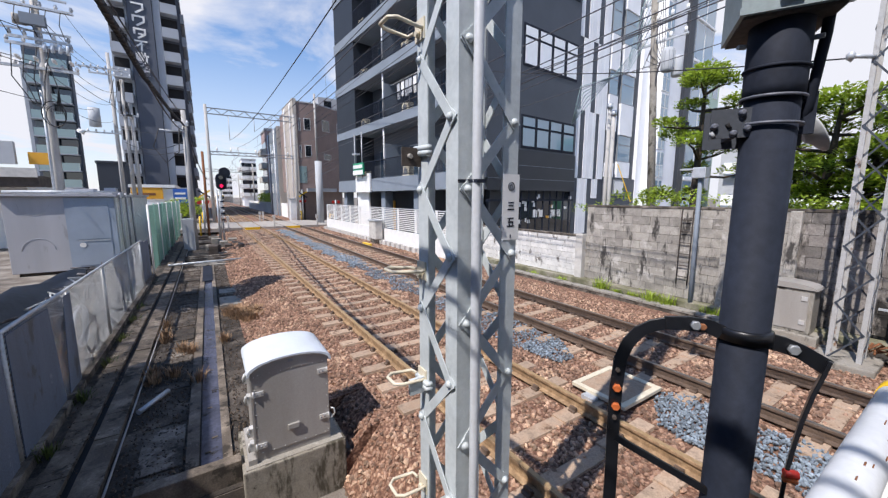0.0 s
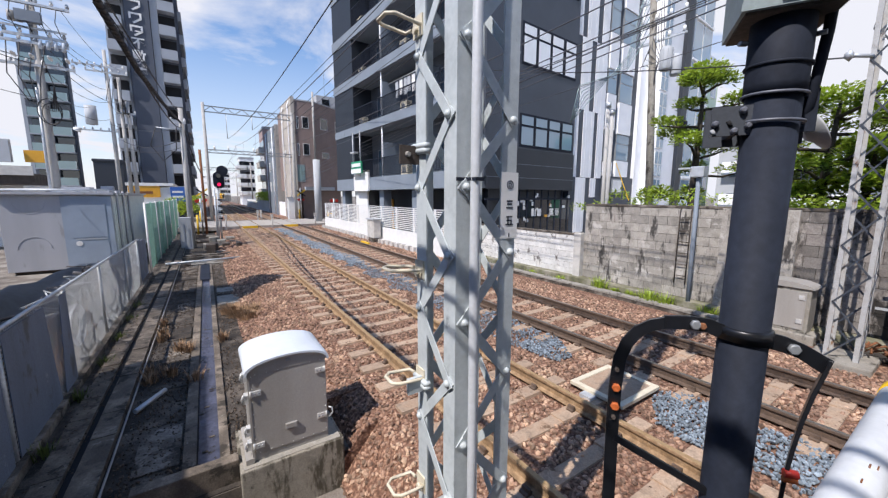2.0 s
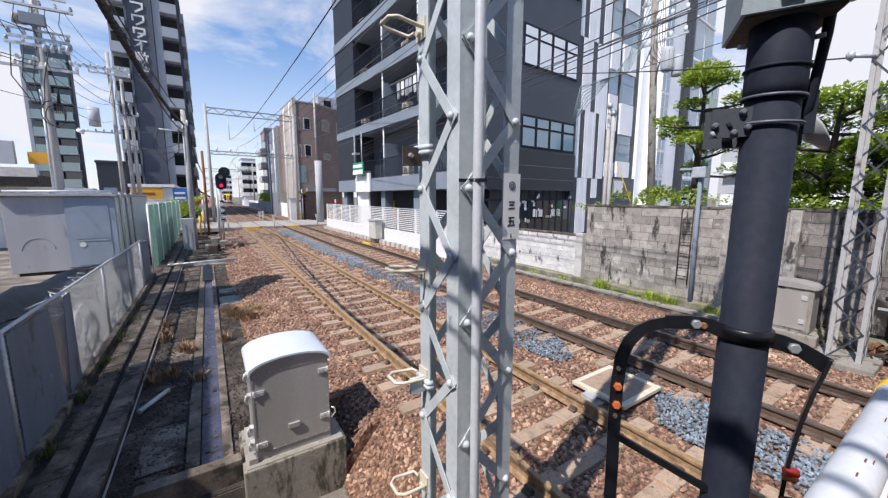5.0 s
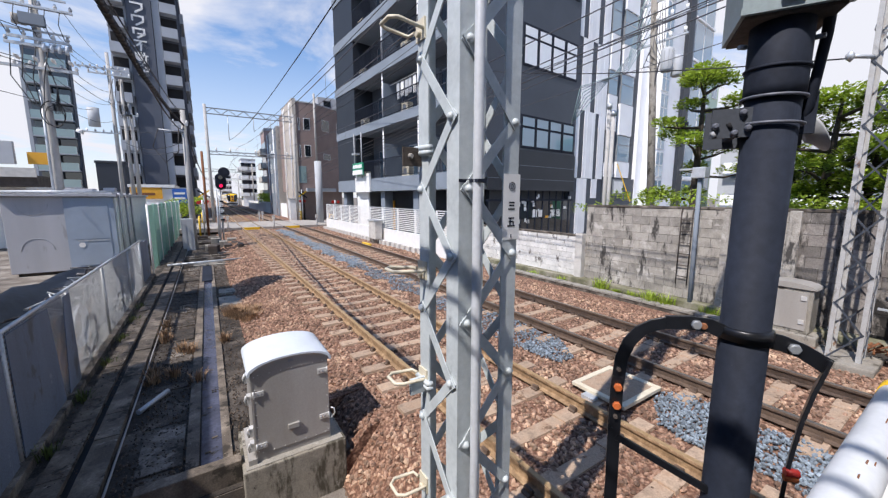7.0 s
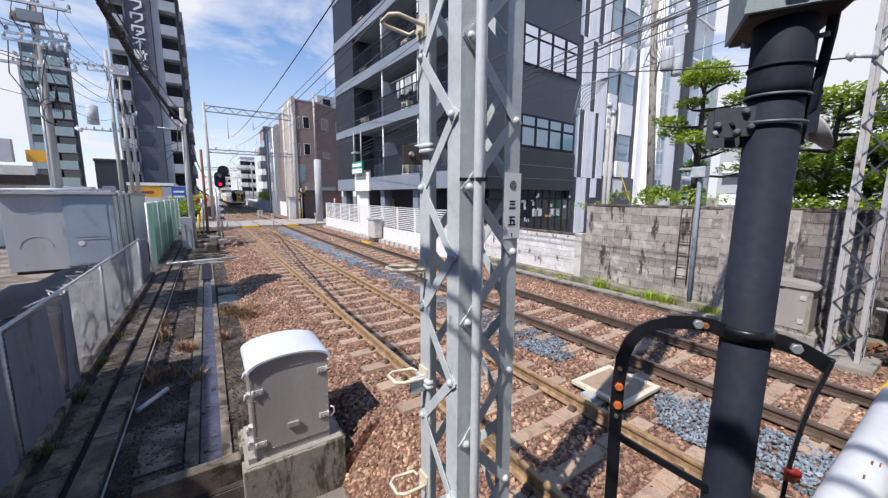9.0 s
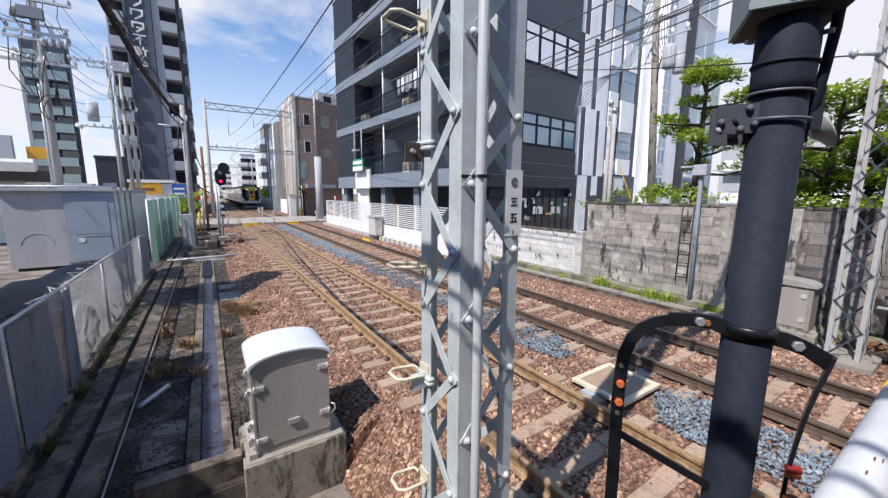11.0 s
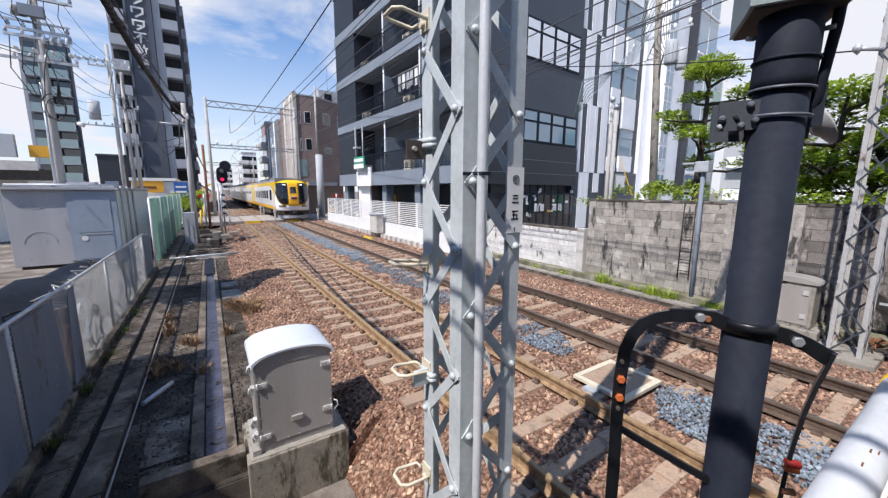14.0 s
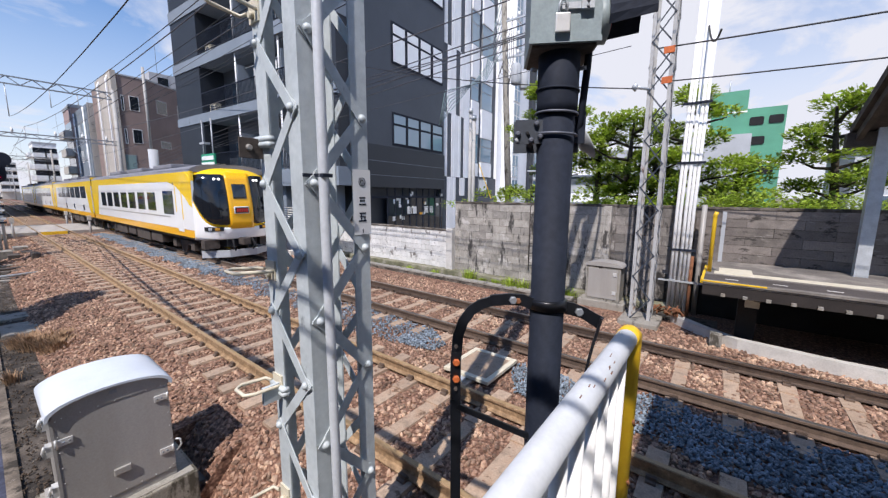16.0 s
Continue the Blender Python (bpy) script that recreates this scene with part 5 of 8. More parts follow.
for i in range(42):
    y = 2.6 + i * 0.62
    for x0, x1 in ((-1.70, -1.47), (-1.38, -1.14)):
        dz = R2.uniform(-0.012, 0.012)
        bm = B(x0, x1, y + 0.006, y + 0.612, LOW, LOW + 0.09 + dz)
        part("trough_lid", bm, M["trough"], tl)
part("groove", B(-1.47, -1.38, 2.6, 28.6, LOW, LOW + 0.03), M["dark"], tl)
part("steel_edge", S([(-1.10, 2.6, LOW + 0.05), (-1.09, 12, LOW + 0.06), (-1.12, 28, LOW + 0.05)], 0.012, 8), M["boxgrey"], tl, "grey steel pipe along the trough")
dr = thing("drain_channel", (-0.2, 10, LOW), "narrow concrete drain channel with standing water", "drain")
part("kerb", B(-0.43, -0.30, 4.5, 20.4, LOW, LOW + 0.055), M["trough"], dr)
part("kerb", B(-0.07, 0.03, 4.5, 20.4, LOW, LOW + 0.05), M["trough"], dr)
part("dark_joint", B(-0.312, -0.285, 4.5, 20.4, LOW, LOW + 0.03), M["dark"], dr)
part("water", B(-0.30, -0.07, 4.5, 16.0, LOW, LOW + 0.018), M["water"], dr, "still dark water")
part("cover", B(-0.36, -0.04, 15.2, 18.6, LOW, LOW + 0.075), M["black"], dr, "black rubber cover")
for i in range(12):
    x, y = R2.uniform(-0.27, -0.1), R2.uniform(4.8, 11)
    bm = B(x - 0.03, x + 0.03, y - 0.015, y + 0.015, LOW + 0.01, LOW + 0.026)
    part("debris", bm, M["dirt"], dr)
# slabs of the path
for i in range(17):
    y = 4.7 + i * 1.1 + R2.uniform(-0.1, 0.1)
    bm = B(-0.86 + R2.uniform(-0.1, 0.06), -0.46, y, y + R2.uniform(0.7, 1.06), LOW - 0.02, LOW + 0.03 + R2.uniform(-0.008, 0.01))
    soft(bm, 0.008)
    # two slabs in three take the dirt colour with its painted shade
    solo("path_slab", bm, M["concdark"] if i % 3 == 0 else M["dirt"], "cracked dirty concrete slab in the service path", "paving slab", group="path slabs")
for x0, x1, y0, y1 in ((0.08, 0.62, 11.4, 12.4), (0.1, 0.55, 12.9, 13.5), (-0.7, 0.5, 18.8, 19.5)):
    bm = B(x0, x1, y0, y1, LOW - 0.1, -0.42)
    soft(bm, 0.01)
    solo("concrete_slab", bm, M["conc"], "pale concrete slab lying in the ballast edge", "paving slab", group="path slabs")
bm = B(-0.80, 0.10, 4.10, 4.24, LOW - 0.42, -0.24)
soft(bm, 0.012)
# the beam's shade is put into its colour by the darker trough concrete
solo("concrete_beam", bm, M["trough"], "concrete beam lying across the drain", "beam")
bm = S([(-1.02, 6.2, LOW + 0.07), (-0.72, 6.65, LOW + 0.09)], 0.035, 12)
solo("pipe_offcut", bm, M["galv"], "pale plastic pipe offcut on the path", "pipe")
for y in (20.6, 21.3):
    bm = B(-1.1, 1.3, y, y + 0.18, LOW, LOW + 0.14)
    solo("sleeper_offcut", bm, M["concdark"], "old concrete sleeper lying by the signal", "sleeper")
solo("pipe_run", S([(-1.6, 19.0, LOW + 0.16), (1.2, 19.2, LOW + 0.18)], 0.05, 8), M["galv"], "grey pipe across the service path", "pipe")

# chain-link fence with sheets behind it
XF = -1.95
cf = thing("chain_link_fence", (XF, 8, LOW), "galvanised chain-link fence with blue-grey sheets tied behind", "fence")
part("kerb", B(XF - 0.08, XF + 0.10, 2.4, 17.4, LOW, LOW + 0.13), M["concdark"], cf)
for y in (3.4, 5.6, 7.83, 10.1, 12.9, 15.1):
    part("post", S([(XF, y, LOW), (XF, y, 1.1)], 0.03, 10), M["galv"], cf)
part("top_rail", S([(XF, 2.4, 1.1), (XF, 15.4, 1.1)], 0.024, 8), M["galv"], cf)
mesh = bmesh.new()
y = 2.4
while y < 15.4:
    for s in (1, -1):
        y0, y1, z0, z1 = y, y + 1.46 * s, LOW + 0.13, 1.09
        if y1 > 15.4:
            z1 = z0 + (15.4 - y0) / (y1 - y0) * (z1 - z0); y1 = 15.4
        if y1 < 2.4:
            z1 = z0 + (2.4 - y0) / (y1 - y0) * (z1 - z0); y1 = 2.4
        sweep(mesh, [(XF - 0.012 * s, y0, z0), (XF - 0.012 * s, y1, z1)], 0.0036, 3, cap=False)
    y += 0.062
for s in range(24):
    z = LOW + 0.13 + (s + 1) * 0.062
    sweep(mesh, [(XF - 0.012, 15.4, z), (XF - 0.012, 15.4 - (1.09 - z), 1.09)], 0.0036, 3, cap=False)
tagged(part("wire_mesh", mesh, M["galv"], cf, "diamond wire mesh"), kind="stuff")
for quad in (((2.4, LOW + 0.1), (5.48, LOW + 0.1), (5.48, 1.06), (2.4, 1.06)), ((5.64, LOW + 0.08), (7.06, LOW + 0.1), (6.86, 1.04), (5.64, 1.06)), ((7.24, LOW + 0.1), (7.8, LOW + 0.1), (7.8, 1.05), (7.5, 1.05))):
    bm = bmesh.new()
    prism(bm, quad, "x", XF + 0.028, XF + 0.036)
    part("front_sheet", bm, M["panelblue"], cf, "flat blue-grey sheet tied to the mesh")
for y0, y1, z1 in ((15.15, 16.3, 1.02), (16.32, 17.4, 0.95)):
    bm = B(XF - 0.05, XF - 0.035, y0, y1, LOW + 0.1, z1)
    part("sheet", bm, M["panelblue"], cf, "weathered blue-grey sheet")
# coiled cable on the fence, plants at its foot
coil = bmesh.new()
for k in range(4):
    sweep(coil, [(XF - 0.12 - 0.02 * k, 8.85 + (0.45 - 0.035 * k) * math.cos(a), 0.22 + (0.36 - 0.03 * k) * math.sin(a)) for a in [i * math.pi / 14 for i in range(29)]], 0.012, 6)
solo("cable_coil", coil, M["lid"], "coil of pale grey cable behind the chain-link fence", "cable")
bk = bmesh.new()
for cyy in (11.2, 12.2):
    sweep(bk, [(XF - 0.5, cyy + 0.33 * math.cos(a), 0.2 + 0.33 * math.sin(a)) for a in [i * math.pi / 12 for i in range(25)]], 0.02, 6)
sweep(bk, [(XF - 0.5, 11.2, 0.2), (XF - 0.5, 11.6, 0.65), (XF - 0.5, 12.2, 0.2)], 0.018, 6)
sweep(bk, [(XF - 0.5, 11.2, 0.2), (XF - 0.5, 11.3, 0.85), (XF - 0.4, 11.1, 0.95), (XF - 0.7, 11.1, 0.97)], 0.016, 6)
solo("bicycle", bk, M["wiregrey"], "old bicycle parked behind the chain-link fence", "bicycle")


def tuft(name, material, cx, cy, z, r, h, n, label, seed):
    """Grass or weed: thin blades fanning out from a root."""
    rr = random.Random(seed)
    bm = bmesh.new()
    for _ in range(n):
        a, d = rr.uniform(0, 6.28), rr.uniform(0, r)
        x, y = cx + d * math.cos(a), cy + d * math.sin(a)
        hh, lean = h * rr.uniform(0.5, 1.1), rr.uniform(0.1, 0.6) * h
        t = Vector((math.cos(a), math.sin(a), 0))
        s = Vector((-t.y, t.x, 0)) * rr.uniform(0.004, 0.010)
        p = Vector((x, y, z))
        m = p + t * lean * 0.35 + Vector((0, 0, hh * 0.6))
        e = p + t * lean + Vector((0, 0, hh))
        v = [bm.verts.new(q) for q in (p - s, p + s, m + s, m - s, e)]
        bm.faces.new(v[:4]), bm.faces.new((v[3], v[2], v[4]))
    return solo(name, bm, material, label, "plant", kind="")


for i, (x, y) in enumerate(((0.55, 10.2), (0.75, 9.8), (0.4, 10.6), (0.85, 10.3))):
    tuft("dry_grass", M["drygrass"], x, y, -0.45, 0.34, 0.19, 520, "patch of dry brown grass on the ballast edge", i)
for i, (x, y) in enumerate(((-0.98, 9.6), (-0.95, 9.2), (-0.5, 8.3), (-0.62, 8.5), (-0.97, 7.2), (-1.0, 7.5), (-0.7, 7.3), (-0.35, 6.9), (-1.02, 10.3), (0.1, 8.6))):
    tuft("dry_grass", M["drygrass"], x, y, LOW + 0.02, 0.13, 0.2, 70, "thin clump of dry brown grass on the path", 70 + i)
for i in range(7):
    tuft("weed", M["leafdark"], XF + 0.16 + R2.uniform(0, 0.12), 4.4 + i * 1.35, LOW + 0.02, 0.13, 0.17, 50, "green weed at the foot of the fence", 20 + i)
for i, (x, y, h) in enumerate(((9.2, 6.0, 0.38), (9.15, 4.55, 0.36), (9.2, 4.2, 0.3), (9.3, 5.1, 0.16), (9.2, 7.4, 0.15), (9.25, 3.3, 0.2), (9.2, 8.6, 0.14), (9.35, 5.6, 0.14), (9.3, 2.9, 0.22))):
    tuft("weed", M["leaf"], x, y, -0.1, 0.22, h, 130, "bright green weed beside the block wall", 50 + i)
bm = bmesh.new()
for i in range(900):
    y, x = R2.uniform(2.6, 12), R2.uniform(9.06, 9.44)
    h, a = R2.uniform(0.03, 0.1), R2.uniform(0, 6.28)
    p = Vector((x, y, -0.1))
    t = Vector((math.cos(a), math.sin(a), 0)) * 0.03
    s = Vector((-t.y, t.x, 0)) * 0.25
    bm.faces.new([bm.verts.new(q) for q in (p - s, p + s, p + t + Vector((0, 0, h)))])
solo("verge_grass", bm, M["leafdark"], "sparse green grass along the verge", "grass", kind="stuff")

# added dark mound: stands for unclear clutter and the shade behind the fence
tp = bmesh.new()
bmesh.ops.create_icosphere(tp, subdivisions=4, radius=1.0)
for v in tp.verts:
    n_ = noise.noise(v.co * 2.2) * 0.28 + noise.noise(v.co * 6) * 0.09
    v.co = Vector((-3.5 + v.co.x * (1.15 + n_), 11.8 + v.co.y * (6.2 + n_ * 3), max(LOW, LOW + max(0, v.co.z) * (0.92 + n_))))
for f in tp.faces:
    f.smooth = True
solo("tarpaulin_cover", tp, M["darkmound"], "added dark mound for the clutter and shade behind the fence", "tarpaulin")
for i in range(6):
    c = [(-2.2 - R2.uniform(0, 0.5), 8.0 + i * 0.9 + R2.uniform(-0.4, 0.4) + 0.5 * math.cos(a), 0.35 + R2.uniform(-0.05, 0.05) + 0.42 * math.sin(a)) for a in [k * math.pi / 9 for k in range(12)]]
    solo("loose_cable", S(c, 0.014, 6), M["galv"] if i % 2 else M["wiregrey"], "loose loop of cable lying behind the fence", "cable")

bm = bmesh.new()
for i in range(190):
    x, y, h = R2.uniform(-2.6, -2.08), 6.7 + 8.0 * R2.random() ** 2.4, R2.uniform(0.4, 1.25)
    a, b = R2.uniform(-0.5, 0.5), R2.uniform(-0.9, 0.9)
    sweep(bm, [(x, y, LOW), (min(-2.05, x + a * 0.3), y + b * 0.3, LOW + h * 0.6), (min(-2.03, x + a * 0.7), y + b, LOW + h + R2.uniform(-0.2, 0.1))], R2.uniform(0.003, 0.007), 3, cap=False)
solo("dry_brush", bm, M["drygrass"], "tangle of dry stems behind the chain-link fence", "plant", kind="stuff")
bm = bmesh.new()
for i in range(260):
    x, y, z = R2.uniform(-2.9, -2.06), R2.uniform(6.8, 14.5), R2.uniform(LOW + 0.1, 0.4)
    d = Vector((R2.uniform(-0.1, 0.02), R2.uniform(-0.12, 0.12), R2.uniform(-0.06, 0.1)))
    s = d.cross(Vector((1, 0.3, 0.2))).normalized() * 0.03
    p = Vector((x, y, z))
    bm.faces.new([bm.verts.new(q) for q in (p, p + d * 0.5 + s, p + d, p + d * 0.5 - s)])
solo("creeper", bm, M["leafdark"], "dull green creeper behind the chain-link fence", "plant", kind="stuff")

# storage hut
ht = thing("storage_hut", (-4.85, 22, LOW), "pale grey prefabricated hut with a blue-grey door", "hut")
bm = B(-6.35, -3.20, 20.0, 29.6, LOW + 0.12, 2.55)
soft(bm, 0.02)
part("body", bm, M["hut"], ht)
part("skid", B(-6.2, -3.5, 20.1, 29.4, LOW, LOW + 0.12), M["under"], ht)
dd = part("door", B(-4.70, -3.22, 19.95, 20.0, LOW + 0.2, 2.5), M["hutblue"], ht, "blue-grey panel door")
part("upper_panel", B(-4.48, -3.42, 19.935, 19.95, 0.86, 2.3), M["hutblue"], dd)
part("lower_panel", B(-4.48, -3.42, 19.935, 19.95, LOW + 0.3, 0.72), M["hutblue"], dd)
part("door_rail", B(-4.4, -3.45, 19.92, 19.936, 0.77, 0.81), M["galv"], dd)
part("knob", S([(-4.3, 19.94, 0.62), (-4.3, 19.92, 0.62)], 0.10, 14), M["white"], dd)
for zc, r in ((2.25, 0.42), (0.5, 0.45)):
    part("pressed_ring", S([(-5.55 + r * math.cos(a), 19.995, zc + r * math.sin(a) * (1 if zc < 1 else -1)) for a in [i * math.pi / 12 for i in range(13)]], 0.008, 6), M["hut"], ht)
for i in range(30):
    y = 20.1 + i * 0.31
    part("rib", B(-3.205, -3.165, y, y + 0.14, LOW + 0.2, 2.5), M["white"], ht)
part("roof_edge", B(-6.5, -3.1, 19.85, 29.75, 2.55, 2.64), M["hut"], ht)
for x, y, l in ((-6.0, 20.2, 0.9), (-4.7, 20.5, 0.8), (-3.9, 21, 0.5)):
    part("roof_rib", B(x, x + l, y, y + 2.4, 2.64, 2.76), M["hut"], ht)
part("roof_pipe", S([(-6.3, 20.1, 2.72), (-3.3, 20.15, 2.74)], 0.045, 8), M["galv"], ht)
for x, y, l, w, h in ((-5.6, 20.6, 1.2, 0.5, 0.14), (-5.0, 21.6, 0.9, 0.7, 0.24), (-3.9, 22.4, 0.4, 0.5, 0.3), (-4.4, 20.3, 0.7, 0.25, 0.1)):
    bm = B(x, x + l, y, y + w, 2.64, 2.64 + h)
    soft(bm, 0.02)
    solo("roof_board", bm, M["galv"] if h < 0.2 else M["hut"], "grey board stacked on the hut roof", "board", group="boards on the hut")
for y in (20.6, 22.0, 23.4):
    part("side_pipe", S([(-3.12, y, LOW), (-3.12, y, 2.7)], 0.04, 8), M["hut"], ht)
# green mesh fence
gf = thing("green_mesh_fence", (-1.98, 28, LOW), "green mesh site fence with white posts", "fence")
for i in range(11):
    y = 18.2 + i * 1.9
    part("post", S([(-1.98, y, LOW), (-1.98, y, 2.25)], 0.035, 8), M["greennet"] if i % 2 else M["white"], gf)
    if i < 10:
        bm = bmesh.new()
        for k in range(26):
            box(bm, -1.985, -1.975, y + 0.05 + k * 0.07, y + 0.07 + k * 0.07, LOW + 0.1, 2.2)
        tagged(part("mesh_panel", bm, M["greennet"], gf, "green mesh panel"), kind="stuff")
part("blue_sheet", B(-2.1, -2.05, 26, 30, 0.4, 1.4), M["blue"], gf)

# ---- buildings ----
def house(name, at, turn, label):
    return thing(name, at, label, "building", turn=turn)


def windows(parent, face, plane, cols, rows, w, h, frame_mat, pane_mat, depth=0.06, mull=0):
    """Framed windows on a local face: 'x' faces -x at x = plane, 'y' faces -y at y = plane. cols, rows: centres and sills."""
    for c in cols:
        for z in rows:
            def bx(u0, u1, z0, z1, d0, d1):
                return B(plane - d1, plane - d0, u0, u1, z0, z1) if face == "x" else B(u0, u1, plane - d1, plane - d0, z0, z1)
            wn_ = part("window", bx(c - w / 2, c + w / 2, z, z + h, 0.0, depth * 0.5), frame_mat, parent, local=True)
            part("pane", bx(c - w / 2 + 0.06, c + w / 2 - 0.06, z + 0.06, z + h - 0.06, depth * 0.5, depth * 0.5 + 0.008), pane_mat, wn_, local=True)
            if mull:
                part("mullion", bx(c - 0.03, c + 0.03, z, z + h, depth * 0.5, depth), frame_mat, wn_, local=True)


# black apartment building with balconies: corner nearest the camera is the origin, local y runs away along the tracks
bb = house("black_apartment_building", (10.5, 14.1, 0), 4, "black and slate apartment block with long railed balconies")
part("core", B(1.5, 14, 0.02, 16.3, LOW, 24), M["navyface"], bb, local=True)
part("side_wall", B(0.05, 1.5, 0.0, 0.9, 2.95, 24), M["navyface"], bb, local=True)
part("end_wall", B(0.0, 1.6, 12.75, 16.3, 2.95, 24), M["navyface"], bb, local=True)
for z0, z1 in ((2.95, 3.82), (7.02, 7.56), (10.38, 11.0), (13.6, 14.3), (17.0, 17.7), (20.4, 21.1)):
    part("slab_band", B(-0.06, 1.55, -0.02, 16.36, z0, z1), M["greyband"], bb, "blue-grey slab band", local=True)
part("balcony_back_wall", B(1.46, 1.499, 0.9, 12.75, 3.82, 24), M["darkface"], bb, "slate-blue wall behind the balconies", local=True)
for k, z in enumerate((3.82, 7.56, 11.0, 14.3, 17.7)):
    rail = part("railing", B(-0.02, 0.03, 0.9, 12.75, z + 1.18, z + 1.23), M["black"], bb, "black balcony railing", local=True)
    part("bottom_rail", B(-0.02, 0.03, 0.9, 12.75, z + 0.08, z + 0.12), M["black"], rail, local=True)
    bm = bmesh.new()
    y = 0.95
    while y < 12.7:
        box(bm, -0.01, 0.015, y, y + 0.022, z + 0.1, z + 1.2)
        y += 0.13
    tagged(part("balustrade", bm, M["black"], rail, local=True), kind="stuff")
    for y in (4.2, 8.4):
        part("divider", B(0.1, 1.5, y - 0.03, y + 0.03, z, z + 2.2), M["greyband"], bb, local=True)
        part("downpipe", S([(0.12, y + 0.2, z), (0.12, y + 0.2, z + 3.2)], 0.05, 8), M["whitewall"], bb, local=True)
    for y in (2.2, 3.4, 5.6, 7.0, 9.8, 11.2):
        wn_ = part("balcony_door", B(1.44, 1.5, y - 0.55, y + 0.55, z + 0.05, z + 2.1), M["alu"], bb, local=True)
        part("pane", B(1.43, 1.44, y - 0.48, y + 0.48, z + 0.12, z + 2.03), M["glassblue"], wn_, local=True)
    for y in (12.2, 6.3):
        ac = part("air_conditioner", B(0.35, 0.7, y - 0.42, y + 0.35, z, z + 0.62), M["cream"], bb, "cream air conditioner", local=True)
        part("fan_grille", S([(0.35, y, z + 0.31), (0.335, y, z + 0.31)], 0.22, 16), M["alu"], ac, local=True)
# washing and poles on the second balcony
for i, y in enumerate((5.2, 5.7, 6.1, 6.6, 7.1)):
    wv = B(0.5, 0.53, y, y + 0.34, 8.6 + 0.1 * (i % 2), 9.55)
    part("hanging_laundry", wv, M["white"] if i % 3 == 0 else M["greywall"], bb, "washing on the balcony", local=True)
part("clothes_pole", S([(0.45, 4.4, 9.6), (0.45, 8.2, 9.6)], 0.02, 6), M["galv"], bb, local=True)
# ground floor: recessed, dark, with columns and shopfront
for y in (1.0, 5.0, 9.2, 13.0, 15.9):
    part("column", B(0.3, 0.9, y - 0.3, y + 0.3, LOW, 2.95), M["greyband"], bb, local=True)
part("white_panel", B(0.2, 0.3, 11.2, 13.2, LOW, 2.95), M["white"], bb, local=True)
part("wood_door", B(1.4, 1.48, 9.6, 10.6, LOW, 2.3), M["amber"], bb, "amber wooden door", local=True)
# sign board and white panel fixed to the first balcony
sgn = part("sign_board", B(-0.5, -0.4, 10.6, 12.3, 4.1, 4.95), M["green"], bb, "green and white sign board on posts", local=True)
part("lettering_bar", B(-0.52, -0.5, 10.7, 12.2, 4.58, 4.82), M["white"], sgn, local=True)
part("lettering_bar", B(-0.52, -0.5, 10.62, 12.28, 4.13, 4.45), M["white"], sgn, local=True)
part("sign_lamp", B(-0.75, -0.4, 11.2, 11.8, 5.5, 5.62), M["greywall"], sgn, local=True)
for y in (10.8, 12.0):
    part("sign_post", S([(-0.45, y, 3.9), (-0.45, y, 7.0)], 0.05, 6), M["alu"], sgn, local=True)
part("white_board", B(-0.2, -0.08, 10.2, 12.6, 2.9, 4.2), M["white"], bb, "white board on the slab edge", local=True)
# face with window rows
part("front_face", B(0.9, 8.15, -0.3, 0.02, 3.5, 24), M["darkface"], bb, local=True)
part("dark_panel", B(1.0, 8.2, -0.33, -0.3, 2.9, 5.0), M["navyface"], bb, "black glossy panels", local=True)
for z in (3.5, 4.2):
    part("panel_joint", B(1.0, 8.2, -0.337, -0.33, z, z + 0.02), M["greyband"], bb, local=True)
for x0 in (3.32, 4.47, 5.62, 6.82):
    for z0, z1, pane in ((9.15, 11.15, "blind"), (5.1, 6.78, "glasssky"), (13.4, 15.4, "blind"), (17.4, 19.2, "glasssky")):
        zs = z1 - 0.62
        wn_ = part("window", B(x0, x0 + 1.13, -0.34, -0.30, z0, z1), M["black"], bb, local=True)
        part("upper_pane", B(x0 + 0.12, x0 + 1.04, -0.35, -0.34, zs + 0.07, z1 - 0.12), M[pane], wn_, local=True)
        part("lower_pane", B(x0 + 0.12, x0 + 1.04, -0.35, -0.34, z0 + 0.12, zs - 0.05), M[pane], wn_, local=True)
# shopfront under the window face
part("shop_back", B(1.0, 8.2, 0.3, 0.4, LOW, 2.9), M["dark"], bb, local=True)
for i in range(9):
    x = 2.9 + i * 0.62
    part("shop_mullion", B(x, x + 0.05, -0.28, -0.22, LOW, 2.9), M["black"], bb, local=True)
part("shop_head", B(1.0, 8.2, -0.3, -0.2, 2.35, 2.45), M["black"], bb, local=True)
part("shop_glass", B(2.9, 8.1, -0.24, -0.232, LOW, 2.35), M["glassdark"], bb, local=True)
for i in range(22):
    x, z = R2.uniform(3.2, 8.0), R2.uniform(0.9, 2.6)
    w, h = R2.uniform(0.08, 0.28), R2.uniform(0.1, 0.26)
    part("notice", B(x, x + w, -0.262, -0.256, z, z + h), M["white"] if i % 11 else M["amber"], bb, local=True)
for x in (4.55, 5.05):
    part("lettering_bar", B(x, x + 0.36, -0.272, -0.266, 1.45, 1.85), M["white"], bb, "white lettering block", local=True)
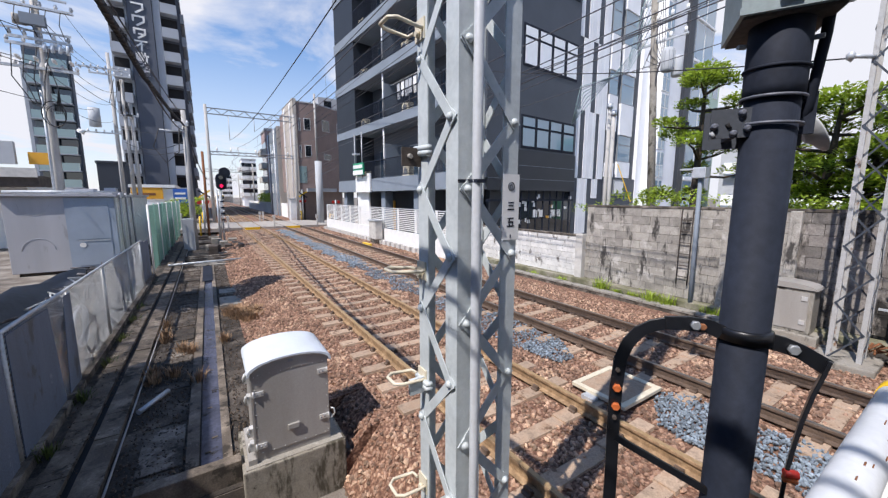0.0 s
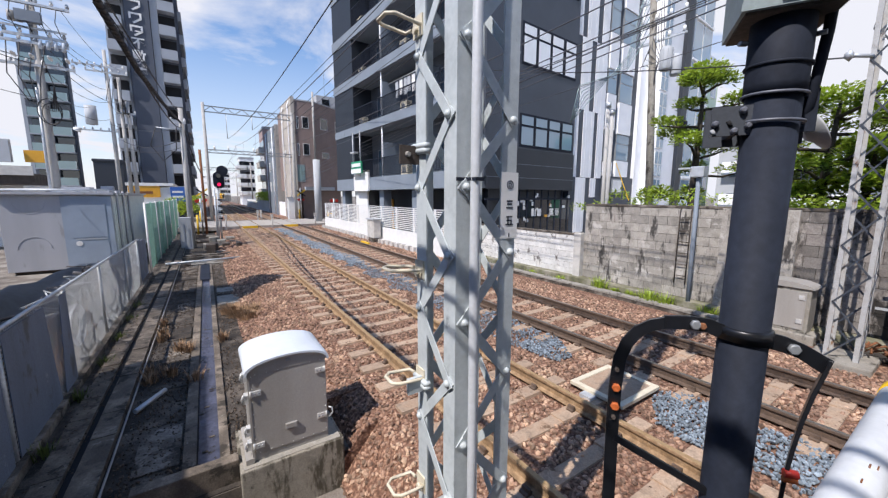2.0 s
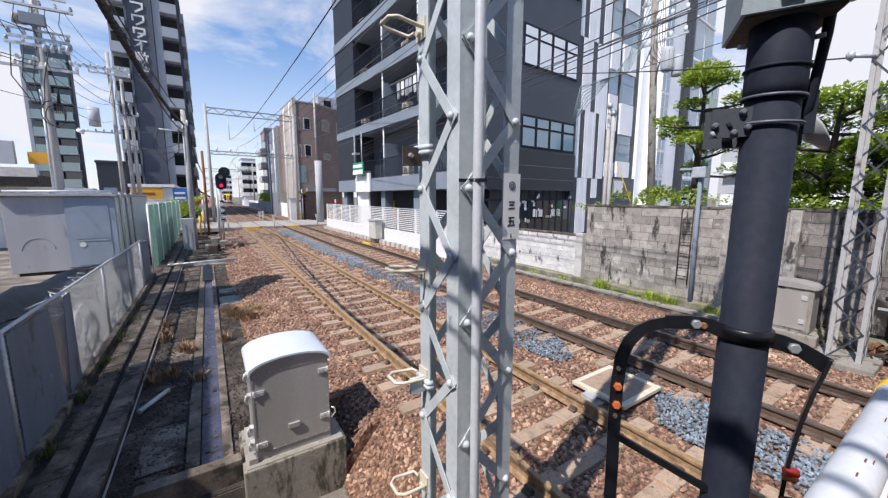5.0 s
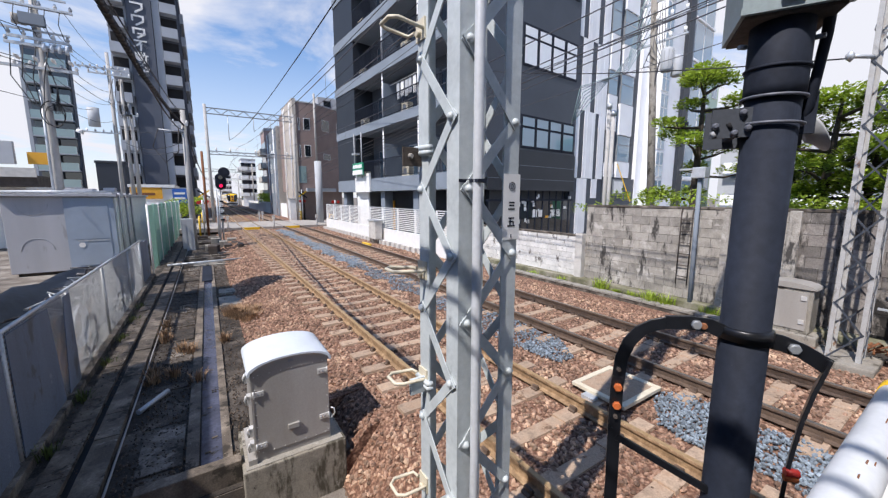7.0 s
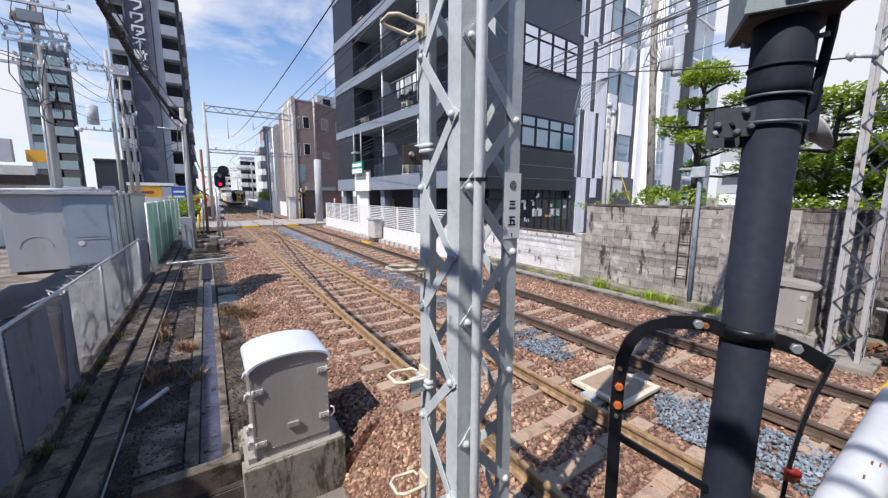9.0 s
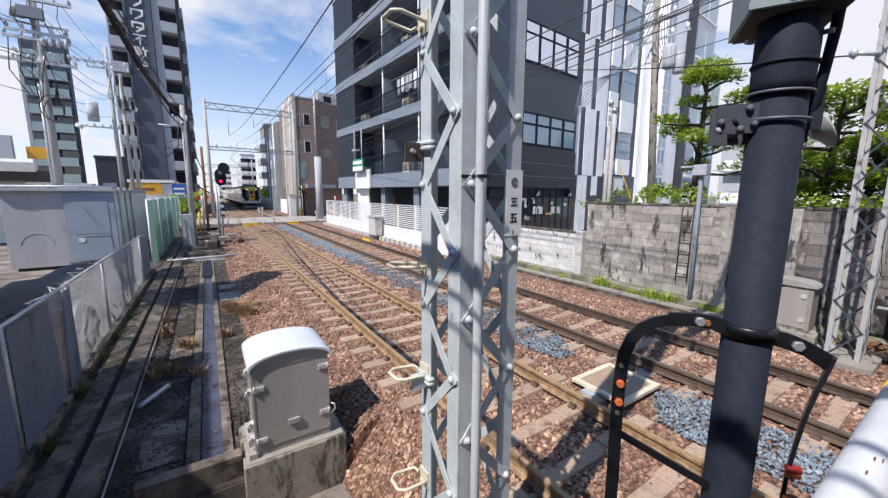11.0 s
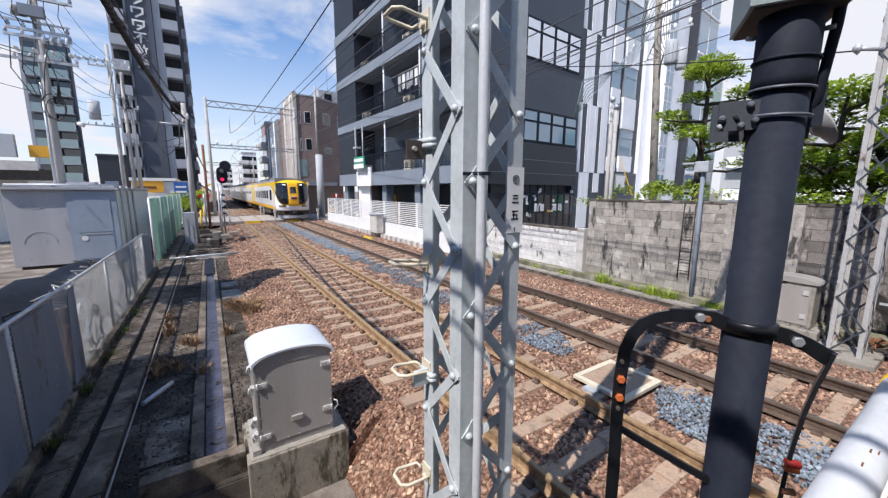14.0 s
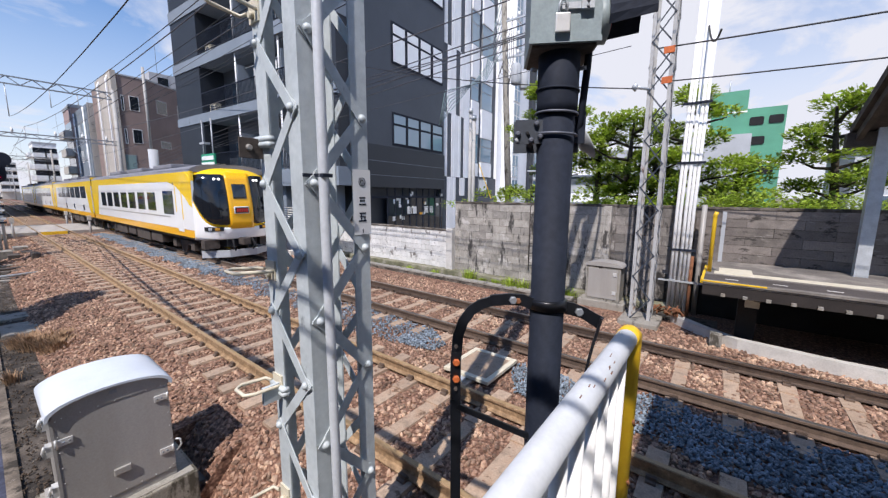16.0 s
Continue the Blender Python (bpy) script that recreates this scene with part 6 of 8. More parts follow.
for x, word in ((6.1, "\u85ac"), (6.6, "\u5c40")):
    cu = bpy.data.curves.new("sign_character", "FONT")
    cu.body, cu.size, cu.extrude, cu.offset = word, 0.46, 0.004, 0.006
    cu.materials.append(M["white"])
    ch = new("sign_character", cu)
    ch.parent = bb
    ch.matrix_local = pose(x, -0.27, 1.47, 90, 0, 0)
    ch["label"] = "white sign character on the shop window"
# striped stair tower: alternating white and slate fins
part("stair_core", B(7.9, 11.55, -0.2, 6, LOW, 24), M["darkface"], bb, local=True)
for x0, x1, z0, z1 in ((7.95, 8.65, 11.8, 24), (9.12, 10.21, 11.8, 24), (10.73, 11.5, 11.8, 24), (8.68, 9.68, 7.75, 11.8), (10.2, 11.5, 7.75, 11.8), (8.1, 8.67, 3.74, 7.75), (9.16, 10.34, 3.74, 7.75), (10.74, 11.5, 3.74, 7.75), (8.65, 9.74, 0.3, 3.72), (10.26, 10.93, 2.5, 3.72)):
    n = max(2, round((x1 - x0) / 0.27))
    w = (x1 - x0) / n
    for i in range(n):
        part("fin", B(x0 + i * w, x0 + (i + 1) * w - 0.016, -0.225 - 0.006 * (i % 2), -0.2, z0, z1), M["whitewall"], bb, "white vertical cladding fin", local=True)

# white and grey office beside it
ob_ = house("white_office_building", (10.5, 14.1, 0), 4, "white office block with grey window bands")
part("core", B(11.56, 16.6, -0.1, 10, LOW, 30), M["darkface"], ob_, local=True)
part("end_pier", B(15.72, 16.6, -0.34, -0.1, LOW, 30), M["whitewall"], ob_, "white end pier", local=True)
# two bays of glass and white panels, stepped against each other
for x0, x1, steps in ((11.68, 12.72, (3.9, 4.85, 6.9, 9.15, 10.65, 12.8, 15.0, 16.9, 19.0, 21.0, 23.1, 25.0)), (13.2, 14.88, (3.9, 5.0, 6.75, 8.8, 10.7, 12.5, 14.6, 16.5, 18.6, 20.6, 22.6, 24.6))):
    for k, (z0, z1) in enumerate(zip(steps, steps[1:])):
        if k % 2 == 0:
            part("panel", B(x0, x1, -0.28, -0.1, z0 + 0.02, z1 - 0.02), M["whitewall"], ob_, "white cladding panel", local=True)
            continue
        wn_ = part("window", B(x0, x1, -0.22, -0.1, z0, z1), M["alu"], ob_, local=True)
        zm = z1 - (z1 - z0) * 0.36
        part("pane", B(x0 + 0.06, x1 - 0.06, -0.232, -0.22, z0 + 0.06, zm - 0.04), M["glasssky"], wn_, local=True)
        part("pane", B(x0 + 0.06, x1 - 0.06, -0.232, -0.22, zm + 0.04, z1 - 0.06), M["glasssky"], wn_, local=True)
part("shop_wall", B(11.6, 15.7, -0.3, -0.1, LOW, 3.85), M["darkface"], ob_, local=True)
part("notice_board", B(12.75, 14.1, -0.36, -0.3, 2.75, 3.75), M["alu"], ob_, local=True)
part("notice_sheet", B(12.85, 14.0, -0.37, -0.36, 2.85, 3.65), M["white"], ob_, local=True)
wb = house("white_tower_block", (10.5, 14.1, 0), 4, "tall white block with glass bands and a dark downpipe")
part("core", B(16.65, 25.6, -1.2, 8, LOW, 40), M["whitewall"], wb, local=True)
for z in range(2, 38, 2):
    for x0 in (16.72, 17.3):
        wn_ = part("window", B(x0, x0 + 0.55, -1.27, -1.2, z, z + 1.85), M["white"], wb, local=True)
        part("pane", B(x0 + 0.05, x0 + 0.50, -1.28, -1.27, z + 0.06, z + 0.85), M["glasssky"], wn_, local=True)
        part("pane", B(x0 + 0.05, x0 + 0.50, -1.28, -1.27, z + 0.93, z + 1.79), M["glasssky"], wn_, local=True)
part("downpipe", B(20.0, 20.9, -1.45, -1.2, LOW, 40), M["navyface"], wb, "dark vertical strip", local=True)
part("thin_pipe", S([(21.3, -1.3, LOW), (21.3, -1.3, 39)], 0.07, 8), M["alu"], wb, local=True)
for z in range(1, 39, 3):
    part("ledge", B(21.6, 25.4, -1.36, -1.2, z, z + 0.14), M["whitewall"], wb, local=True)
    for x0 in (21.65, 23.55):
        wn_ = part("window", B(x0, x0 + 1.8, -1.25, -1.2, z + 0.2, z + 2.95), M["white"], wb, local=True)
        part("pane", B(x0 + 0.06, x0 + 1.74, -1.26, -1.25, z + 0.26, z + 2.89), M["glasssky"], wn_, local=True)
pg = house("pale_green_building", (10.5, 14.1, 0), 4, "pale green rendered block behind the garden trees")
part("core", B(26.0, 33.5, 0.5, 8, LOW, 15.6), M["palegreen"], pg, local=True)
part("white_side", B(25.6, 26.0, 0.5, 8, LOW, 16.2), M["whitewall"], pg, local=True)
part("parapet", B(26.0, 33.6, 0.4, 0.5, 15.2, 15.75), M["whitewall"], pg, local=True)
for z in (3.2, 6.2, 9.2, 12.2):
    for x0 in (27.0, 29.4, 31.6):
        wn_ = part("window", B(x0, x0 + 1.3, 0.43, 0.5, z, z + 1.4), M["white"], pg, local=True)
        part("pane", B(x0 + 0.08, x0 + 1.22, 0.42, 0.43, z + 0.08, z + 1.32), M["glasssky"], wn_, local=True)

# brown tiled building beyond the crossing: a wedge with its blunt corner to the street, buff concrete side to the tracks
br_ = house("brown_tiled_building", (9.1, 45.8, 0), 0, "brown tiled building with small windows and a buff concrete side")
TOPB = 13.4
bm = bmesh.new()
prism(bm, [(0.02, 0.0), (2.42, 0.0), (7.0, 2.9), (7.0, 9.5), (0.02, 9.5)], "z", 3.2, TOPB)
part("core", bm, M["brown"], br_, "brown tile cladding", local=True)
bm = bmesh.new()
prism(bm, [(0.9, 0.6), (2.5, 0.9), (6.4, 3.4), (6.4, 9.0), (0.9, 9.0)], "z", LOW, 3.2)
part("ground_storey", bm, M["brown"], br_, "recessed brown ground storey", local=True)
bm = bmesh.new()
prism(bm, [(-0.03, -0.04), (2.44, -0.04), (7.06, 2.86), (7.06, 3.1), (2.38, 0.16), (-0.03, 0.16)], "z", TOPB, TOPB + 0.14)
part("parapet_cap", bm, M["greywall"], br_, "pale metal parapet cap", local=True)
part("concrete_side", B(-0.14, 0.02, 0.0, 6.5, LOW, TOPB + 0.35), M["buff"], br_, "buff stained concrete side wall", local=True)
part("corner_strip", B(-0.14, 0.24, -0.12, 0.0, LOW, TOPB + 0.35), M["buff"], br_, local=True)
for y in (0.9, 4.6):
    part("drain_pipe", S([(-0.3, y, LOW), (-0.3, y, TOPB - 0.4), (-0.16, y, TOPB)], 0.07, 8), M["whitewall"], br_, "white drain pipe", local=True)
windows(br_, "y", 0.0, (1.42,), (10.35, 7.3), 0.75, 1.35, M["white"], M["glassdark"])
windows(br_, "y", 0.0, (0.55,), (10.25, 7.2), 0.22, 1.4, M["white"], M["glassdark"])
windows(br_, "y", 0.0, (0.7,), (4.2,), 0.9, 2.0, M["alu"], M["teal"])
part("corner_pipe", S([(2.4, -0.12, LOW), (2.4, -0.12, TOPB - 0.2)], 0.06, 8), M["conclight"], br_, local=True)
for f, z, h in ((0.30, 10.5, 1.35), (0.32, 7.1, 0.75), (0.78, 10.5, 1.35)):
    # windows of the slanting street front
    cxb, cyb = 2.42 + 4.58 * f, 2.9 * f
    m_ = Matrix.Translation((cxb, cyb, z)) @ Matrix.Rotation(math.atan2(2.9, 4.58), 4, "Z")
    wn_ = part("window", B(-0.62, 0.62, -0.05, 0.0, 0, h, m=m_), M["conclight"], br_, local=True)
    part("pane", B(-0.52, 0.52, -0.06, -0.05, 0.1, h - 0.1, m=m_), M["glassdark"], wn_, local=True)
part("stair_unit", B(3.6, 6.2, 3.0, 6.0, TOPB, TOPB + 1.7), M["greywall"], br_, local=True)
part("stair_window", B(4.3, 5.2, 2.94, 3.0, TOPB + 0.5, TOPB + 1.3), M["glassdark"], br_, local=True)
part("canopy", B(1.0, 4.4, -0.7, 0.1, 3.2, 3.6), M["greywall"], br_, local=True)
bg_ = house("slim_grey_building", (8.9, 58, 0), 0, "slim grey building with white pipes beyond the crossing")
part("core", B(0, 8, 0, 9, LOW, 12.4), M["greyband"], bg_, local=True)
part("front_panel", B(0.1, 1.4, -0.12, 0.0, LOW, 12.6), M["buff"], bg_, local=True)
for y in (0.8, 7.0):
    part("drain_pipe", S([(-0.15, y, LOW), (-0.15, y, 12.2)], 0.07, 8), M["whitewall"], bg_, local=True)
windows(bg_, "x", 0.0, (2.2, 5.2), (3.2, 6.2, 9.2), 1.2, 1.4, M["white"], M["glassdark"])


def apartment(name, x0, x1, y0, y1, top, wall, rail_mat, label, storey=3.0, face="x"):
    """A far slab of flats: wall, continuous balconies with gaps and windows on each storey."""
    h = house(name, (x0, y0, 0), 0, label)
    part("wall", B(0, x1 - x0, 0, y1 - y0, LOW, top), wall, h, local=True)
    part("roof", B(-0.1, x1 - x0 + 0.1, -0.1, y1 - y0 + 0.1, top, top + 0.5), M["greywall"], h, local=True)
    z = 3.0
    while z + 2.4 < top:
        if face == "x":
            b = part("balcony", B(-0.9, 0, 0.3, y1 - y0 - 0.3, z - 0.15, z + 1.0), rail_mat, h, local=True)
            part("recess", B(-0.03, 0, 0.6, y1 - y0 - 0.6, z + 1.0, z + 2.5), M["glassdark"], h, local=True)
        w = x1 - x0
        n = max(2, int(w / 3.2))
        for i in range(n):
            c = (i + 0.5) * w / n
            part("balcony", B(c - 1.15, c + 1.15, -0.9, 0, z - 0.15, z + 1.0), rail_mat, h, local=True)
            part("window", B(c - 1.1, c + 1.1, -0.05, 0, z + 1.0, z + 2.3), M["glassdark"], h, local=True)
        z += storey
    return h


apartment("pink_flats", 11.0, 18, 84, 91, 16.0, M["pink"], M["conclight"], "pink tiled flats with pale balconies beyond the crossing", storey=2.8)
apartment("white_flats", 10.4, 14.5, 138, 146, 14.6, M["whitewall"], M["white"], "white flats far along the line", storey=2.8)
apartment("beige_flats", 7.2, 12, 230, 244, 14, M["beige"], M["white"], "pale flats at the far end of the line", storey=2.8)


# dark tower with a vertical sign
tw = house("dark_tower", (-7.87, 55, 0), 0, "tall slate-coloured tower block with a vertical white-marked sign")
tw.scale = (0.833, 0.833, 0.833)
part("core", B(1.2, 7.3, 0, 16, LOW, 36), M["towerdark"], tw, local=True)
part("sign_shaft", B(2.85, 5.0, -0.9, 0, LOW, 46), M["towerdark"], tw, local=True)
part("lift_shaft", B(0.6, 4.5, 0, 8, 36, 46), M["towerdark"], tw, local=True)
part("grey_wing", B(1.1, 2.75, -0.4, 0, LOW, 40), M["towergrey"], tw, local=True)
part("corner_fin", B(5.05, 5.7, -0.7, 0, LOW, 34), M["towergrey"], tw, local=True)
part("side_wing", B(7.3, 7.5, 0.4, 16, LOW, 27.5), M["towerdark"], tw, local=True)
for k in range(13):
    z = 2.6 + k * 2.55
    for x0, x1, y0, y1 in ((1.2, 2.6, -1.4, -0.4), (5.75, 7.25, -1.1, 0.0), (7.5, 7.85, 1, 6.5), (7.5, 7.85, 8.0, 15)):
        if z > 25 and x0 > 7:
            continue
        part("balcony", B(x0, x1, y0, y1, z, z + 1.05), M["towergrey"], tw, "pale grey balcony front", local=True)
    # recesses are flat near-black panels: the shade between balconies painted on the wall
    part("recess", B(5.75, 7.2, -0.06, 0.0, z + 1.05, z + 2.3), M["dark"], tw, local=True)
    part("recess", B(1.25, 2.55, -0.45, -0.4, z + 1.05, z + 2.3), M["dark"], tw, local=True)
    part("window", B(5.0, 5.06, -0.6, -0.1, z + 0.8, z + 2.0), M["glassdark"], tw, local=True)
    if z < 25:
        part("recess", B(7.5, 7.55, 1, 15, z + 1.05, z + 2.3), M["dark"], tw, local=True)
# upper marks of the sign as plain strokes, the lower three as the words on it
for k in range(3):
    z = 15.9 + (k + 3) * 1.30
    gl = part("sign_mark", B(3.2, 4.3, -0.98, -0.9, z + 0.92, z + 1.1), M["white"], tw, "white sign stroke", local=True)
    part("stroke", B(4.12, 4.3, -0.98, -0.9, z + 0.5, z + 0.92), M["white"], gl, local=True)
    bm = bmesh.new()
    bar(bm, (4.24, -0.94, z + 0.55), (3.55, -0.94, z + 0.05), 0.18, 0.08, (0, 1, 0))
    part("stroke", bm, M["white"], gl, local=True)
    if k < 2:
        part("stroke", B(3.2, 3.38, -0.98, -0.9, z + 0.45, z + 0.92), M["white"], gl, local=True)
    if k < 1:
        part("stroke", B(3.6, 4.1, -0.98, -0.9, z + 0.45, z + 0.58), M["white"], gl, local=True)
for k, word in enumerate("\u7523\u52d5\u4e0d"):
    cu = bpy.data.curves.new("sign_character", "FONT")
    cu.body, cu.size, cu.extrude, cu.offset = word, 1.25, 0.04, 0.02
    cu.materials.append(M["white"])
    ch = new("sign_character", cu)
    ch.parent = tw
    ch.matrix_local = pose(3.15, -0.94, 16.05 + k * 1.30, 90, 0, 0)
    ch["label"] = "white sign character"
part("antenna", S([(6.5, 0.5, 36), (6.5, 0.5, 41)], 0.06, 6), M["galv"], tw, local=True)
tw.location, tw.scale = (-9.7, 62.2, -0.33), (1.13, 1.13, 1.13)

# added block hidden behind the tower; its height keeps the distant train in shade
bk_ = apartment("shade_slab_block", -8.5, -3.3, 82, 118, 18, M["towerdark"], M["towergrey"], "long grey slab block hidden behind the dark tower, added to shade the train", face="y")

# pale tower with green-glass balconies
t2 = house("pale_tower", (-23.0, 88, 0), 0, "tower block with green-tinted glass balconies")
part("core", B(0, 5.4, 0, 1.6, LOW, 26.6), M["towerdark"], t2, local=True)
part("side", B(-0.5, 0, 0.2, 1.6, LOW, 24), M["towergrey"], t2, local=True)
for k in range(8):
    z = 4.2 + k * 2.75
    part("balcony", B(0.4, 5.2, -1.3, 0, z, z + 1.25), M["teal"], t2, "pale green glass balcony", local=True)
    part("slab", B(0.2, 5.3, -1.35, 0, z - 0.2, z), M["towergrey"], t2, local=True)
    part("recess", B(0.4, 5.2, -0.05, 0, z + 1.25, z + 2.5), M["glassdark"], t2, local=True)
    part("divider", B(2.7, 2.9, -1.2, 0, z, z + 2.5), M["towergrey"], t2, local=True)
# low buildings and signs on the left
sh_ = house("station_shop", (-6.4, 48, 0), 0, "low shop with an amber sign band and white fascia")
part("core", B(0, 3.6, 0, 8, LOW, 3.4), M["white"], sh_, local=True)
part("sign_band", B(0.05, 2.6, -0.15, 0, 2.35, 3.5), M["amber"], sh_, "amber sign band", local=True)
part("fascia", B(-0.1, 3.7, -0.2, 8, 3.5, 3.8), M["white"], sh_, local=True)
part("sign_bar", B(0.4, 2.0, -0.17, -0.15, 2.7, 2.95), M["rust"], sh_, local=True)
part("awning", B(0.1, 2.4, -0.6, 0, 1.5, 1.65), M["white"], sh_, local=True)
bs = thing("blue_sign", (-2.4, 47, LOW), "blue and white sign on a post by the crossing", "sign")
part("post", S([(-2.4, 47, LOW), (-2.4, 47, 2.0)], 0.05, 8), M["galv"], bs)
fcb = part("sign_face", B(-2.9, -1.7, 46.9, 46.95, 1.9, 3.4), M["blue"], bs)
part("lettering_bar", B(-2.75, -1.85, 46.88, 46.9, 2.8, 3.0), M["white"], fcb)
part("lettering_bar", B(-2.75, -1.85, 46.88, 46.9, 2.3, 2.5), M["white"], fcb)
st = house("station_canopy", (-13, 30, 0), 0, "low station building with a long flat canopy")
part("wall", B(-8, 4.0, 2.0, 12, LOW, 3.2), M["white"], st, local=True)
part("canopy", B(-9, 5.2, -0.5, 2.2, 3.1, 3.7), M["under"], st, "dark canopy edge", local=True)
part("canopy_light", B(-9, 5.2, -0.6, -0.5, 3.6, 4.1), M["conclight"], st, local=True)
part("sign_board", B(1.5, 4.4, -0.4, -0.1, 4.3, 5.5), M["greywall"], st, "grey sign board", local=True)
part("amber_board", B(4.8, 5.85, 0.0, 0.2, 4.35, 5.0), M["amber"], st, "amber sign board", local=True)
bm = bmesh.new()
prism(bm, [(-9, 4.0), (2.2, 4.0), (-3, 5.6)], "y", 6, 12)
part("gable", bm, M["whitewall"], st, local=True)
tk = thing("roof_tank", (-8.3, 52, 0), "dark green box-shaped roof structure", "building")
bm = B(-9.4, -7.1, 52, 55, LOW, 6.0)
part("wall", bm, M["navyface"], tk)
bm = B(-9.5, -7.0, 51.9, 55.1, 6.0, 6.3)
soft(bm, 0.1)
part("cap", bm, M["navyface"], tk)
# green building behind the trees on the right
gb = house("green_building", (45, -4.5, 0), 0, "green rendered building with rounded window openings")
part("wall", B(0, 10, 0.95, 3.7, LOW, 10.6), M["greenwall"], gb, local=True)
part("tower", B(-0.15, 8, 3.7, 6.4, LOW, 12.3), M["greenwall"], gb, local=True)
part("band", B(-0.1, 0, 0.95, 3.7, 5.6, 5.9), M["whitewall"], gb, local=True)
part("joint", B(-0.16, -0.15, 3.7, 6.4, 10.3, 10.45), M["whitewall"], gb, local=True)
part("grey_wing", B(-1.5, 6, 3.2, 9.5, LOW, 8.2), M["greywall"], gb, "plain grey rendered wing", local=True)
part("aerial", S([(1, 5.2, 12.3), (1, 5.2, 13.6)], 0.05, 6), M["galv"], gb, local=True)
for y, z in ((1.6, 9.5), (2.95, 9.45), (2.75, 7.7), (1.9, 5.0)):
    bm = bmesh.new()
    prism(bm, [(y + sy * 0.36 + 0.15 * math.cos(a), z + sz * 0.22 + 0.15 * math.sin(a)) for sy, sz, q in ((1, 1, 0), (-1, 1, 1), (-1, -1, 2), (1, -1, 3)) for a in [(q + i / 3) * math.pi / 2 for i in range(4)]], "x", -0.06, 0.0)
    part("window", bm, M["dark"], gb, local=True)
gw = house("white_house", (38, 5.0, 0), 0, "pale grey rendered house with balconies behind the trees")
part("wall", B(0, 9, 0, 9, LOW, 6.8), M["greywall"], gw, local=True)
for z in (2.9, 5.6):
    part("balcony_rail", B(-0.6, -0.5, 0.5, 8.5, z - 1.0, z - 0.1), M["whitewall"], gw, local=True)
    part("balcony_slab", B(-0.6, 0, 0.5, 8.5, z - 1.15, z - 1.0), M["greyband"], gw, local=True)
windows(gw, "x", 0.0, (2, 5, 7.5), (1.6, 4.2), 1.3, 1.3, M["alu"], M["glassblue"])
gw2 = house("grey_house", (36, -16, 0), 0, "grey two-storey house behind the far platform")
part("wall", B(0, 9, 0, 9.5, LOW, 5.6), M["greywall"], gw2, local=True)
windows(gw2, "x", 0.0, (2, 5, 8), (1.6, 3.9), 1.3, 1.1, M["white"], M["glassblue"])
part("roof", B(-0.3, 9.3, -0.3, 9.8, 5.6, 5.9), M["under"], gw2, local=True)

# ---- wires ----
def span(bm, a, b, sag, r, n=14):
    a, b = Vector(a), Vector(b)
    sweep(bm, [a.lerp(b, i / n) - Vector((0, 0, 4 * sag * (i / n) * (1 - i / n))) for i in range(n + 1)], r, 6, cap=False)


def wire(a, b, sag, r, label, name="cable", material="wire"):
    bm = bmesh.new()
    span(bm, a, b, sag, r)
    return solo(name, bm, M[material], label, "cable")


# overhead line over each track: messenger, contact wire, droppers
for cx in (3.07, 6.31):
    ol = thing("overhead_line", (cx, 0, 5), "overhead contact line with messenger wire and droppers", "overhead line")
    ys = [-30, 43.6, 95, 140, 200, 280]
    for k, (y0, y1) in enumerate(zip(ys, ys[1:])):
        bm = bmesh.new()
        sag = 1.65 if k == 0 else 0.9
        span(bm, (cx, y0, 7.6), (cx, y1, 7.6), sag, 0.012, 24)
        part("messenger_wire", bm, M["wiregrey"], ol)
        part("contact_wire", S([(cx + 0.12, y0, 5.3), (cx - 0.12, y1, 5.3)], 0.009, 6), M["wiregrey"], ol)
        for i in range(1, 9):
            f = i / 9
            part("dropper", S([(cx, y0 + (y1 - y0) * f, 7.6 - 4 * sag * f * (1 - f)), (cx, y0 + (y1 - y0) * f, 5.3)], 0.004, 5), M["wiregrey"], ol)
wire((2.4, -14, 6.9), (2.4, 43.6, 8.25), 1.15, 0.014, "feeder wire slung along the near track")
wire((4.7, -14, 8.4), (4.7, 43.6, 9.3), 0.75, 0.013, "feeder wire slung between the tracks")
wire((6.1, -6, 8.9), (6.3, 60, 9.6), 0.5, 0.013, "feeder wire slung along the far track")
wire((8.2, -6, 9.0), (9.2, 58, 10.2), 0.6, 0.016, "feeder wire slung beside the apartments")
wire((8.5, -6, 9.8), (9.2, 58, 10.0), 0.3, 0.013, "feeder wire slung beside the apartments")
wire((8.6, -6, 9.4), (9.2, 58, 9.6), 0.2, 0.011, "feeder wire slung beside the apartments")
wire((8.7, -6, 10.6), (9.2, 58, 10.35), 0.2, 0.011, "feeder wire slung beside the apartments")
for a, b, s, r in (((9.9, 60, 4.4), (9.9, 3.0, 7.25), -0.25, 0.022), ((9.9, 60, 4.2), (9.95, 3.0, 7.05), -0.2, 0.018), ((9.9, 60, 3.6), (9.85, 3.0, 6.9), -0.3, 0.016), ((9.9, 60, 3.4), (9.9, 3.0, 6.75), -0.12, 0.02), ((9.9, 32, 5.3), (9.9, 2.0, 6.0), 0.0, 0.012), ((9.95, 40, 4.7), (9.9, 3.0, 7.0), -0.1, 0.014)):
    wire(a, b, s, r * 0.75, "telephone cable along the street side", material="wiregrey")
for a, b, s, r in (((8.5, 1.2, 5.35), (8.4, -8, 5.1), 0.1, 0.014), ((8.5, 1.1, 4.72), (8.4, -8, 4.5), 0.12, 0.012), ((8.4, 1.3, 4.6), (8.9, 14, 8.2), 0.3, 0.012), ((9.4, 0.5, 5.9), (8.5, 0.25, 5.45), 0.25, 0.018)):
    wire(a, b, s, r, "wire strung from the pale lattice mast")
# thick cables on the left
bundle = bmesh.new()
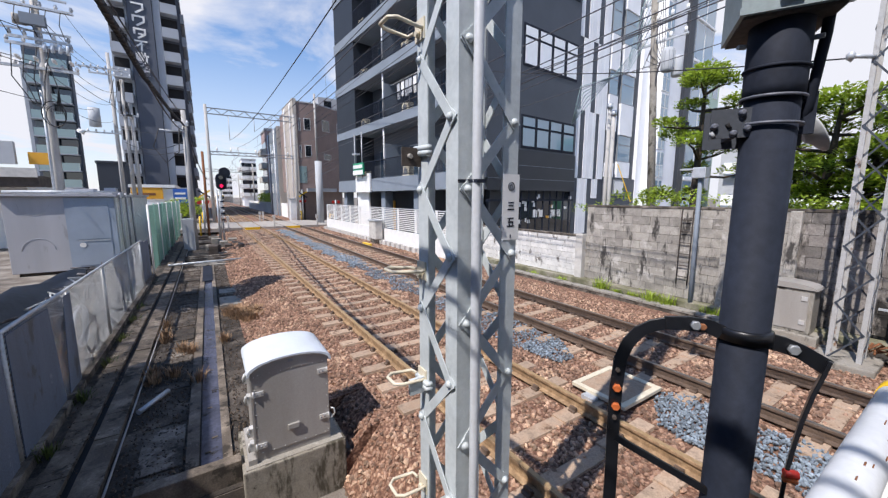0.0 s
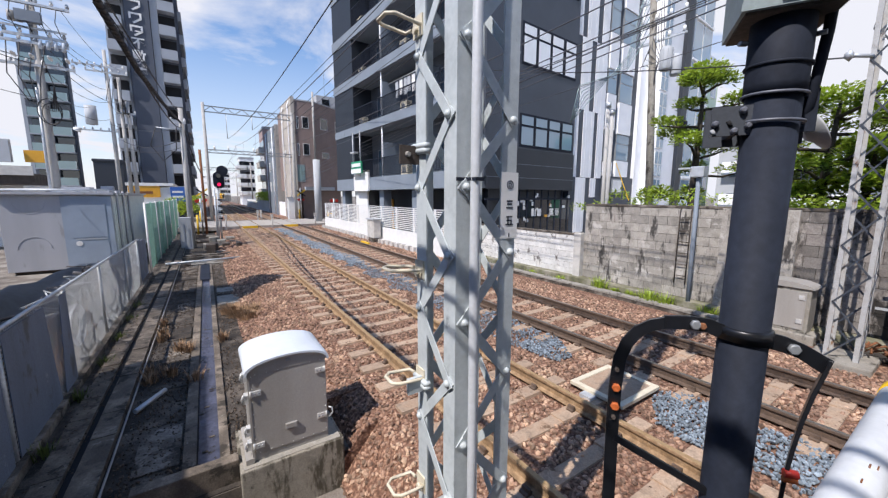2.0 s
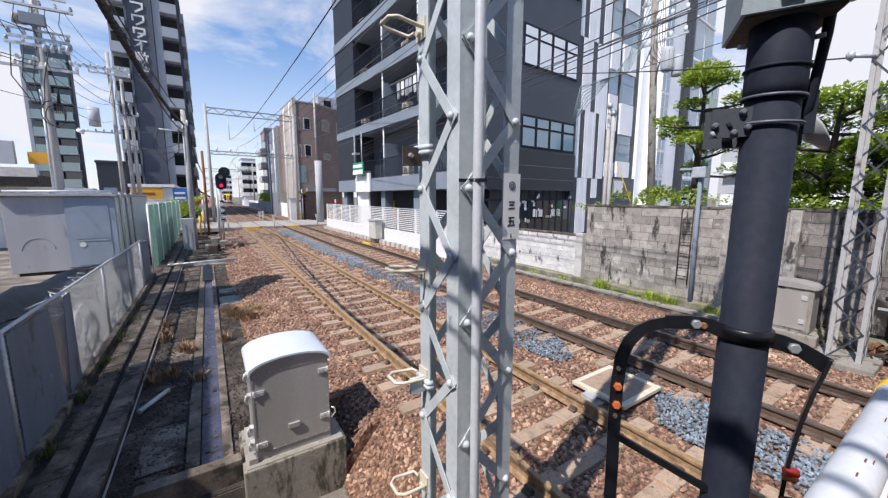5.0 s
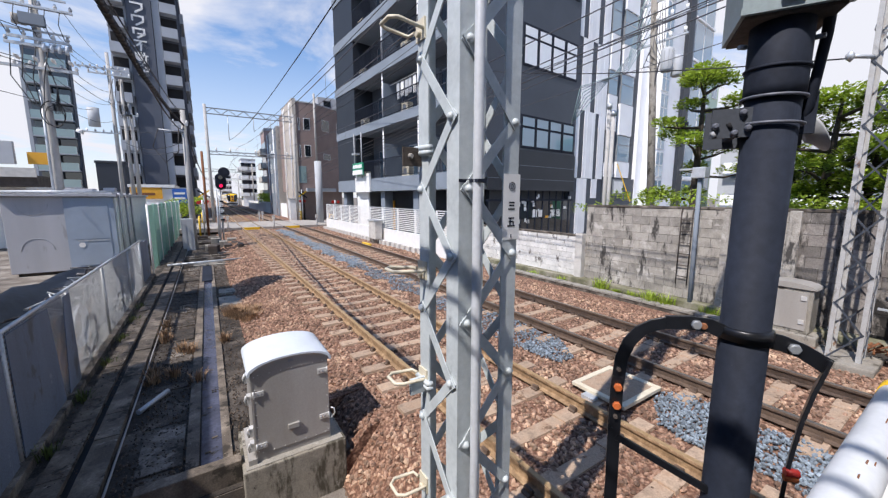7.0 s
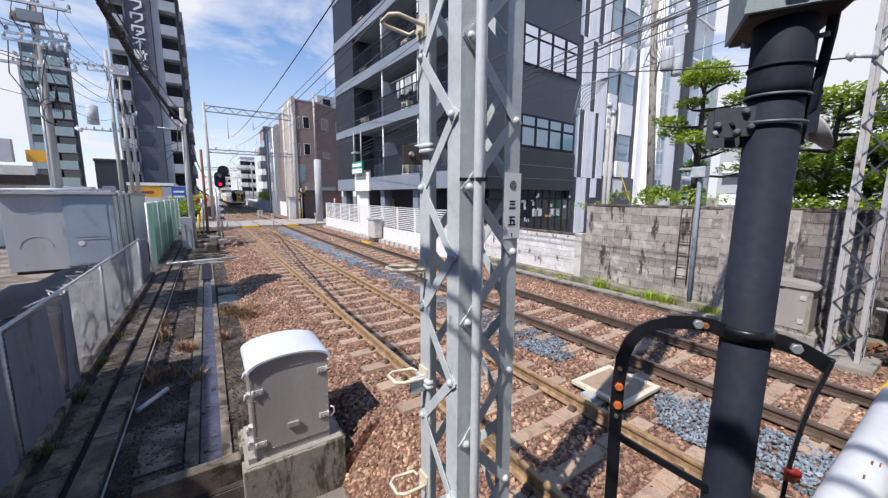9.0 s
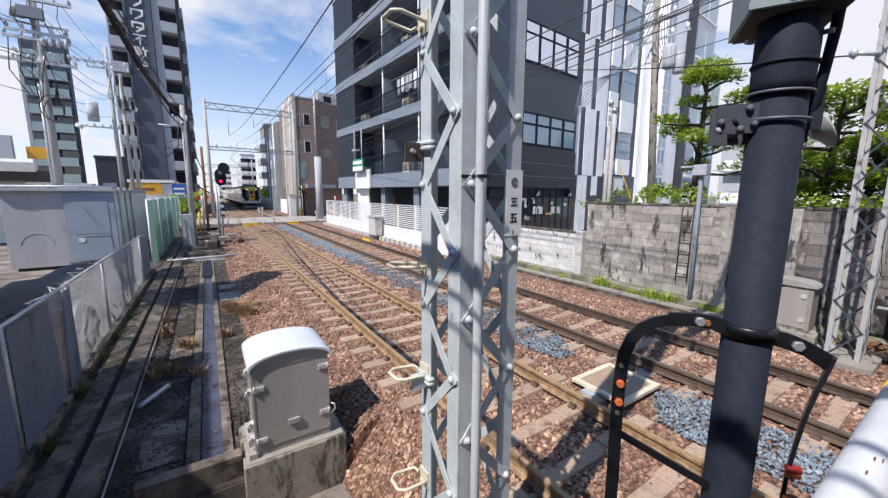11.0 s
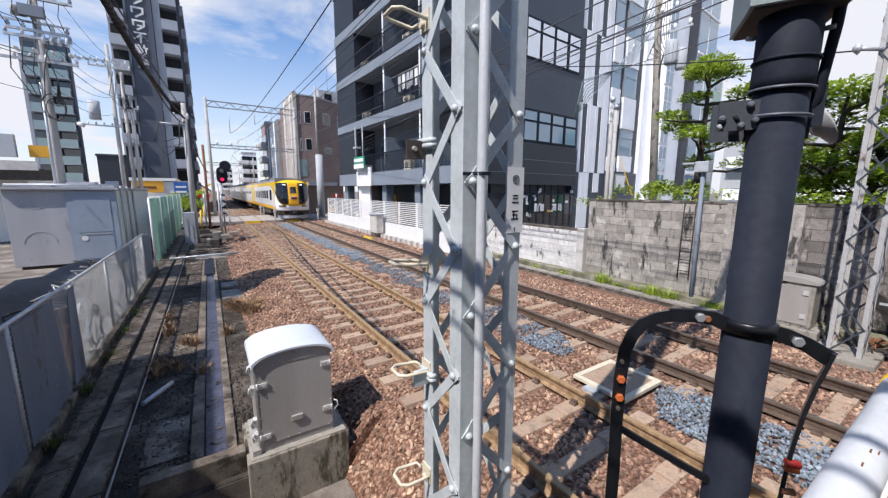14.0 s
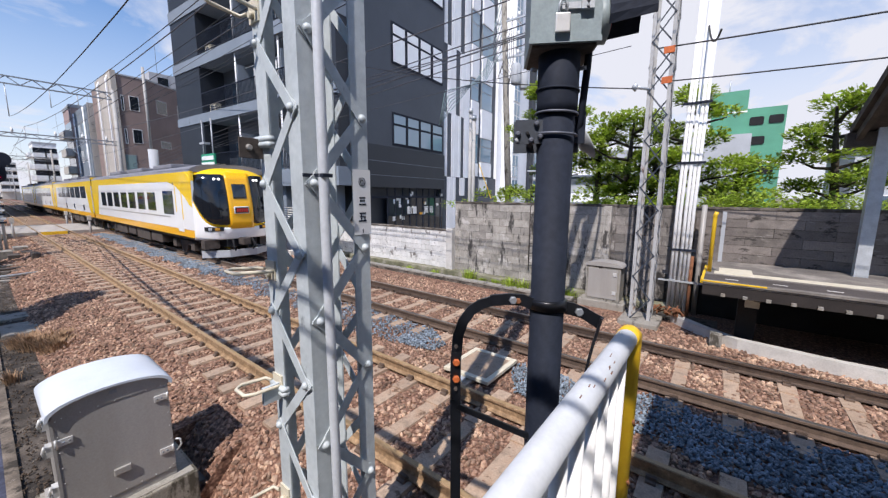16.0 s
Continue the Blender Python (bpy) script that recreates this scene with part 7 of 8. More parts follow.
run = [(-0.73, -4, 5.1), (-0.74, 1, 4.58), (-0.75, 5.1, 4.46), (-0.75, 8, 4.56), (-0.75, 14.3, 5.17), (-0.75, 20, 5.85), (-0.76, 25.5, 6.5)]
sweep(bundle, run, 0.034, 8)
for k in range(110):
    # the wrapping of the bundle
    f = k / 109 * (len(run) - 1.001)
    i = int(f)
    c = Vector(run[i]).lerp(Vector(run[i + 1]), f - i)
    sweep(bundle, [c + Vector((0.036 * math.cos(a), 0.03 * a, 0.036 * math.sin(a))) for a in (0, 1.05, 2.1, 3.14, 4.2, 5.2, 6.28)], 0.009, 5)
solo("wrapped_cable", bundle, M["wire"], "thick black wrapped cable bundle slung along the line", "cable")
wire((-0.78, -1, 4.78), (-0.76, 25.5, 6.3), 0.75, 0.02, "black cable slung along the line")
wire((-0.95, -1, 4.6), (-0.78, 25.5, 6.9), 0.2, 0.012, "black cable slung along the line")
wire((-1.15, -1, 4.7), (-0.8, 25.5, 7.1), 0.2, 0.010, "black cable slung along the line")
wire((-0.70, 25.5, 6.4), (0.1, 33, 3.9), 0.5, 0.03, "black cable dropping to the gantry")
for z0, z1, r in ((8.26, 7.9, 0.016), (7.0, 6.4, 0.012)):
    wire((-9.5, 20, z0 + 0.6), (-5.2, 22, z1), 0.2, r, "black cable slung to the utility pole")
for z in (12.6, 12.2, 9.9, 8.6):
    wire((-5.2, 22, z * 0.78), (-5.8, 40, z), 0.5, 0.012, "power cable between utility poles")
wire((-5.9, 40, 8.2), (-0.8, 25.5, 6.2), 0.3, 0.014, "drop cable between poles")
wire((-0.75, 26, 6.5), (-1.2, 52, 7.5), 0.4, 0.014, "cable slung along the green fence")

# ---- utility poles ----
def utility_pole(x, y, z1, label, arms, lean=0.0):
    p = thing("utility_pole", (x, y, LOW), label, "utility pole")
    part("pole", S([(x, y, LOW), (x + lean, y, z1)], [0.165, 0.115], 16), M["pole"], p)
    for z, w0, w1 in arms:
        a = part("cross_arm", B(x - w0, x + w1, y - 0.24, y - 0.14, z - 0.05, z + 0.05), M["galv"], p)
        n = int((w0 + w1) / 0.42)
        for i in range(n + 1):
            xi = x - w0 + 0.05 + i * (w0 + w1 - 0.1) / n
            part("insulator", S([(xi, y - 0.19, z + 0.05), (xi, y - 0.19, z + 0.12), (xi, y - 0.19, z + 0.24)], [0.03, 0.07, 0.035], 8), M["white"] if i % 2 else M["greywall"], a)
    return p


ua = utility_pole(-5.2, 22, 10.6, "concrete utility pole with crossarms, insulators and cable loops", ((9.95, 0.75, 1.15), (8.75, 0.8, 0.95), (8.5, 0.9, 1.0), (7.65, 1.2, 1.1)))
for dx in (-0.5, -0.3):
    part("switch_can", S([(-5.2 + dx, 21.75, 9.2), (-5.2 + dx, 21.75, 9.55)], 0.11, 12), M["boxgrey"], ua)
for i in range(4):
    part("cutout", S([(-5.0 + 0.22 * i, 21.7, 8.3), (-5.0 + 0.22 * i, 21.7, 8.62)], 0.06, 10), M["lid"], ua)
    part("cable_loop", S([(-5.9 + 0.35 * i, 21.6, 8.4), (-6.0 + 0.3 * i, 21.6, 7.2), (-5.5 + 0.1 * i, 21.6, 6.2), (-4.9 + 0.06 * i, 21.6, 5.9), (-4.75, 21.6, 6.9), (-5.0, 21.7, 8.0)], 0.018, 6), M["wire"], ua)
for i in range(5):
    part("jumper", S([(-6.1 + 0.42 * i, 21.75, 9.9), (-6.15 + 0.42 * i, 21.6, 9.35), (-5.95 + 0.4 * i, 21.7, 8.8)], 0.014, 5), M["wire"], ua)
    part("strain_insulator", S([(-6.2 + 0.5 * i, 21.6, 7.85), (-6.2 + 0.5 * i, 21.35, 7.88), (-6.2 + 0.5 * i, 21.1, 7.9)], [0.03, 0.075, 0.03], 8), M["white"], ua)
part("cable_ring", S([(-5.0 + 0.36 * math.cos(a), 21.7, 5.9 + 0.5 * math.sin(a)) for a in [k * math.pi / 9 for k in range(19)]], 0.02, 6), M["wire"], ua)
part("cable_ring", S([(-4.95 + 0.28 * math.cos(a), 21.68, 5.8 + 0.42 * math.sin(a)) for a in [k * math.pi / 9 for k in range(19)]], 0.016, 6), M["wire"], ua)
part("switch_box", B(-5.55, -4.85, 21.5, 21.75, 9.2, 9.6), M["greyband"], ua, "grey pole switch box")
for dz in (9.0, 9.9, 10.3):
    part("cross_arm", B(-6.3, -4.2, 21.72, 21.8, dz, dz + 0.07), M["galv"], ua)
part("riser_pipe", S([(-5.35, 21.78, 2), (-5.3, 21.78, 6.8)], 0.05, 8), M["galv"], ua)
ub = utility_pole(-5.75, 40, 13.8, "concrete utility pole with a hanging transformer", ((12.5, 1.9, 1.1), (12.1, 1.2, 1.3), (7.6, 2.2, 0.3)))
part("transformer", S([(-6.9, 39.6, 8.0), (-6.9, 39.6, 9.4)], 0.36, 16), M["greywall"], ub, "grey transformer can")
part("street_lamp", S([(-8.0, 39.6, 7.6), (-7.6, 39.6, 7.5)], [0.1, 0.2], 10), M["white"], ub)
for x, z in ((-5.15, 12.0), (-4.75, 10.2)):
    utility_pole(x, 40.5, z, "slender concrete pole beside the transformer pole", ((9.2, 0.3, 0.5),))
uc = utility_pole(-0.76, 25.5, 7.3, "grey concrete pole carrying cables by the signal", ((6.5, 0.5, 0.2),))
part("bracket_arm", S([(-0.76, 25.4, 6.1), (-1.9, 25.3, 6.15)], 0.03, 6), M["galv"], uc)
part("cable_slack", S([(-1.9, 25.3, 6.2), (-2.2, 25.3, 5.2), (-1.7, 25.3, 4.4), (-1.1, 25.3, 5.0), (-1.0, 25.3, 6.3)], 0.025, 6), M["wire"], uc)
part("base_box", B(-1.3, -0.75, 25.0, 25.6, LOW, 1.3), M["greywall"], uc, "grey equipment box")
# pole with transformer by the white block, and slim poles
ud = thing("utility_pole", (16, 8.3, LOW), "concrete utility pole with a transformer beside white buildings", "utility pole")
part("pole", S([(16.1, 8.2, LOW), (16.0, 8.9, 12.5)], [0.17, 0.12], 14), M["conc"], ud)
part("transformer", S([(16.0, 8.1, 7.6), (16.0, 8.1, 7.66), (16.0, 8.1, 8.42), (16.0, 8.1, 8.5)], [0.2, 0.23, 0.23, 0.15], 14), M["greywall"], ud, "grey ribbed transformer can")
part("transformer", S([(16.3, 7.85, 7.4), (16.3, 7.85, 7.46), (16.3, 7.85, 8.12), (16.3, 7.85, 8.2)], [0.18, 0.2, 0.2, 0.13], 14), M["greywall"], ud, "grey ribbed transformer can")
for i in range(10):
    a = i * math.pi / 5
    part("cooling_rib", B(16.0 + 0.24 * math.cos(a) - 0.012, 16.0 + 0.24 * math.cos(a) + 0.012, 8.1 + 0.24 * math.sin(a) - 0.012, 8.1 + 0.24 * math.sin(a) + 0.012, 7.7, 8.35), M["greywall"], ud)
for i in range(9):
    part("jumper", S([(16.0, 8.4 + 0.05 * i, 10.6 - 0.25 * i), (15.85, 8.2 + 0.11 * i, 9.4 - 0.2 * i), (15.95, 8.25 + 0.03 * i, 8.5 - 0.1 * i), (16.0, 8.6, 7.2 - 0.2 * i)], 0.013, 5), M["wire"] if i % 2 else M["wiregrey"], ud)
for z in (8.8, 9.6, 10.4):
    part("cross_arm", B(15.96, 16.04, 7.4, 9.3, z, z + 0.08), M["galv"], ud)
    for i in range(4):
        part("insulator", S([(16.0, 7.5 + i * 0.55, z + 0.08), (16.0, 7.5 + i * 0.55, z + 0.28)], 0.06, 8), M["white"], ud)
part("lamp", B(15.9, 16.5, 7.3, 7.6, 5.4, 5.55), M["black"], ud)
for i in range(7):
    part("blue_cable", S([(16.0 + 0.03 * i, 9.0 - 0.05 * i, 11.5 - 0.3 * i), (15.6, 9.5, 8.5 - 0.1 * i), (14.0 - 0.1 * i, 10.2, 6.5 + 0.1 * i), (13.2, 10.4, 5.6)], 0.016, 5), M["greyband"] if i % 2 else M["teal"], ud)
for x, y, z in ((11.0, 7.07, 5.1), (11.2, 7.35, 5.4)):
    sl = thing("slim_pole", (x, y, LOW), "slim weathered steel pole behind the block wall", "pole")
    part("tube", S([(x, y, LOW), (x, y, z)], 0.06, 10), M["pole"], sl)
    part("cap", S([(x, y, z), (x, y, z + 0.15)], 0.08, 10), M["galv"], sl)
wire((11.1, 6.9, 3.6), (11.3, 6.5, 2.4), 0.0, 0.014, "yellow guy-wire sleeve behind the wall", "guy_wire", "yellow")

for a, b, s_, r in (((-9.5, 18, 10.2), (-5.2, 21.8, 9.0), 0.3, 0.014), ((-9.5, 18, 9.0), (-5.3, 21.8, 7.7), 0.3, 0.014), ((-5.0, 21.8, 8.6), (-5.4, 40, 10.9), 0.6, 0.012), ((-4.6, 21.8, 7.7), (-4.9, 40, 10.0), 0.5, 0.014), ((-5.9, 21.8, 7.7), (-6.9, 40, 9.4), 0.6, 0.014), ((-4.3, 21.8, 9.9), (-4.9, 40, 12.5), 0.5, 0.010), ((-5.3, 40, 7.0), (-0.85, 25.5, 5.6), 0.5, 0.02), ((-4.8, 40, 6.3), (-0.85, 25.5, 5.2), 0.3, 0.014)):
    wire(a, b, s_, r, "power cable strung between utility poles")
for i in range(4):
    part("strain_insulator", S([(-7.3 + i * 0.45, 39.5, 12.3), (-7.3 + i * 0.45, 39.1, 12.3)], [0.05, 0.10], 8), M["alu"], ub)
    part("cable_slack", S([(-5.5 + 0.2 * i, 39.7, 11.8), (-5.9 + 0.3 * i, 39.6, 10.0 - 0.4 * i), (-5.2 + 0.2 * i, 39.6, 8.8), (-4.9, 39.7, 10.2)], 0.022, 5), M["wire"], ub)

# ---- gantries ----
def gantry(y, x0, x1, zb, top, label):
    g = thing("gantry", ((x0 + x1) / 2, y, LOW), label, "gantry")
    for x in (x0, x1):
        part("column", S([(x, y, LOW), (x, y, top)], [0.16, 0.13], 14), M["pole"], g)
    for z in (zb, zb - 0.55):
        part("chord", B(x0, x1, y - 0.05, y + 0.05, z - 0.045, z + 0.045), M["alu"], g)
    n = 12
    for i in range(n):
        bm = bmesh.new()
        xa, xb = x0 + (x1 - x0) * i / n, x0 + (x1 - x0) * (i + 1) / n
        bar(bm, (xa, y, zb if i % 2 else zb - 0.55), (xb, y, zb - 0.55 if i % 2 else zb), 0.06, 0.06, (0, 1, 0))
        part("brace", bm, M["alu"], g)
    for x in (3.07, 6.31):
        part("hanger", S([(x, y, min(zb - 0.5, 7.6)), (x, y, 6.7), (x - 0.7, y, 6.1), (x, y, 5.3)], 0.03, 6), M["galv"], g)
    return g


g1 = gantry(43.6, 0.5, 8.6, 11.2, 11.5, "tall steel lattice-beam gantry on round columns spanning the tracks")
for z in (6.75, 7.05):
    part("lower_chord", B(0.5, 8.6, 43.55, 43.65, z - 0.04, z + 0.04), M["alu"], g1)
for i in range(14):
    bm = bmesh.new()
    bar(bm, (0.5 + i * 0.5786, 43.6, 6.75 + 0.3 * (i % 2)), (1.0786 + i * 0.5786, 43.6, 7.05 - 0.3 * (i % 2)), 0.04, 0.04, (0, 1, 0))
    part("lower_brace", bm, M["alu"], g1)
for x, z in ((2.4, 8.25), (4.7, 9.3), (6.3, 9.5)):
    part("feeder_hanger", S([(x, 43.6, 10.65), (x, 43.6, z)], 0.035, 6), M["galv"], g1)
for x in (1.2, 2.4, 4.7, 6.3, 7.8):
    part("insulator", S([(x, 43.6, 7.1), (x, 43.6, 7.2), (x, 43.6, 7.45)], [0.04, 0.10, 0.05], 8), M["white"], g1)
for y in (95, 140, 200):
    gantry(y, -0.2, 9.3, 8.6, 10.0, "distant lattice-beam gantry over the tracks")
sn = thing("line_pole", (-0.05, 34.0, LOW), "slender dark pole beside the gantry", "pole")
part("tube", S([(-0.05, 34, LOW), (-0.05, 34, 6.0)], 0.09, 10), M["rust"], sn)

# ---- colour-light signal ----
sg = thing("railway_signal", (0.65, 28, LOW), "black two-lamp colour-light signal showing red on a steel post", "signal")
for x in (0.55, 0.78):
    part("post", S([(x, 28, LOW), (x, 28, 3.0)], 0.06, 10), M["galv"], sg)
bm = bmesh.new()
sweep(bm, [(1.08, 28, 4.12), (1.08, 27.94, 4.12)], 0.33, 24)
part("upper_disc", bm, M["black"], sg, "round black backplate")
bm = bmesh.new()
prism(bm, [(0.85 + 0.31 * math.cos(a), 3.30 + 0.31 * math.sin(a)) for a in [math.pi + i * math.pi / 10 for i in range(11)]] + [(0.85 + 0.31 * math.cos(a), 3.75 + 0.31 * math.sin(a)) for a in [i * math.pi / 10 for i in range(11)]], "y", 27.86, 27.93)
bp_ = part("backplate", bm, M["black"], sg, "oblong black backplate")
for z in (3.25, 3.8):
    hd_ = part("lamp_hood", S([(0.85, 27.86, z), (0.85, 27.6, z - 0.02)], 0.16, 16, cap=False), M["black"], bp_)
part("red_lamp", S([(0.85, 27.85, 3.25), (0.85, 27.70, 3.25)], 0.10, 16), M["redlamp"], bp_, "glowing red lamp")
part("dark_lamp", S([(0.85, 27.85, 3.8), (0.85, 27.84, 3.8)], 0.13, 16), M["glassdark"], bp_)
for i in range(7):
    part("marker_plate", B(0.70, 0.92, 27.9, 27.93, 1.0 + i * 0.2, 1.1 + i * 0.2), M["white"] if i % 2 else M["black"], sg)
part("ladder", S([(0.62, 27.9, LOW), (0.7, 27.9, 3.0)], 0.03, 6), M["galv"], sg)

# ---- level crossing ----
lc = thing("level_crossing", (4.7, 38.8, -0.05), "dusty level crossing deck with panels between the rails", "level crossing", kind="structure")
edges = [-2.6] + [v for p in RAILS for r in p for v in (r - 0.06, r + 0.06)] + [9.6]
for a, b in zip(edges[::2], edges[1::2]):
    for y0, y1 in ((34.8, 38.9), (38.93, 43.0)):
        part("deck_panel", B(a, b, y0, y1, -0.3, -0.012), M["deck"], lc)
for a in (2.45, 5.69):
    part("yellow_edge", B(a, a + 1.2, 34.6, 34.8, -0.25, -0.008), M["yellow"], lc, "yellow deck edge")
bm = B(9.6, 40, 34.9, 42.0, LOW - 0.2, -0.03)
solo("road", bm, M["deck"], "street leading away from the crossing", kind="structure")
bm = B(-30, -2.6, 34.9, 42.0, LOW - 0.2, -0.03)
solo("road", bm, M["deck"], "street leading up to the crossing", kind="structure")


def barrier(x, y, label, cross=True):
    b = thing("crossing_barrier", (x, y, LOW), label, "level crossing barrier")
    for dy in (0, 1.4):
        part("post", S([(x, y + dy, LOW), (x, y + dy, 1.0)], 0.06, 8), M["yellow"], b)
    for z in (0.2, 0.55, 0.9):
        part("rail", S([(x, y, z), (x, y + 1.4, z)], 0.045, 8), M["yellow"] if z != 0.55 else M["black"], b)
    part("arm_post", S([(x + 0.3, y + 0.4, LOW), (x + 0.3, y + 0.4, 3.4 if cross else 2.3)], 0.06, 8), M["galv"], b)
    for s in (1, -1) if cross else ():
        bm = bmesh.new()
        bar(bm, (x + 0.3 - 0.5 * s, y + 0.3, 2.5), (x + 0.3 + 0.5 * s, y + 0.3, 3.2), 0.14, 0.03, (0, 1, 0))
        part("warning_cross", bm, M["yellow"] if s > 0 else M["black"], b)
    for dx in (-0.25, 0.25):
        part("red_light", S([(x + 0.3 + dx, y + 0.3, 2.1), (x + 0.3 + dx, y + 0.22, 2.1)], 0.14, 12), M["red"], b)
    return b


barrier(9.9, 34.2, "yellow and black crossing barrier", False)
barrier(8.9, 43.6, "yellow and black crossing barrier with warning cross")
barrier(-0.6, 34.0, "yellow and black crossing barrier", False)
barrier(-0.5, 43.6, "yellow and black crossing barrier with warning cross")
for x, y in ((1.3, 34.2), (4.7, 34.0), (4.6, 43.3), (5.0, 44.0), (8.3, 34.1)):
    bo = thing("crossing_post", (x, y, LOW), "short sensor post at the crossing", "post")
    part("tube", S([(x, y, LOW), (x, y, 0.75)], 0.06, 8), M["pole"], bo)
    part("head", B(x - 0.1, x + 0.1, y - 0.1, y + 0.1, 0.7, 1.0), M["conclight"], bo)
bigp = thing("round_column", (9.6, 38, LOW), "thick pale round steel column by the crossing", "column")
part("tube", S([(9.6, 37.9, LOW), (9.6, 37.9, 6.1)], 0.34, 24), M["greywall"], bigp)
part("upper_pole", S([(9.5, 37.9, 6.1), (9.5, 37.9, 12.5)], 0.1, 10), M["pole"], bigp)
rbx = thing("white_cabinet", (8.4, 44.5, LOW), "white crossing equipment cabinet", "cabinet")
bm = B(7.9, 9.1, 44.3, 45.2, LOW, 2.3)
soft(bm, 0.03)
part("body", bm, M["white"], rbx)
part("roof", B(7.8, 9.2, 44.2, 45.3, 2.3, 2.4), M["greywall"], rbx)
hz_ = thing("far_fence", (9.2, 70, LOW), "white panel fence along the far line", "fence")
for i in range(20):
    part("panel", B(9.1, 9.2, 47 + i * 3, 49.9 + i * 3, LOW, 1.7), M["whitewall"], hz_)
# clutter beside the signal
for i in range(14):
    x, y, a = R2.uniform(-1.0, 0.9), R2.uniform(18.8, 32.5), R2.uniform(-0.5, 0.5)
    l, w, h = R2.uniform(0.7, 1.9), R2.uniform(0.14, 0.3), R2.uniform(0.06, 0.16)
    bm = B(0, l, -w / 2, w / 2, 0, h, m=Matrix.Translation((x, y, LOW + 0.02)) @ Matrix.Rotation(a, 4, "Z"))
    soft(bm, 0.01)
    solo("old_sleeper", bm, M["under"] if i % 3 else M["conc"], "old dark sleeper lying on the ground by the signal", "sleeper", group="old sleepers")
for i in range(9):
    x, y = R2.uniform(-0.3, 1.5), R2.uniform(21.5, 27.5)
    w, l, h = R2.uniform(0.2, 0.6), R2.uniform(0.3, 1.0), R2.uniform(0.12, 0.4)
    bm = B(x, x + w, y, y + l, LOW, LOW + 0.15 + h)
    soft(bm, 0.02)
    solo("equipment_block", bm, M["conc"] if i % 2 else M["under"], "weathered equipment block by the signal post", "block", group="equipment blocks")

# ---- trees and hedges ----
def pads(rr, centres, n, size):
    """Leaves as small bent blades gathered on flattened clumps."""
    bm = bmesh.new()
    for cx, cy, cz, r in centres:
        for _ in range(int(n * r * r * 4)):
            a, u = rr.uniform(0, 6.283), rr.uniform(-0.35, 1)
            q = r * rr.uniform(0.55, 1.08) * math.sqrt(max(0, 1 - u * u * 0.7))
            p = Vector((cx + q * math.cos(a), cy + q * math.sin(a), cz + u * r * 0.5 + rr.uniform(-0.05, 0.05)))
            d = Vector((math.cos(a) + rr.uniform(-0.7, 0.7), math.sin(a) + rr.uniform(-0.7, 0.7), rr.uniform(-0.3, 0.9))).normalized()
            s = d.cross(Vector((rr.uniform(-0.4, 0.4), rr.uniform(-0.4, 0.4), 1))).normalized() * size * rr.uniform(0.25, 0.42)
            l = d * size * rr.uniform(0.8, 1.6)
            bm.faces.new([bm.verts.new(v) for v in (p, p + l * 0.5 + s, p + l, p + l * 0.5 - s)])
    return bm


def tree(x, y, h, spread, seed, label, lean=0.0):
    rr = random.Random(seed)
    t = thing("garden_tree", (x, y, LOW), label, "tree")
    base = Vector((x, y, LOW))
    top = Vector((x + lean, y + lean * 0.5, h * 0.92))
    mid = base.lerp(top, 0.5) + Vector((rr.uniform(-0.25, 0.25), rr.uniform(-0.25, 0.25), 0))
    part("trunk", S([base, base.lerp(mid, 0.6), mid, mid.lerp(top, 0.6), top], [0.16, 0.13, 0.11, 0.07, 0.03], 10), M["bark"], t)
    centres = [(top.x, top.y, top.z, spread * 0.4)]
    k = 0
    for f in (0.42, 0.52, 0.6, 0.68, 0.76, 0.84, 0.92):
        for j in range(2):
            a = k * 2.4 + rr.uniform(-0.5, 0.5)
            k += 1
            o = mid.lerp(top, max(0, f - 0.45) / 0.55) if f > 0.45 else base.lerp(mid, 0.9)
            L = spread * (1.15 - f * 0.55) * rr.uniform(0.6, 1.1)
            e = o + Vector((math.cos(a) * L, math.sin(a) * L, 0.12 + rr.uniform(-0.1, 0.25)))
            m = o.lerp(e, 0.55) + Vector((0, 0, rr.uniform(-0.12, 0.1)))
            part("limb", S([o, m, e], [0.05, 0.035, 0.015], 6), M["bark"], t)
            centres.append((e.x, e.y, e.z + 0.08, rr.uniform(0.26, 0.46)))
            centres.append((m.x + rr.uniform(-0.2, 0.2), m.y + rr.uniform(-0.2, 0.2), m.z + 0.15, rr.uniform(0.2, 0.32)))
    tagged(part("crown", pads(rr, centres, 460, 0.10), M["leaf"], t, "bright green leaf pads"), kind="stuff")
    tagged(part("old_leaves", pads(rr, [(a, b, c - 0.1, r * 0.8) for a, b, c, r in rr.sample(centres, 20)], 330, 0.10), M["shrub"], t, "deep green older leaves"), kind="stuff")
    return t


tree(12.6, 5.2, 6.6, 1.6, 11, "clipped garden tree with layered green leaf pads", 0.2)
tree(12.9, 3.3, 5.3, 1.1, 12, "clipped garden tree with layered green leaf pads")
tree(13.2, 1.0, 5.8, 1.35, 13, "clipped garden tree with layered green leaf pads", -0.2)
tree(12.6, 2.3, 5.2, 1.5, 17, "clipped garden tree with layered green leaf pads", 0.1)
tree(12.9, 1.7, 3.9, 1.5, 18, "low clipped garden tree behind the wall")
tree(13.4, -0.3, 3.7, 1.1, 14, "low clipped garden tree behind the wall")
tree(13.4, -2.1, 5.2, 1.2, 15, "clipped garden tree with layered green leaf pads", 0.1)
tree(13.6, -4.2, 5.4, 1.3, 16, "clipped garden tree beside the platform wall")
rr = random.Random(40)
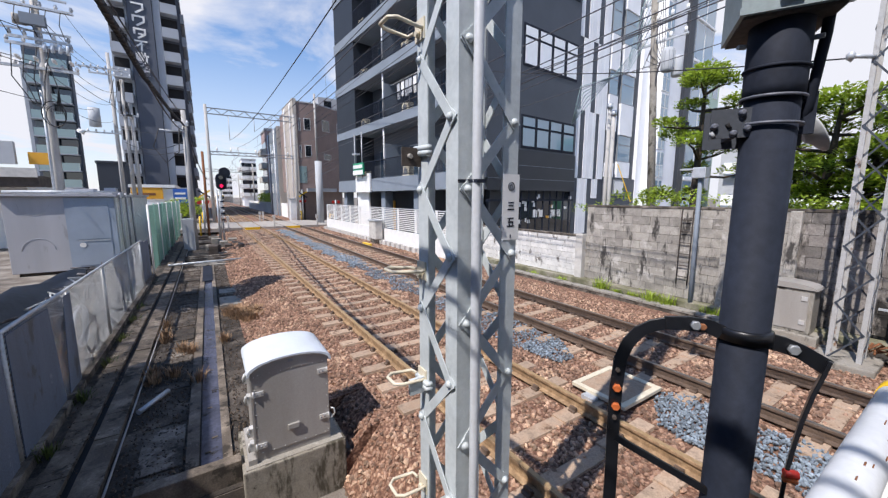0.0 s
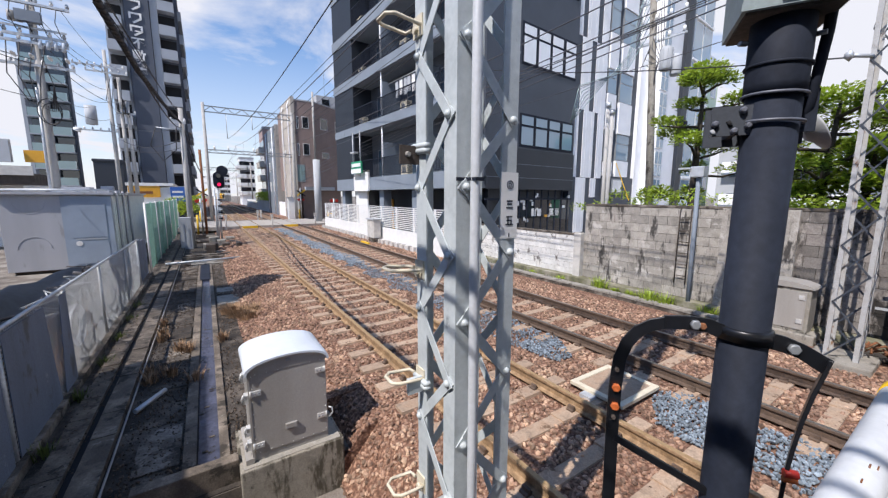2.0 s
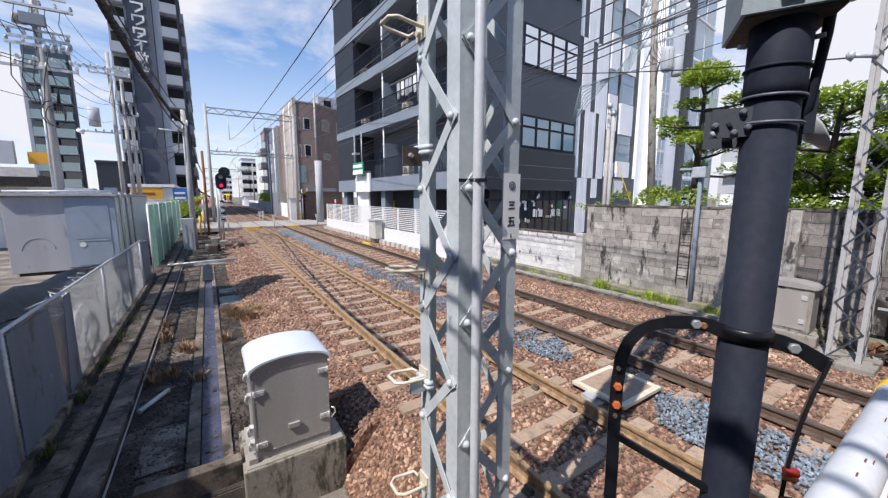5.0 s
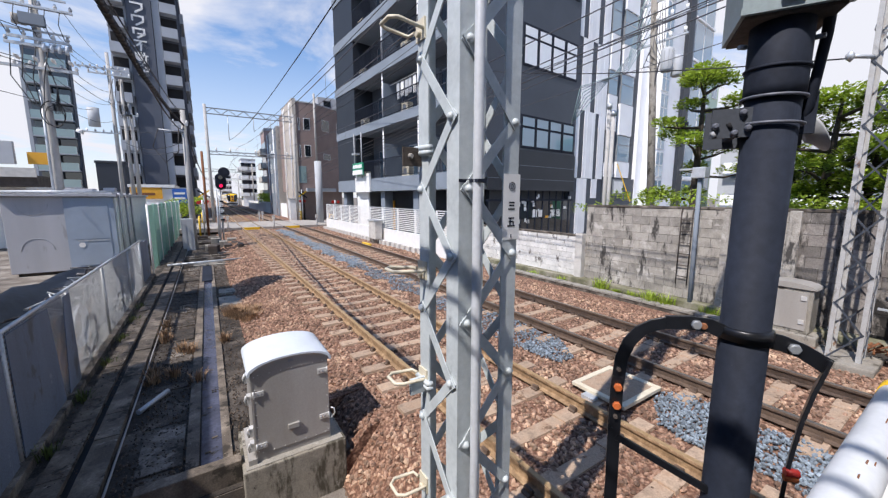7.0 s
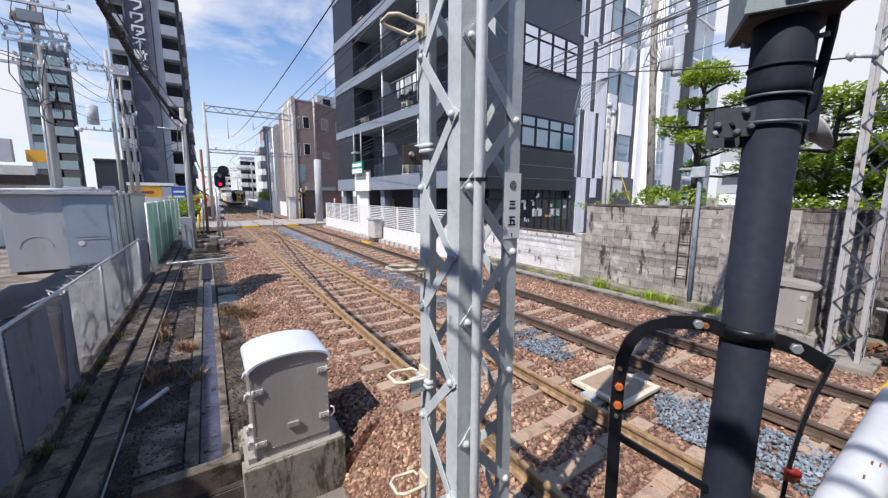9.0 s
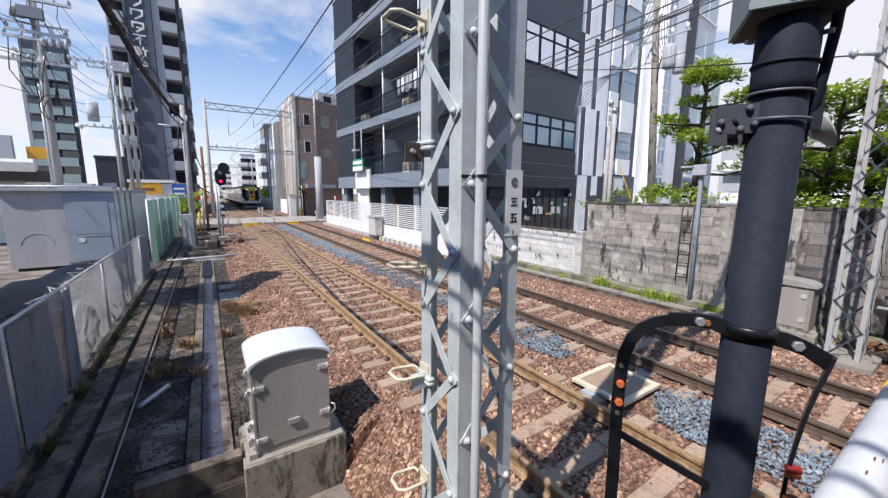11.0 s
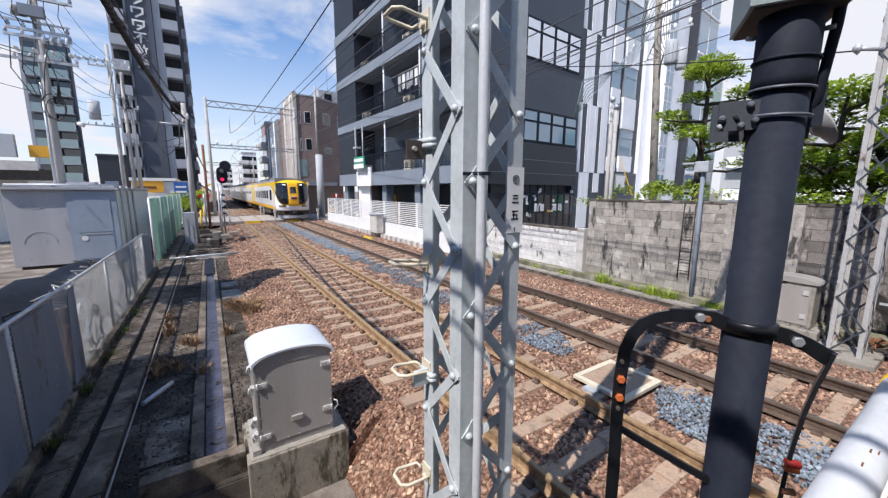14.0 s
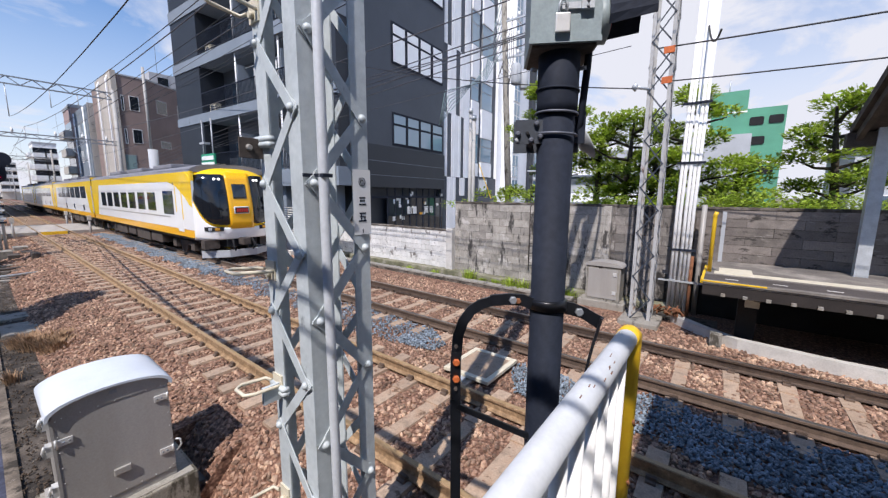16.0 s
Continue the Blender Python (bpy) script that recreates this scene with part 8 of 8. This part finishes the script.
hedge = [(rr.uniform(10.5, 12.2), rr.uniform(-6, 8.2), rr.uniform(2.05, 2.6), rr.uniform(0.25, 0.45)) for _ in range(70)]
tagged(solo("hedge", pads(rr, hedge, 200, 0.09), M["leaf"], "loose green hedge growing above the block wall", "hedge"), kind="stuff")
hedge = [(rr.uniform(-2.6, -0.6), rr.uniform(44, 56), rr.uniform(0.2, 2.4), rr.uniform(0.5, 0.9)) for _ in range(16)] + [(rr.uniform(9.6, 10.6), rr.uniform(64, 96), rr.uniform(1.0, 3.0), rr.uniform(0.6, 1.1)) for _ in range(26)]
tagged(solo("trackside_bushes", pads(rr, hedge, 60, 0.22), M["leaf"], "green bushes along the line beyond the crossing", "bush"), kind="stuff")

# ---- behind the camera and out of view: shelter roof, tree and building added for shade ----
nsh = thing("unseen_shelter", (-1, -7, 1.1), "plain unseen shelter roof behind the platform end, set to cast its shadow", "shelter")
# unseen roof, edges placed so its shadow falls on the ballast
part("roof", B(-3.9, 2.1, -14, -0.6, 4.5, 4.64), M["under"], nsh)
for y in (-3, -8, -13):
    part("column", B(-1.2, -1.0, y - 0.1, y + 0.1, 1.1, 4.5), M["galv"], nsh)
# added tree out of view: its crown throws the round shadow by the path
st_ = thing("shade_tree", (-5.2, 10.9, LOW), "unseen round-crowned tree added to cast a shadow on the ballast", "tree")
part("trunk", S([(-5.2, 10.9, LOW), (-5.15, 10.95, 4), (-5.2, 10.9, 7.9)], [0.16, 0.12, 0.05], 8), M["bark"], st_)
rr = random.Random(77)
tagged(part("crown", pads(rr, [(-5.6 + rr.uniform(-1.4, 0.9), 10.9 + rr.uniform(-0.6, 0.8), 8.1 + rr.uniform(-0.7, 0.5), rr.uniform(0.4, 0.6)) for _ in range(26)], 300, 0.14), M["shrub"], st_), kind="stuff")
# added walls out of view, sized to shade the path and the fenced yard
shd = thing("shade_building", (-8, 3, LOW), "plain unseen building added to shade the service path", "building")
part("wall", B(-12, -4.3, -8, 6.7, LOW, 5.3), M["brown"], shd)
part("rear_wall", B(-14, -6.5, 6.72, 15.0, LOW, 5.2), M["brown"], shd)

# ---- the train ----
TX = 6.31


def car_body(c, y0, y1, front):
    """Shell of one car in its own space: x across, y back from the nose, z over the rails."""
    w, zb, zw, zt = 1.40, 0.92, 3.30, 3.62
    def shell(za, zc, inset, mt, name, label=""):
        bm = bmesh.new()
        for s in (-1, 1):
            xs = sorted((s * (w - inset), s * (w - inset - 0.08)))
            box(bm, xs[0], xs[1], y0 + (0.62 if front else 0), y1, za, zc)
        return part(name, bm, mt, c, label, local=True)
    shell(1.22, 3.12, 0.0, M["trainwhite"], "side_panel")
    shell(zb, 1.22, 0.01, M["trainorange"], "skirt", "orange lower skirt")
    shell(3.12, 3.48, 0.015, M["trainyellow"], "cant_panel", "yellow upper band")
    bm = bmesh.new()
    prism(bm, [(-1.385, 3.46), (-1.33, 3.60), (-1.0, 3.74), (-0.5, 3.80), (0.5, 3.80), (1.0, 3.74), (1.33, 3.60), (1.385, 3.46)], "y", y0 + (0.75 if front else 0), y1)
    part("roof", bm, M["trainroof"], c, "grey roof", local=True)
    part("floor", B(-1.3, 1.3, y0 + (0.6 if front else 0), y1, 0.8, 1.0), M["under"], c, local=True)
    part("end_wall", B(-1.36, 1.36, y1 - 0.1, y1, 0.9, 3.7), M["trainyellow"], c, local=True)
    if not front:
        part("end_wall", B(-1.36, 1.36, y0, y0 + 0.1, 0.9, 3.7), M["trainyellow"], c, local=True)
    # stripe and windows
    for s in (-1, 1):
        xs = sorted((s * 1.404, s * 1.398))
        part("stripe", B(xs[0], xs[1], y0 + (3.2 if front else 0.5), y1 - 1.2, 1.62, 1.68), M["boxgrey"], c, "thin grey stripe", local=True)
        ys = [5.0 + 1.62 * i for i in range(7)] if front else [2.0 + 2.3 * i for i in range(6)]
        for i, y in enumerate(ys):
            ww, z0, z1 = (1.16, 1.86, 2.68) if front else (1.95, 2.25, 3.12)
            wn_ = part("window", B(xs[0] - (0.004 if s < 0 else 0), xs[1] + (0.004 if s > 0 else 0), y0 + y, y0 + y + ww, z0, z1), M["trainglass"], c, local=True)
        if front:
            part("window", B(xs[0] - 0.004, xs[1] + 0.004, y0 + 2.7, y0 + 3.95, 1.76, 2.74), M["trainglass"], c, local=True)
            part("cab_door", B(xs[0] - 0.002, xs[1] + 0.002, y0 + 1.75, y0 + 2.35, 1.1, 3.0), M["trainwhite"], c, local=True)
            for dy in (1.68, 2.35):
                part("door_post", B(xs[0] - 0.006, xs[1] + 0.006, y0 + dy, y0 + dy + 0.07, 1.9 if dy > 2 else 1.6, 3.12), M["trainyellow"], c, "yellow cab door post", local=True)
            part("side_lamp", B(xs[0] - 0.004, xs[1] + 0.004, y0 + 2.5, y0 + 2.62, 2.98, 3.08), M["dark"], c, local=True)
        else:
            for y in (3.0, 7.0, 11.0):
                part("lower_window", B(xs[0] - 0.004, xs[1] + 0.004, y0 + y, y0 + y + 0.5, 1.35, 1.75), M["glassdark"], c, local=True)
        bm = bmesh.new()
        prism(bm, [(y0 + 16.4, 3.12), (y0 + 17.3, 1.22), (y1 - 0.02, 1.22), (y1 - 0.02, 3.12)], "x", xs[0] - 0.003, xs[1] + 0.003)
        part("flash", bm, M["trainyellow"], c, "yellow corner flash", local=True)
        if front:
            bm = bmesh.new()
            prism(bm, [(y0 + 0.63, 3.12), (y0 + 3.2, 3.12), (y0 + 2.3, 2.95), (y0 + 1.35, 2.5), (y0 + 0.95, 2.2), (y0 + 0.63, 2.1)], "x", xs[0] - 0.003, xs[1] + 0.003)
            part("flash", bm, M["trainyellow"], c, "yellow front flash", local=True)
        else:
            bm = bmesh.new()
            prism(bm, [(y0 + 0.02, 3.12), (y0 + 2.0, 3.12), (y0 + 1.0, 1.22), (y0 + 0.02, 1.22)], "x", xs[0] - 0.003, xs[1] + 0.003)
            part("flash", bm, M["trainyellow"], c, "yellow corner flash", local=True)
    for y, l in ((4.5, 2.6), (9.0, 3.0), (13.5, 2.6)):
        bm = B(-0.85, 0.85, y0 + y, y0 + y + l, 3.78, 3.98)
        soft(bm, 0.05)
        part("roof_unit", bm, M["trainroof"], c, "grey roof cooler", local=True)
    # bogies and underfloor boxes
    for by in (2.9, 15.7):
        bg__ = part("bogie", B(-1.0, 1.0, y0 + by - 1.3, y0 + by + 1.3, 0.42, 0.62), M["under"], c, local=True)
        for dy in (-1.05, 1.05):
            for s in (-1, 1):
                part("wheel", S([(s * 0.66, y0 + by + dy, 0.43), (s * 0.80, y0 + by + dy, 0.43)], 0.43, 20), M["under"], bg__, local=True)
                part("axle_box", B(min(s * 0.98, s * 1.14), max(s * 0.98, s * 1.14), y0 + by + dy - 0.2, y0 + by + dy + 0.2, 0.3, 0.62), M["under"], bg__, local=True)
    for y, l, h in ((5.2, 1.6, 0.5), (7.1, 2.2, 0.55), (9.6, 1.4, 0.45), (11.3, 2.6, 0.5), (13.5, 0.7, 0.4)):
        bm = B(-1.25, 1.25, y0 + y, y0 + y + l, 0.85 - h, 0.85)
        soft(bm, 0.03)
        part("equipment_box", bm, M["under"], c, local=True)


def train_front(c):
    """Nose: bent in plan, raked at the top, with two dark wrap-round screens, orange door and white lower lip."""
    def pt(x, z, out=0.0):
        ax = abs(x)
        plan = 0.0 if ax < 0.42 else 0.62 * ((ax - 0.42) / 0.98) ** 2.0
        rake = 0.0 if z < 1.9 else 0.42 * ((z - 1.9) / 1.9) ** 1.5
        low = 0.10 * max(0, (1.15 - z)) / 0.4
        return Vector((x, plan + rake + low - out, z))
    def sheet(us, zs_of, out, mt, name, label="", parent=None):
        bm = bmesh.new()
        rows = []
        n = 8
        for x in us:
            z0, z1 = zs_of(x)
            rows.append([bm.verts.new(pt(x, z0 + (z1 - z0) * k / n, out)) for k in range(n + 1)])
        for a, b in zip(rows, rows[1:]):
            for k in range(n):
                f = bm.faces.new((a[k], b[k], b[k + 1], a[k + 1]))
                f.smooth = True
        ob = part(name, bm, mt, parent or c, label, local=True)
        mo = ob.modifiers.new("thickness", "SOLIDIFY")
        mo.thickness, mo.offset = 0.03, 0
        return ob
    def lin(a, b, n):
        return [a + (b - a) * i / n for i in range(n + 1)]
    def brow(x):
        u = max(0.0, (abs(x) - 0.44) / 0.93)
        return 1.42 + 0.05 * u + 0.9 * u ** 5
    sheet(lin(-1.4, 1.4, 40), lambda x: (0.86, brow(x) - 0.10), 0.0, M["trainwhite"], "front_lip", "white lower front")
    sheet(lin(-1.4, 1.4, 40), lambda x: (brow(x) - 0.10, 3.42 - 0.10 * (abs(x) / 1.4) ** 3), -0.002, M["trainyellow"], "front_shell", "yellow front shell")
    for s in (-1, 1):
        us = [s * u for u in lin(0.44, 1.37, 22)]
        def zr(x):
            u = (abs(x) - 0.44) / 0.93
            lo = brow(x)
            hi = 3.38 - 0.16 * max(0, u - 0.72) ** 2 / 0.08
            if u < 0.06:
                lo, hi = lo + 0.03, hi - 0.03
            return (lo, hi)
        sc = sheet(us, zr, 0.022, M["trainglass"], "windscreen", "dark wrap-round windscreen")
        for dx in (0.62, 0.76):
            p = pt(s * dx, 3.20, 0.04)
            part("head_lamp", S([p, p + Vector((0, -0.015, 0))], 0.05, 14), M["headlamp"], sc, "lit white head lamp", local=True)
        us2 = [s * u for u in lin(0.66, 1.18, 10)]
        lb = sheet(us2, lambda x: (1.20, 1.36), 0.03, M["dark"], "lamp_bezel", "dark lamp bezel")
        p = pt(s * 0.82, 1.28, 0.05)
        part("tail_lamp", B(p.x - 0.11, p.x + 0.11, p.y - 0.012, p.y + 0.01, 1.23, 1.33), M["amber"], lb, local=True)
        p = pt(s * 1.02, 1.28, 0.05)
        part("marker_lamp", B(p.x - 0.08, p.x + 0.08, p.y - 0.012, p.y + 0.03, 1.23, 1.33), M["lid"], lb, local=True)
    sheet(lin(-0.43, 0.43, 8), lambda x: (1.28, 3.46), 0.03, M["trainorange"], "door", "orange gangway door")
    dg = sheet(lin(-0.24, 0.24, 6), lambda x: (2.45, 3.02), 0.05, M["glassdark"], "door_window")
    sheet(lin(-0.27, 0.27, 6), lambda x: (1.86, 2.14), 0.05, M["lid"], "sign_frame", "pale frame of the destination sign")
    sheet(lin(-0.24, 0.24, 6), lambda x: (1.89, 2.11), 0.066, M["dark"], "destination_sign", "dark destination sign")
    bm = bmesh.new()
    for i in range(5):
        box(bm, -0.2 + i * 0.085, -0.14 + i * 0.085, -0.104, -0.098, 1.93, 2.07)
    part("lettering_bar", bm, M["red"], c, local=True)
    # roof cap over the nose
    bm = bmesh.new()
    rows = []
    for i in range(7):
        f = i / 6
        row = []
        for j in range(21):
            x = -1.4 + 2.8 * j / 20
            front_p = pt(x, 3.42 - 0.10 * (abs(x) / 1.4) ** 3)
            hi = 3.48 + 0.30 * (1 - (abs(x) / 1.4) ** 2.4)
            yb = 1.3
            row.append(bm.verts.new((x, front_p.y + (yb - front_p.y) * f, front_p.z + (hi - front_p.z) * math.sin(f * math.pi / 2))))
        rows.append(row)
    for a, b in zip(rows, rows[1:]):
        for k in range(20):
            f = bm.faces.new((a[k], a[k + 1], b[k + 1], b[k]))
            f.smooth = True
    part("roof_cap", bm, M["trainyellow"], c, "yellow roof cap", local=True)
    part("bulkhead", B(-1.3, 1.3, 1.0, 1.1, 0.9, 3.5), M["dark"], c, local=True)
    # coupler, plough
    part("coupler_pocket", B(-0.55, 0.55, 0.12, 0.8, 0.55, 0.95), M["dark"], c, local=True)
    bm = B(-0.14, 0.14, -0.32, 0.3, 0.62, 0.9)
    soft(bm, 0.03)
    part("coupler", bm, M["under"], c, local=True)
    for s in (-1, 1):
        part("air_hose", S([(s * 0.35, 0.05, 0.85), (s * 0.4, -0.12, 0.55), (s * 0.32, -0.05, 0.4)], 0.03, 6), M["dark"], c, local=True)
        part("step_bracket", B(min(s * 0.75, s * 1.25), max(s * 0.75, s * 1.25), 0.25, 0.6, 0.5, 0.86), M["under"], c, local=True)
    bm = bmesh.new()
    prism(bm, [(-1.25, 0.55), (-0.5, 0.02), (0.5, 0.02), (1.25, 0.55), (1.25, 0.62), (0.5, 0.1), (-0.5, 0.1), (-1.25, 0.62)], "z", 0.14, 0.42)
    part("snow_plough", bm, M["greywall"], c, "grey snow plough", local=True)


CARS = []
for k in range(4):
    c = thing("train_car", (TX, 200 + k * 19.0, 0), ("white and yellow express train lead car with orange nose door", "white and yellow double-deck train car with orange flashes")[k > 0], "train car", group="cars of the train")
    car_body(c, 0.0, 18.6, k == 0)
    if k == 0:
        train_front(c)
    if k:
        bm = B(-0.5, 0.5, -0.4, 0.02, 1.0, 3.2)
        part("gangway", bm, M["dark"], c, local=True)
    pan = [(-0.5, 16, 3.8), (0.2, 15.2, 4.5), (-0.4, 14.6, 5.15)]
    if k == 2:
        part("pantograph", S(pan, 0.03, 6), M["under"], c, local=True)
        part("pantograph_head", S([(-0.7, 14.6, 5.17), (0.7, 14.6, 5.17)], 0.04, 6), M["under"], c, local=True)
    c.scale = (1, 1, 0.955)
    CARS.append(c)


def motions():
    nose = ((0, 226), (3.5, 172.5), (6.5, 129.5), (9.0, 94.5), (11.5, 61.7), (12.5, 50.0), (13.5, 39.2), (14.0, 34.2), (14.5, 29.1), (15.0, 24.1), (15.5, 19.3), (16.0, 14.6))
    for k, c in enumerate(CARS):
        walk(c, [(t, pose(TX, y + k * 19.0, 0)) for t, y in nose])


motions()
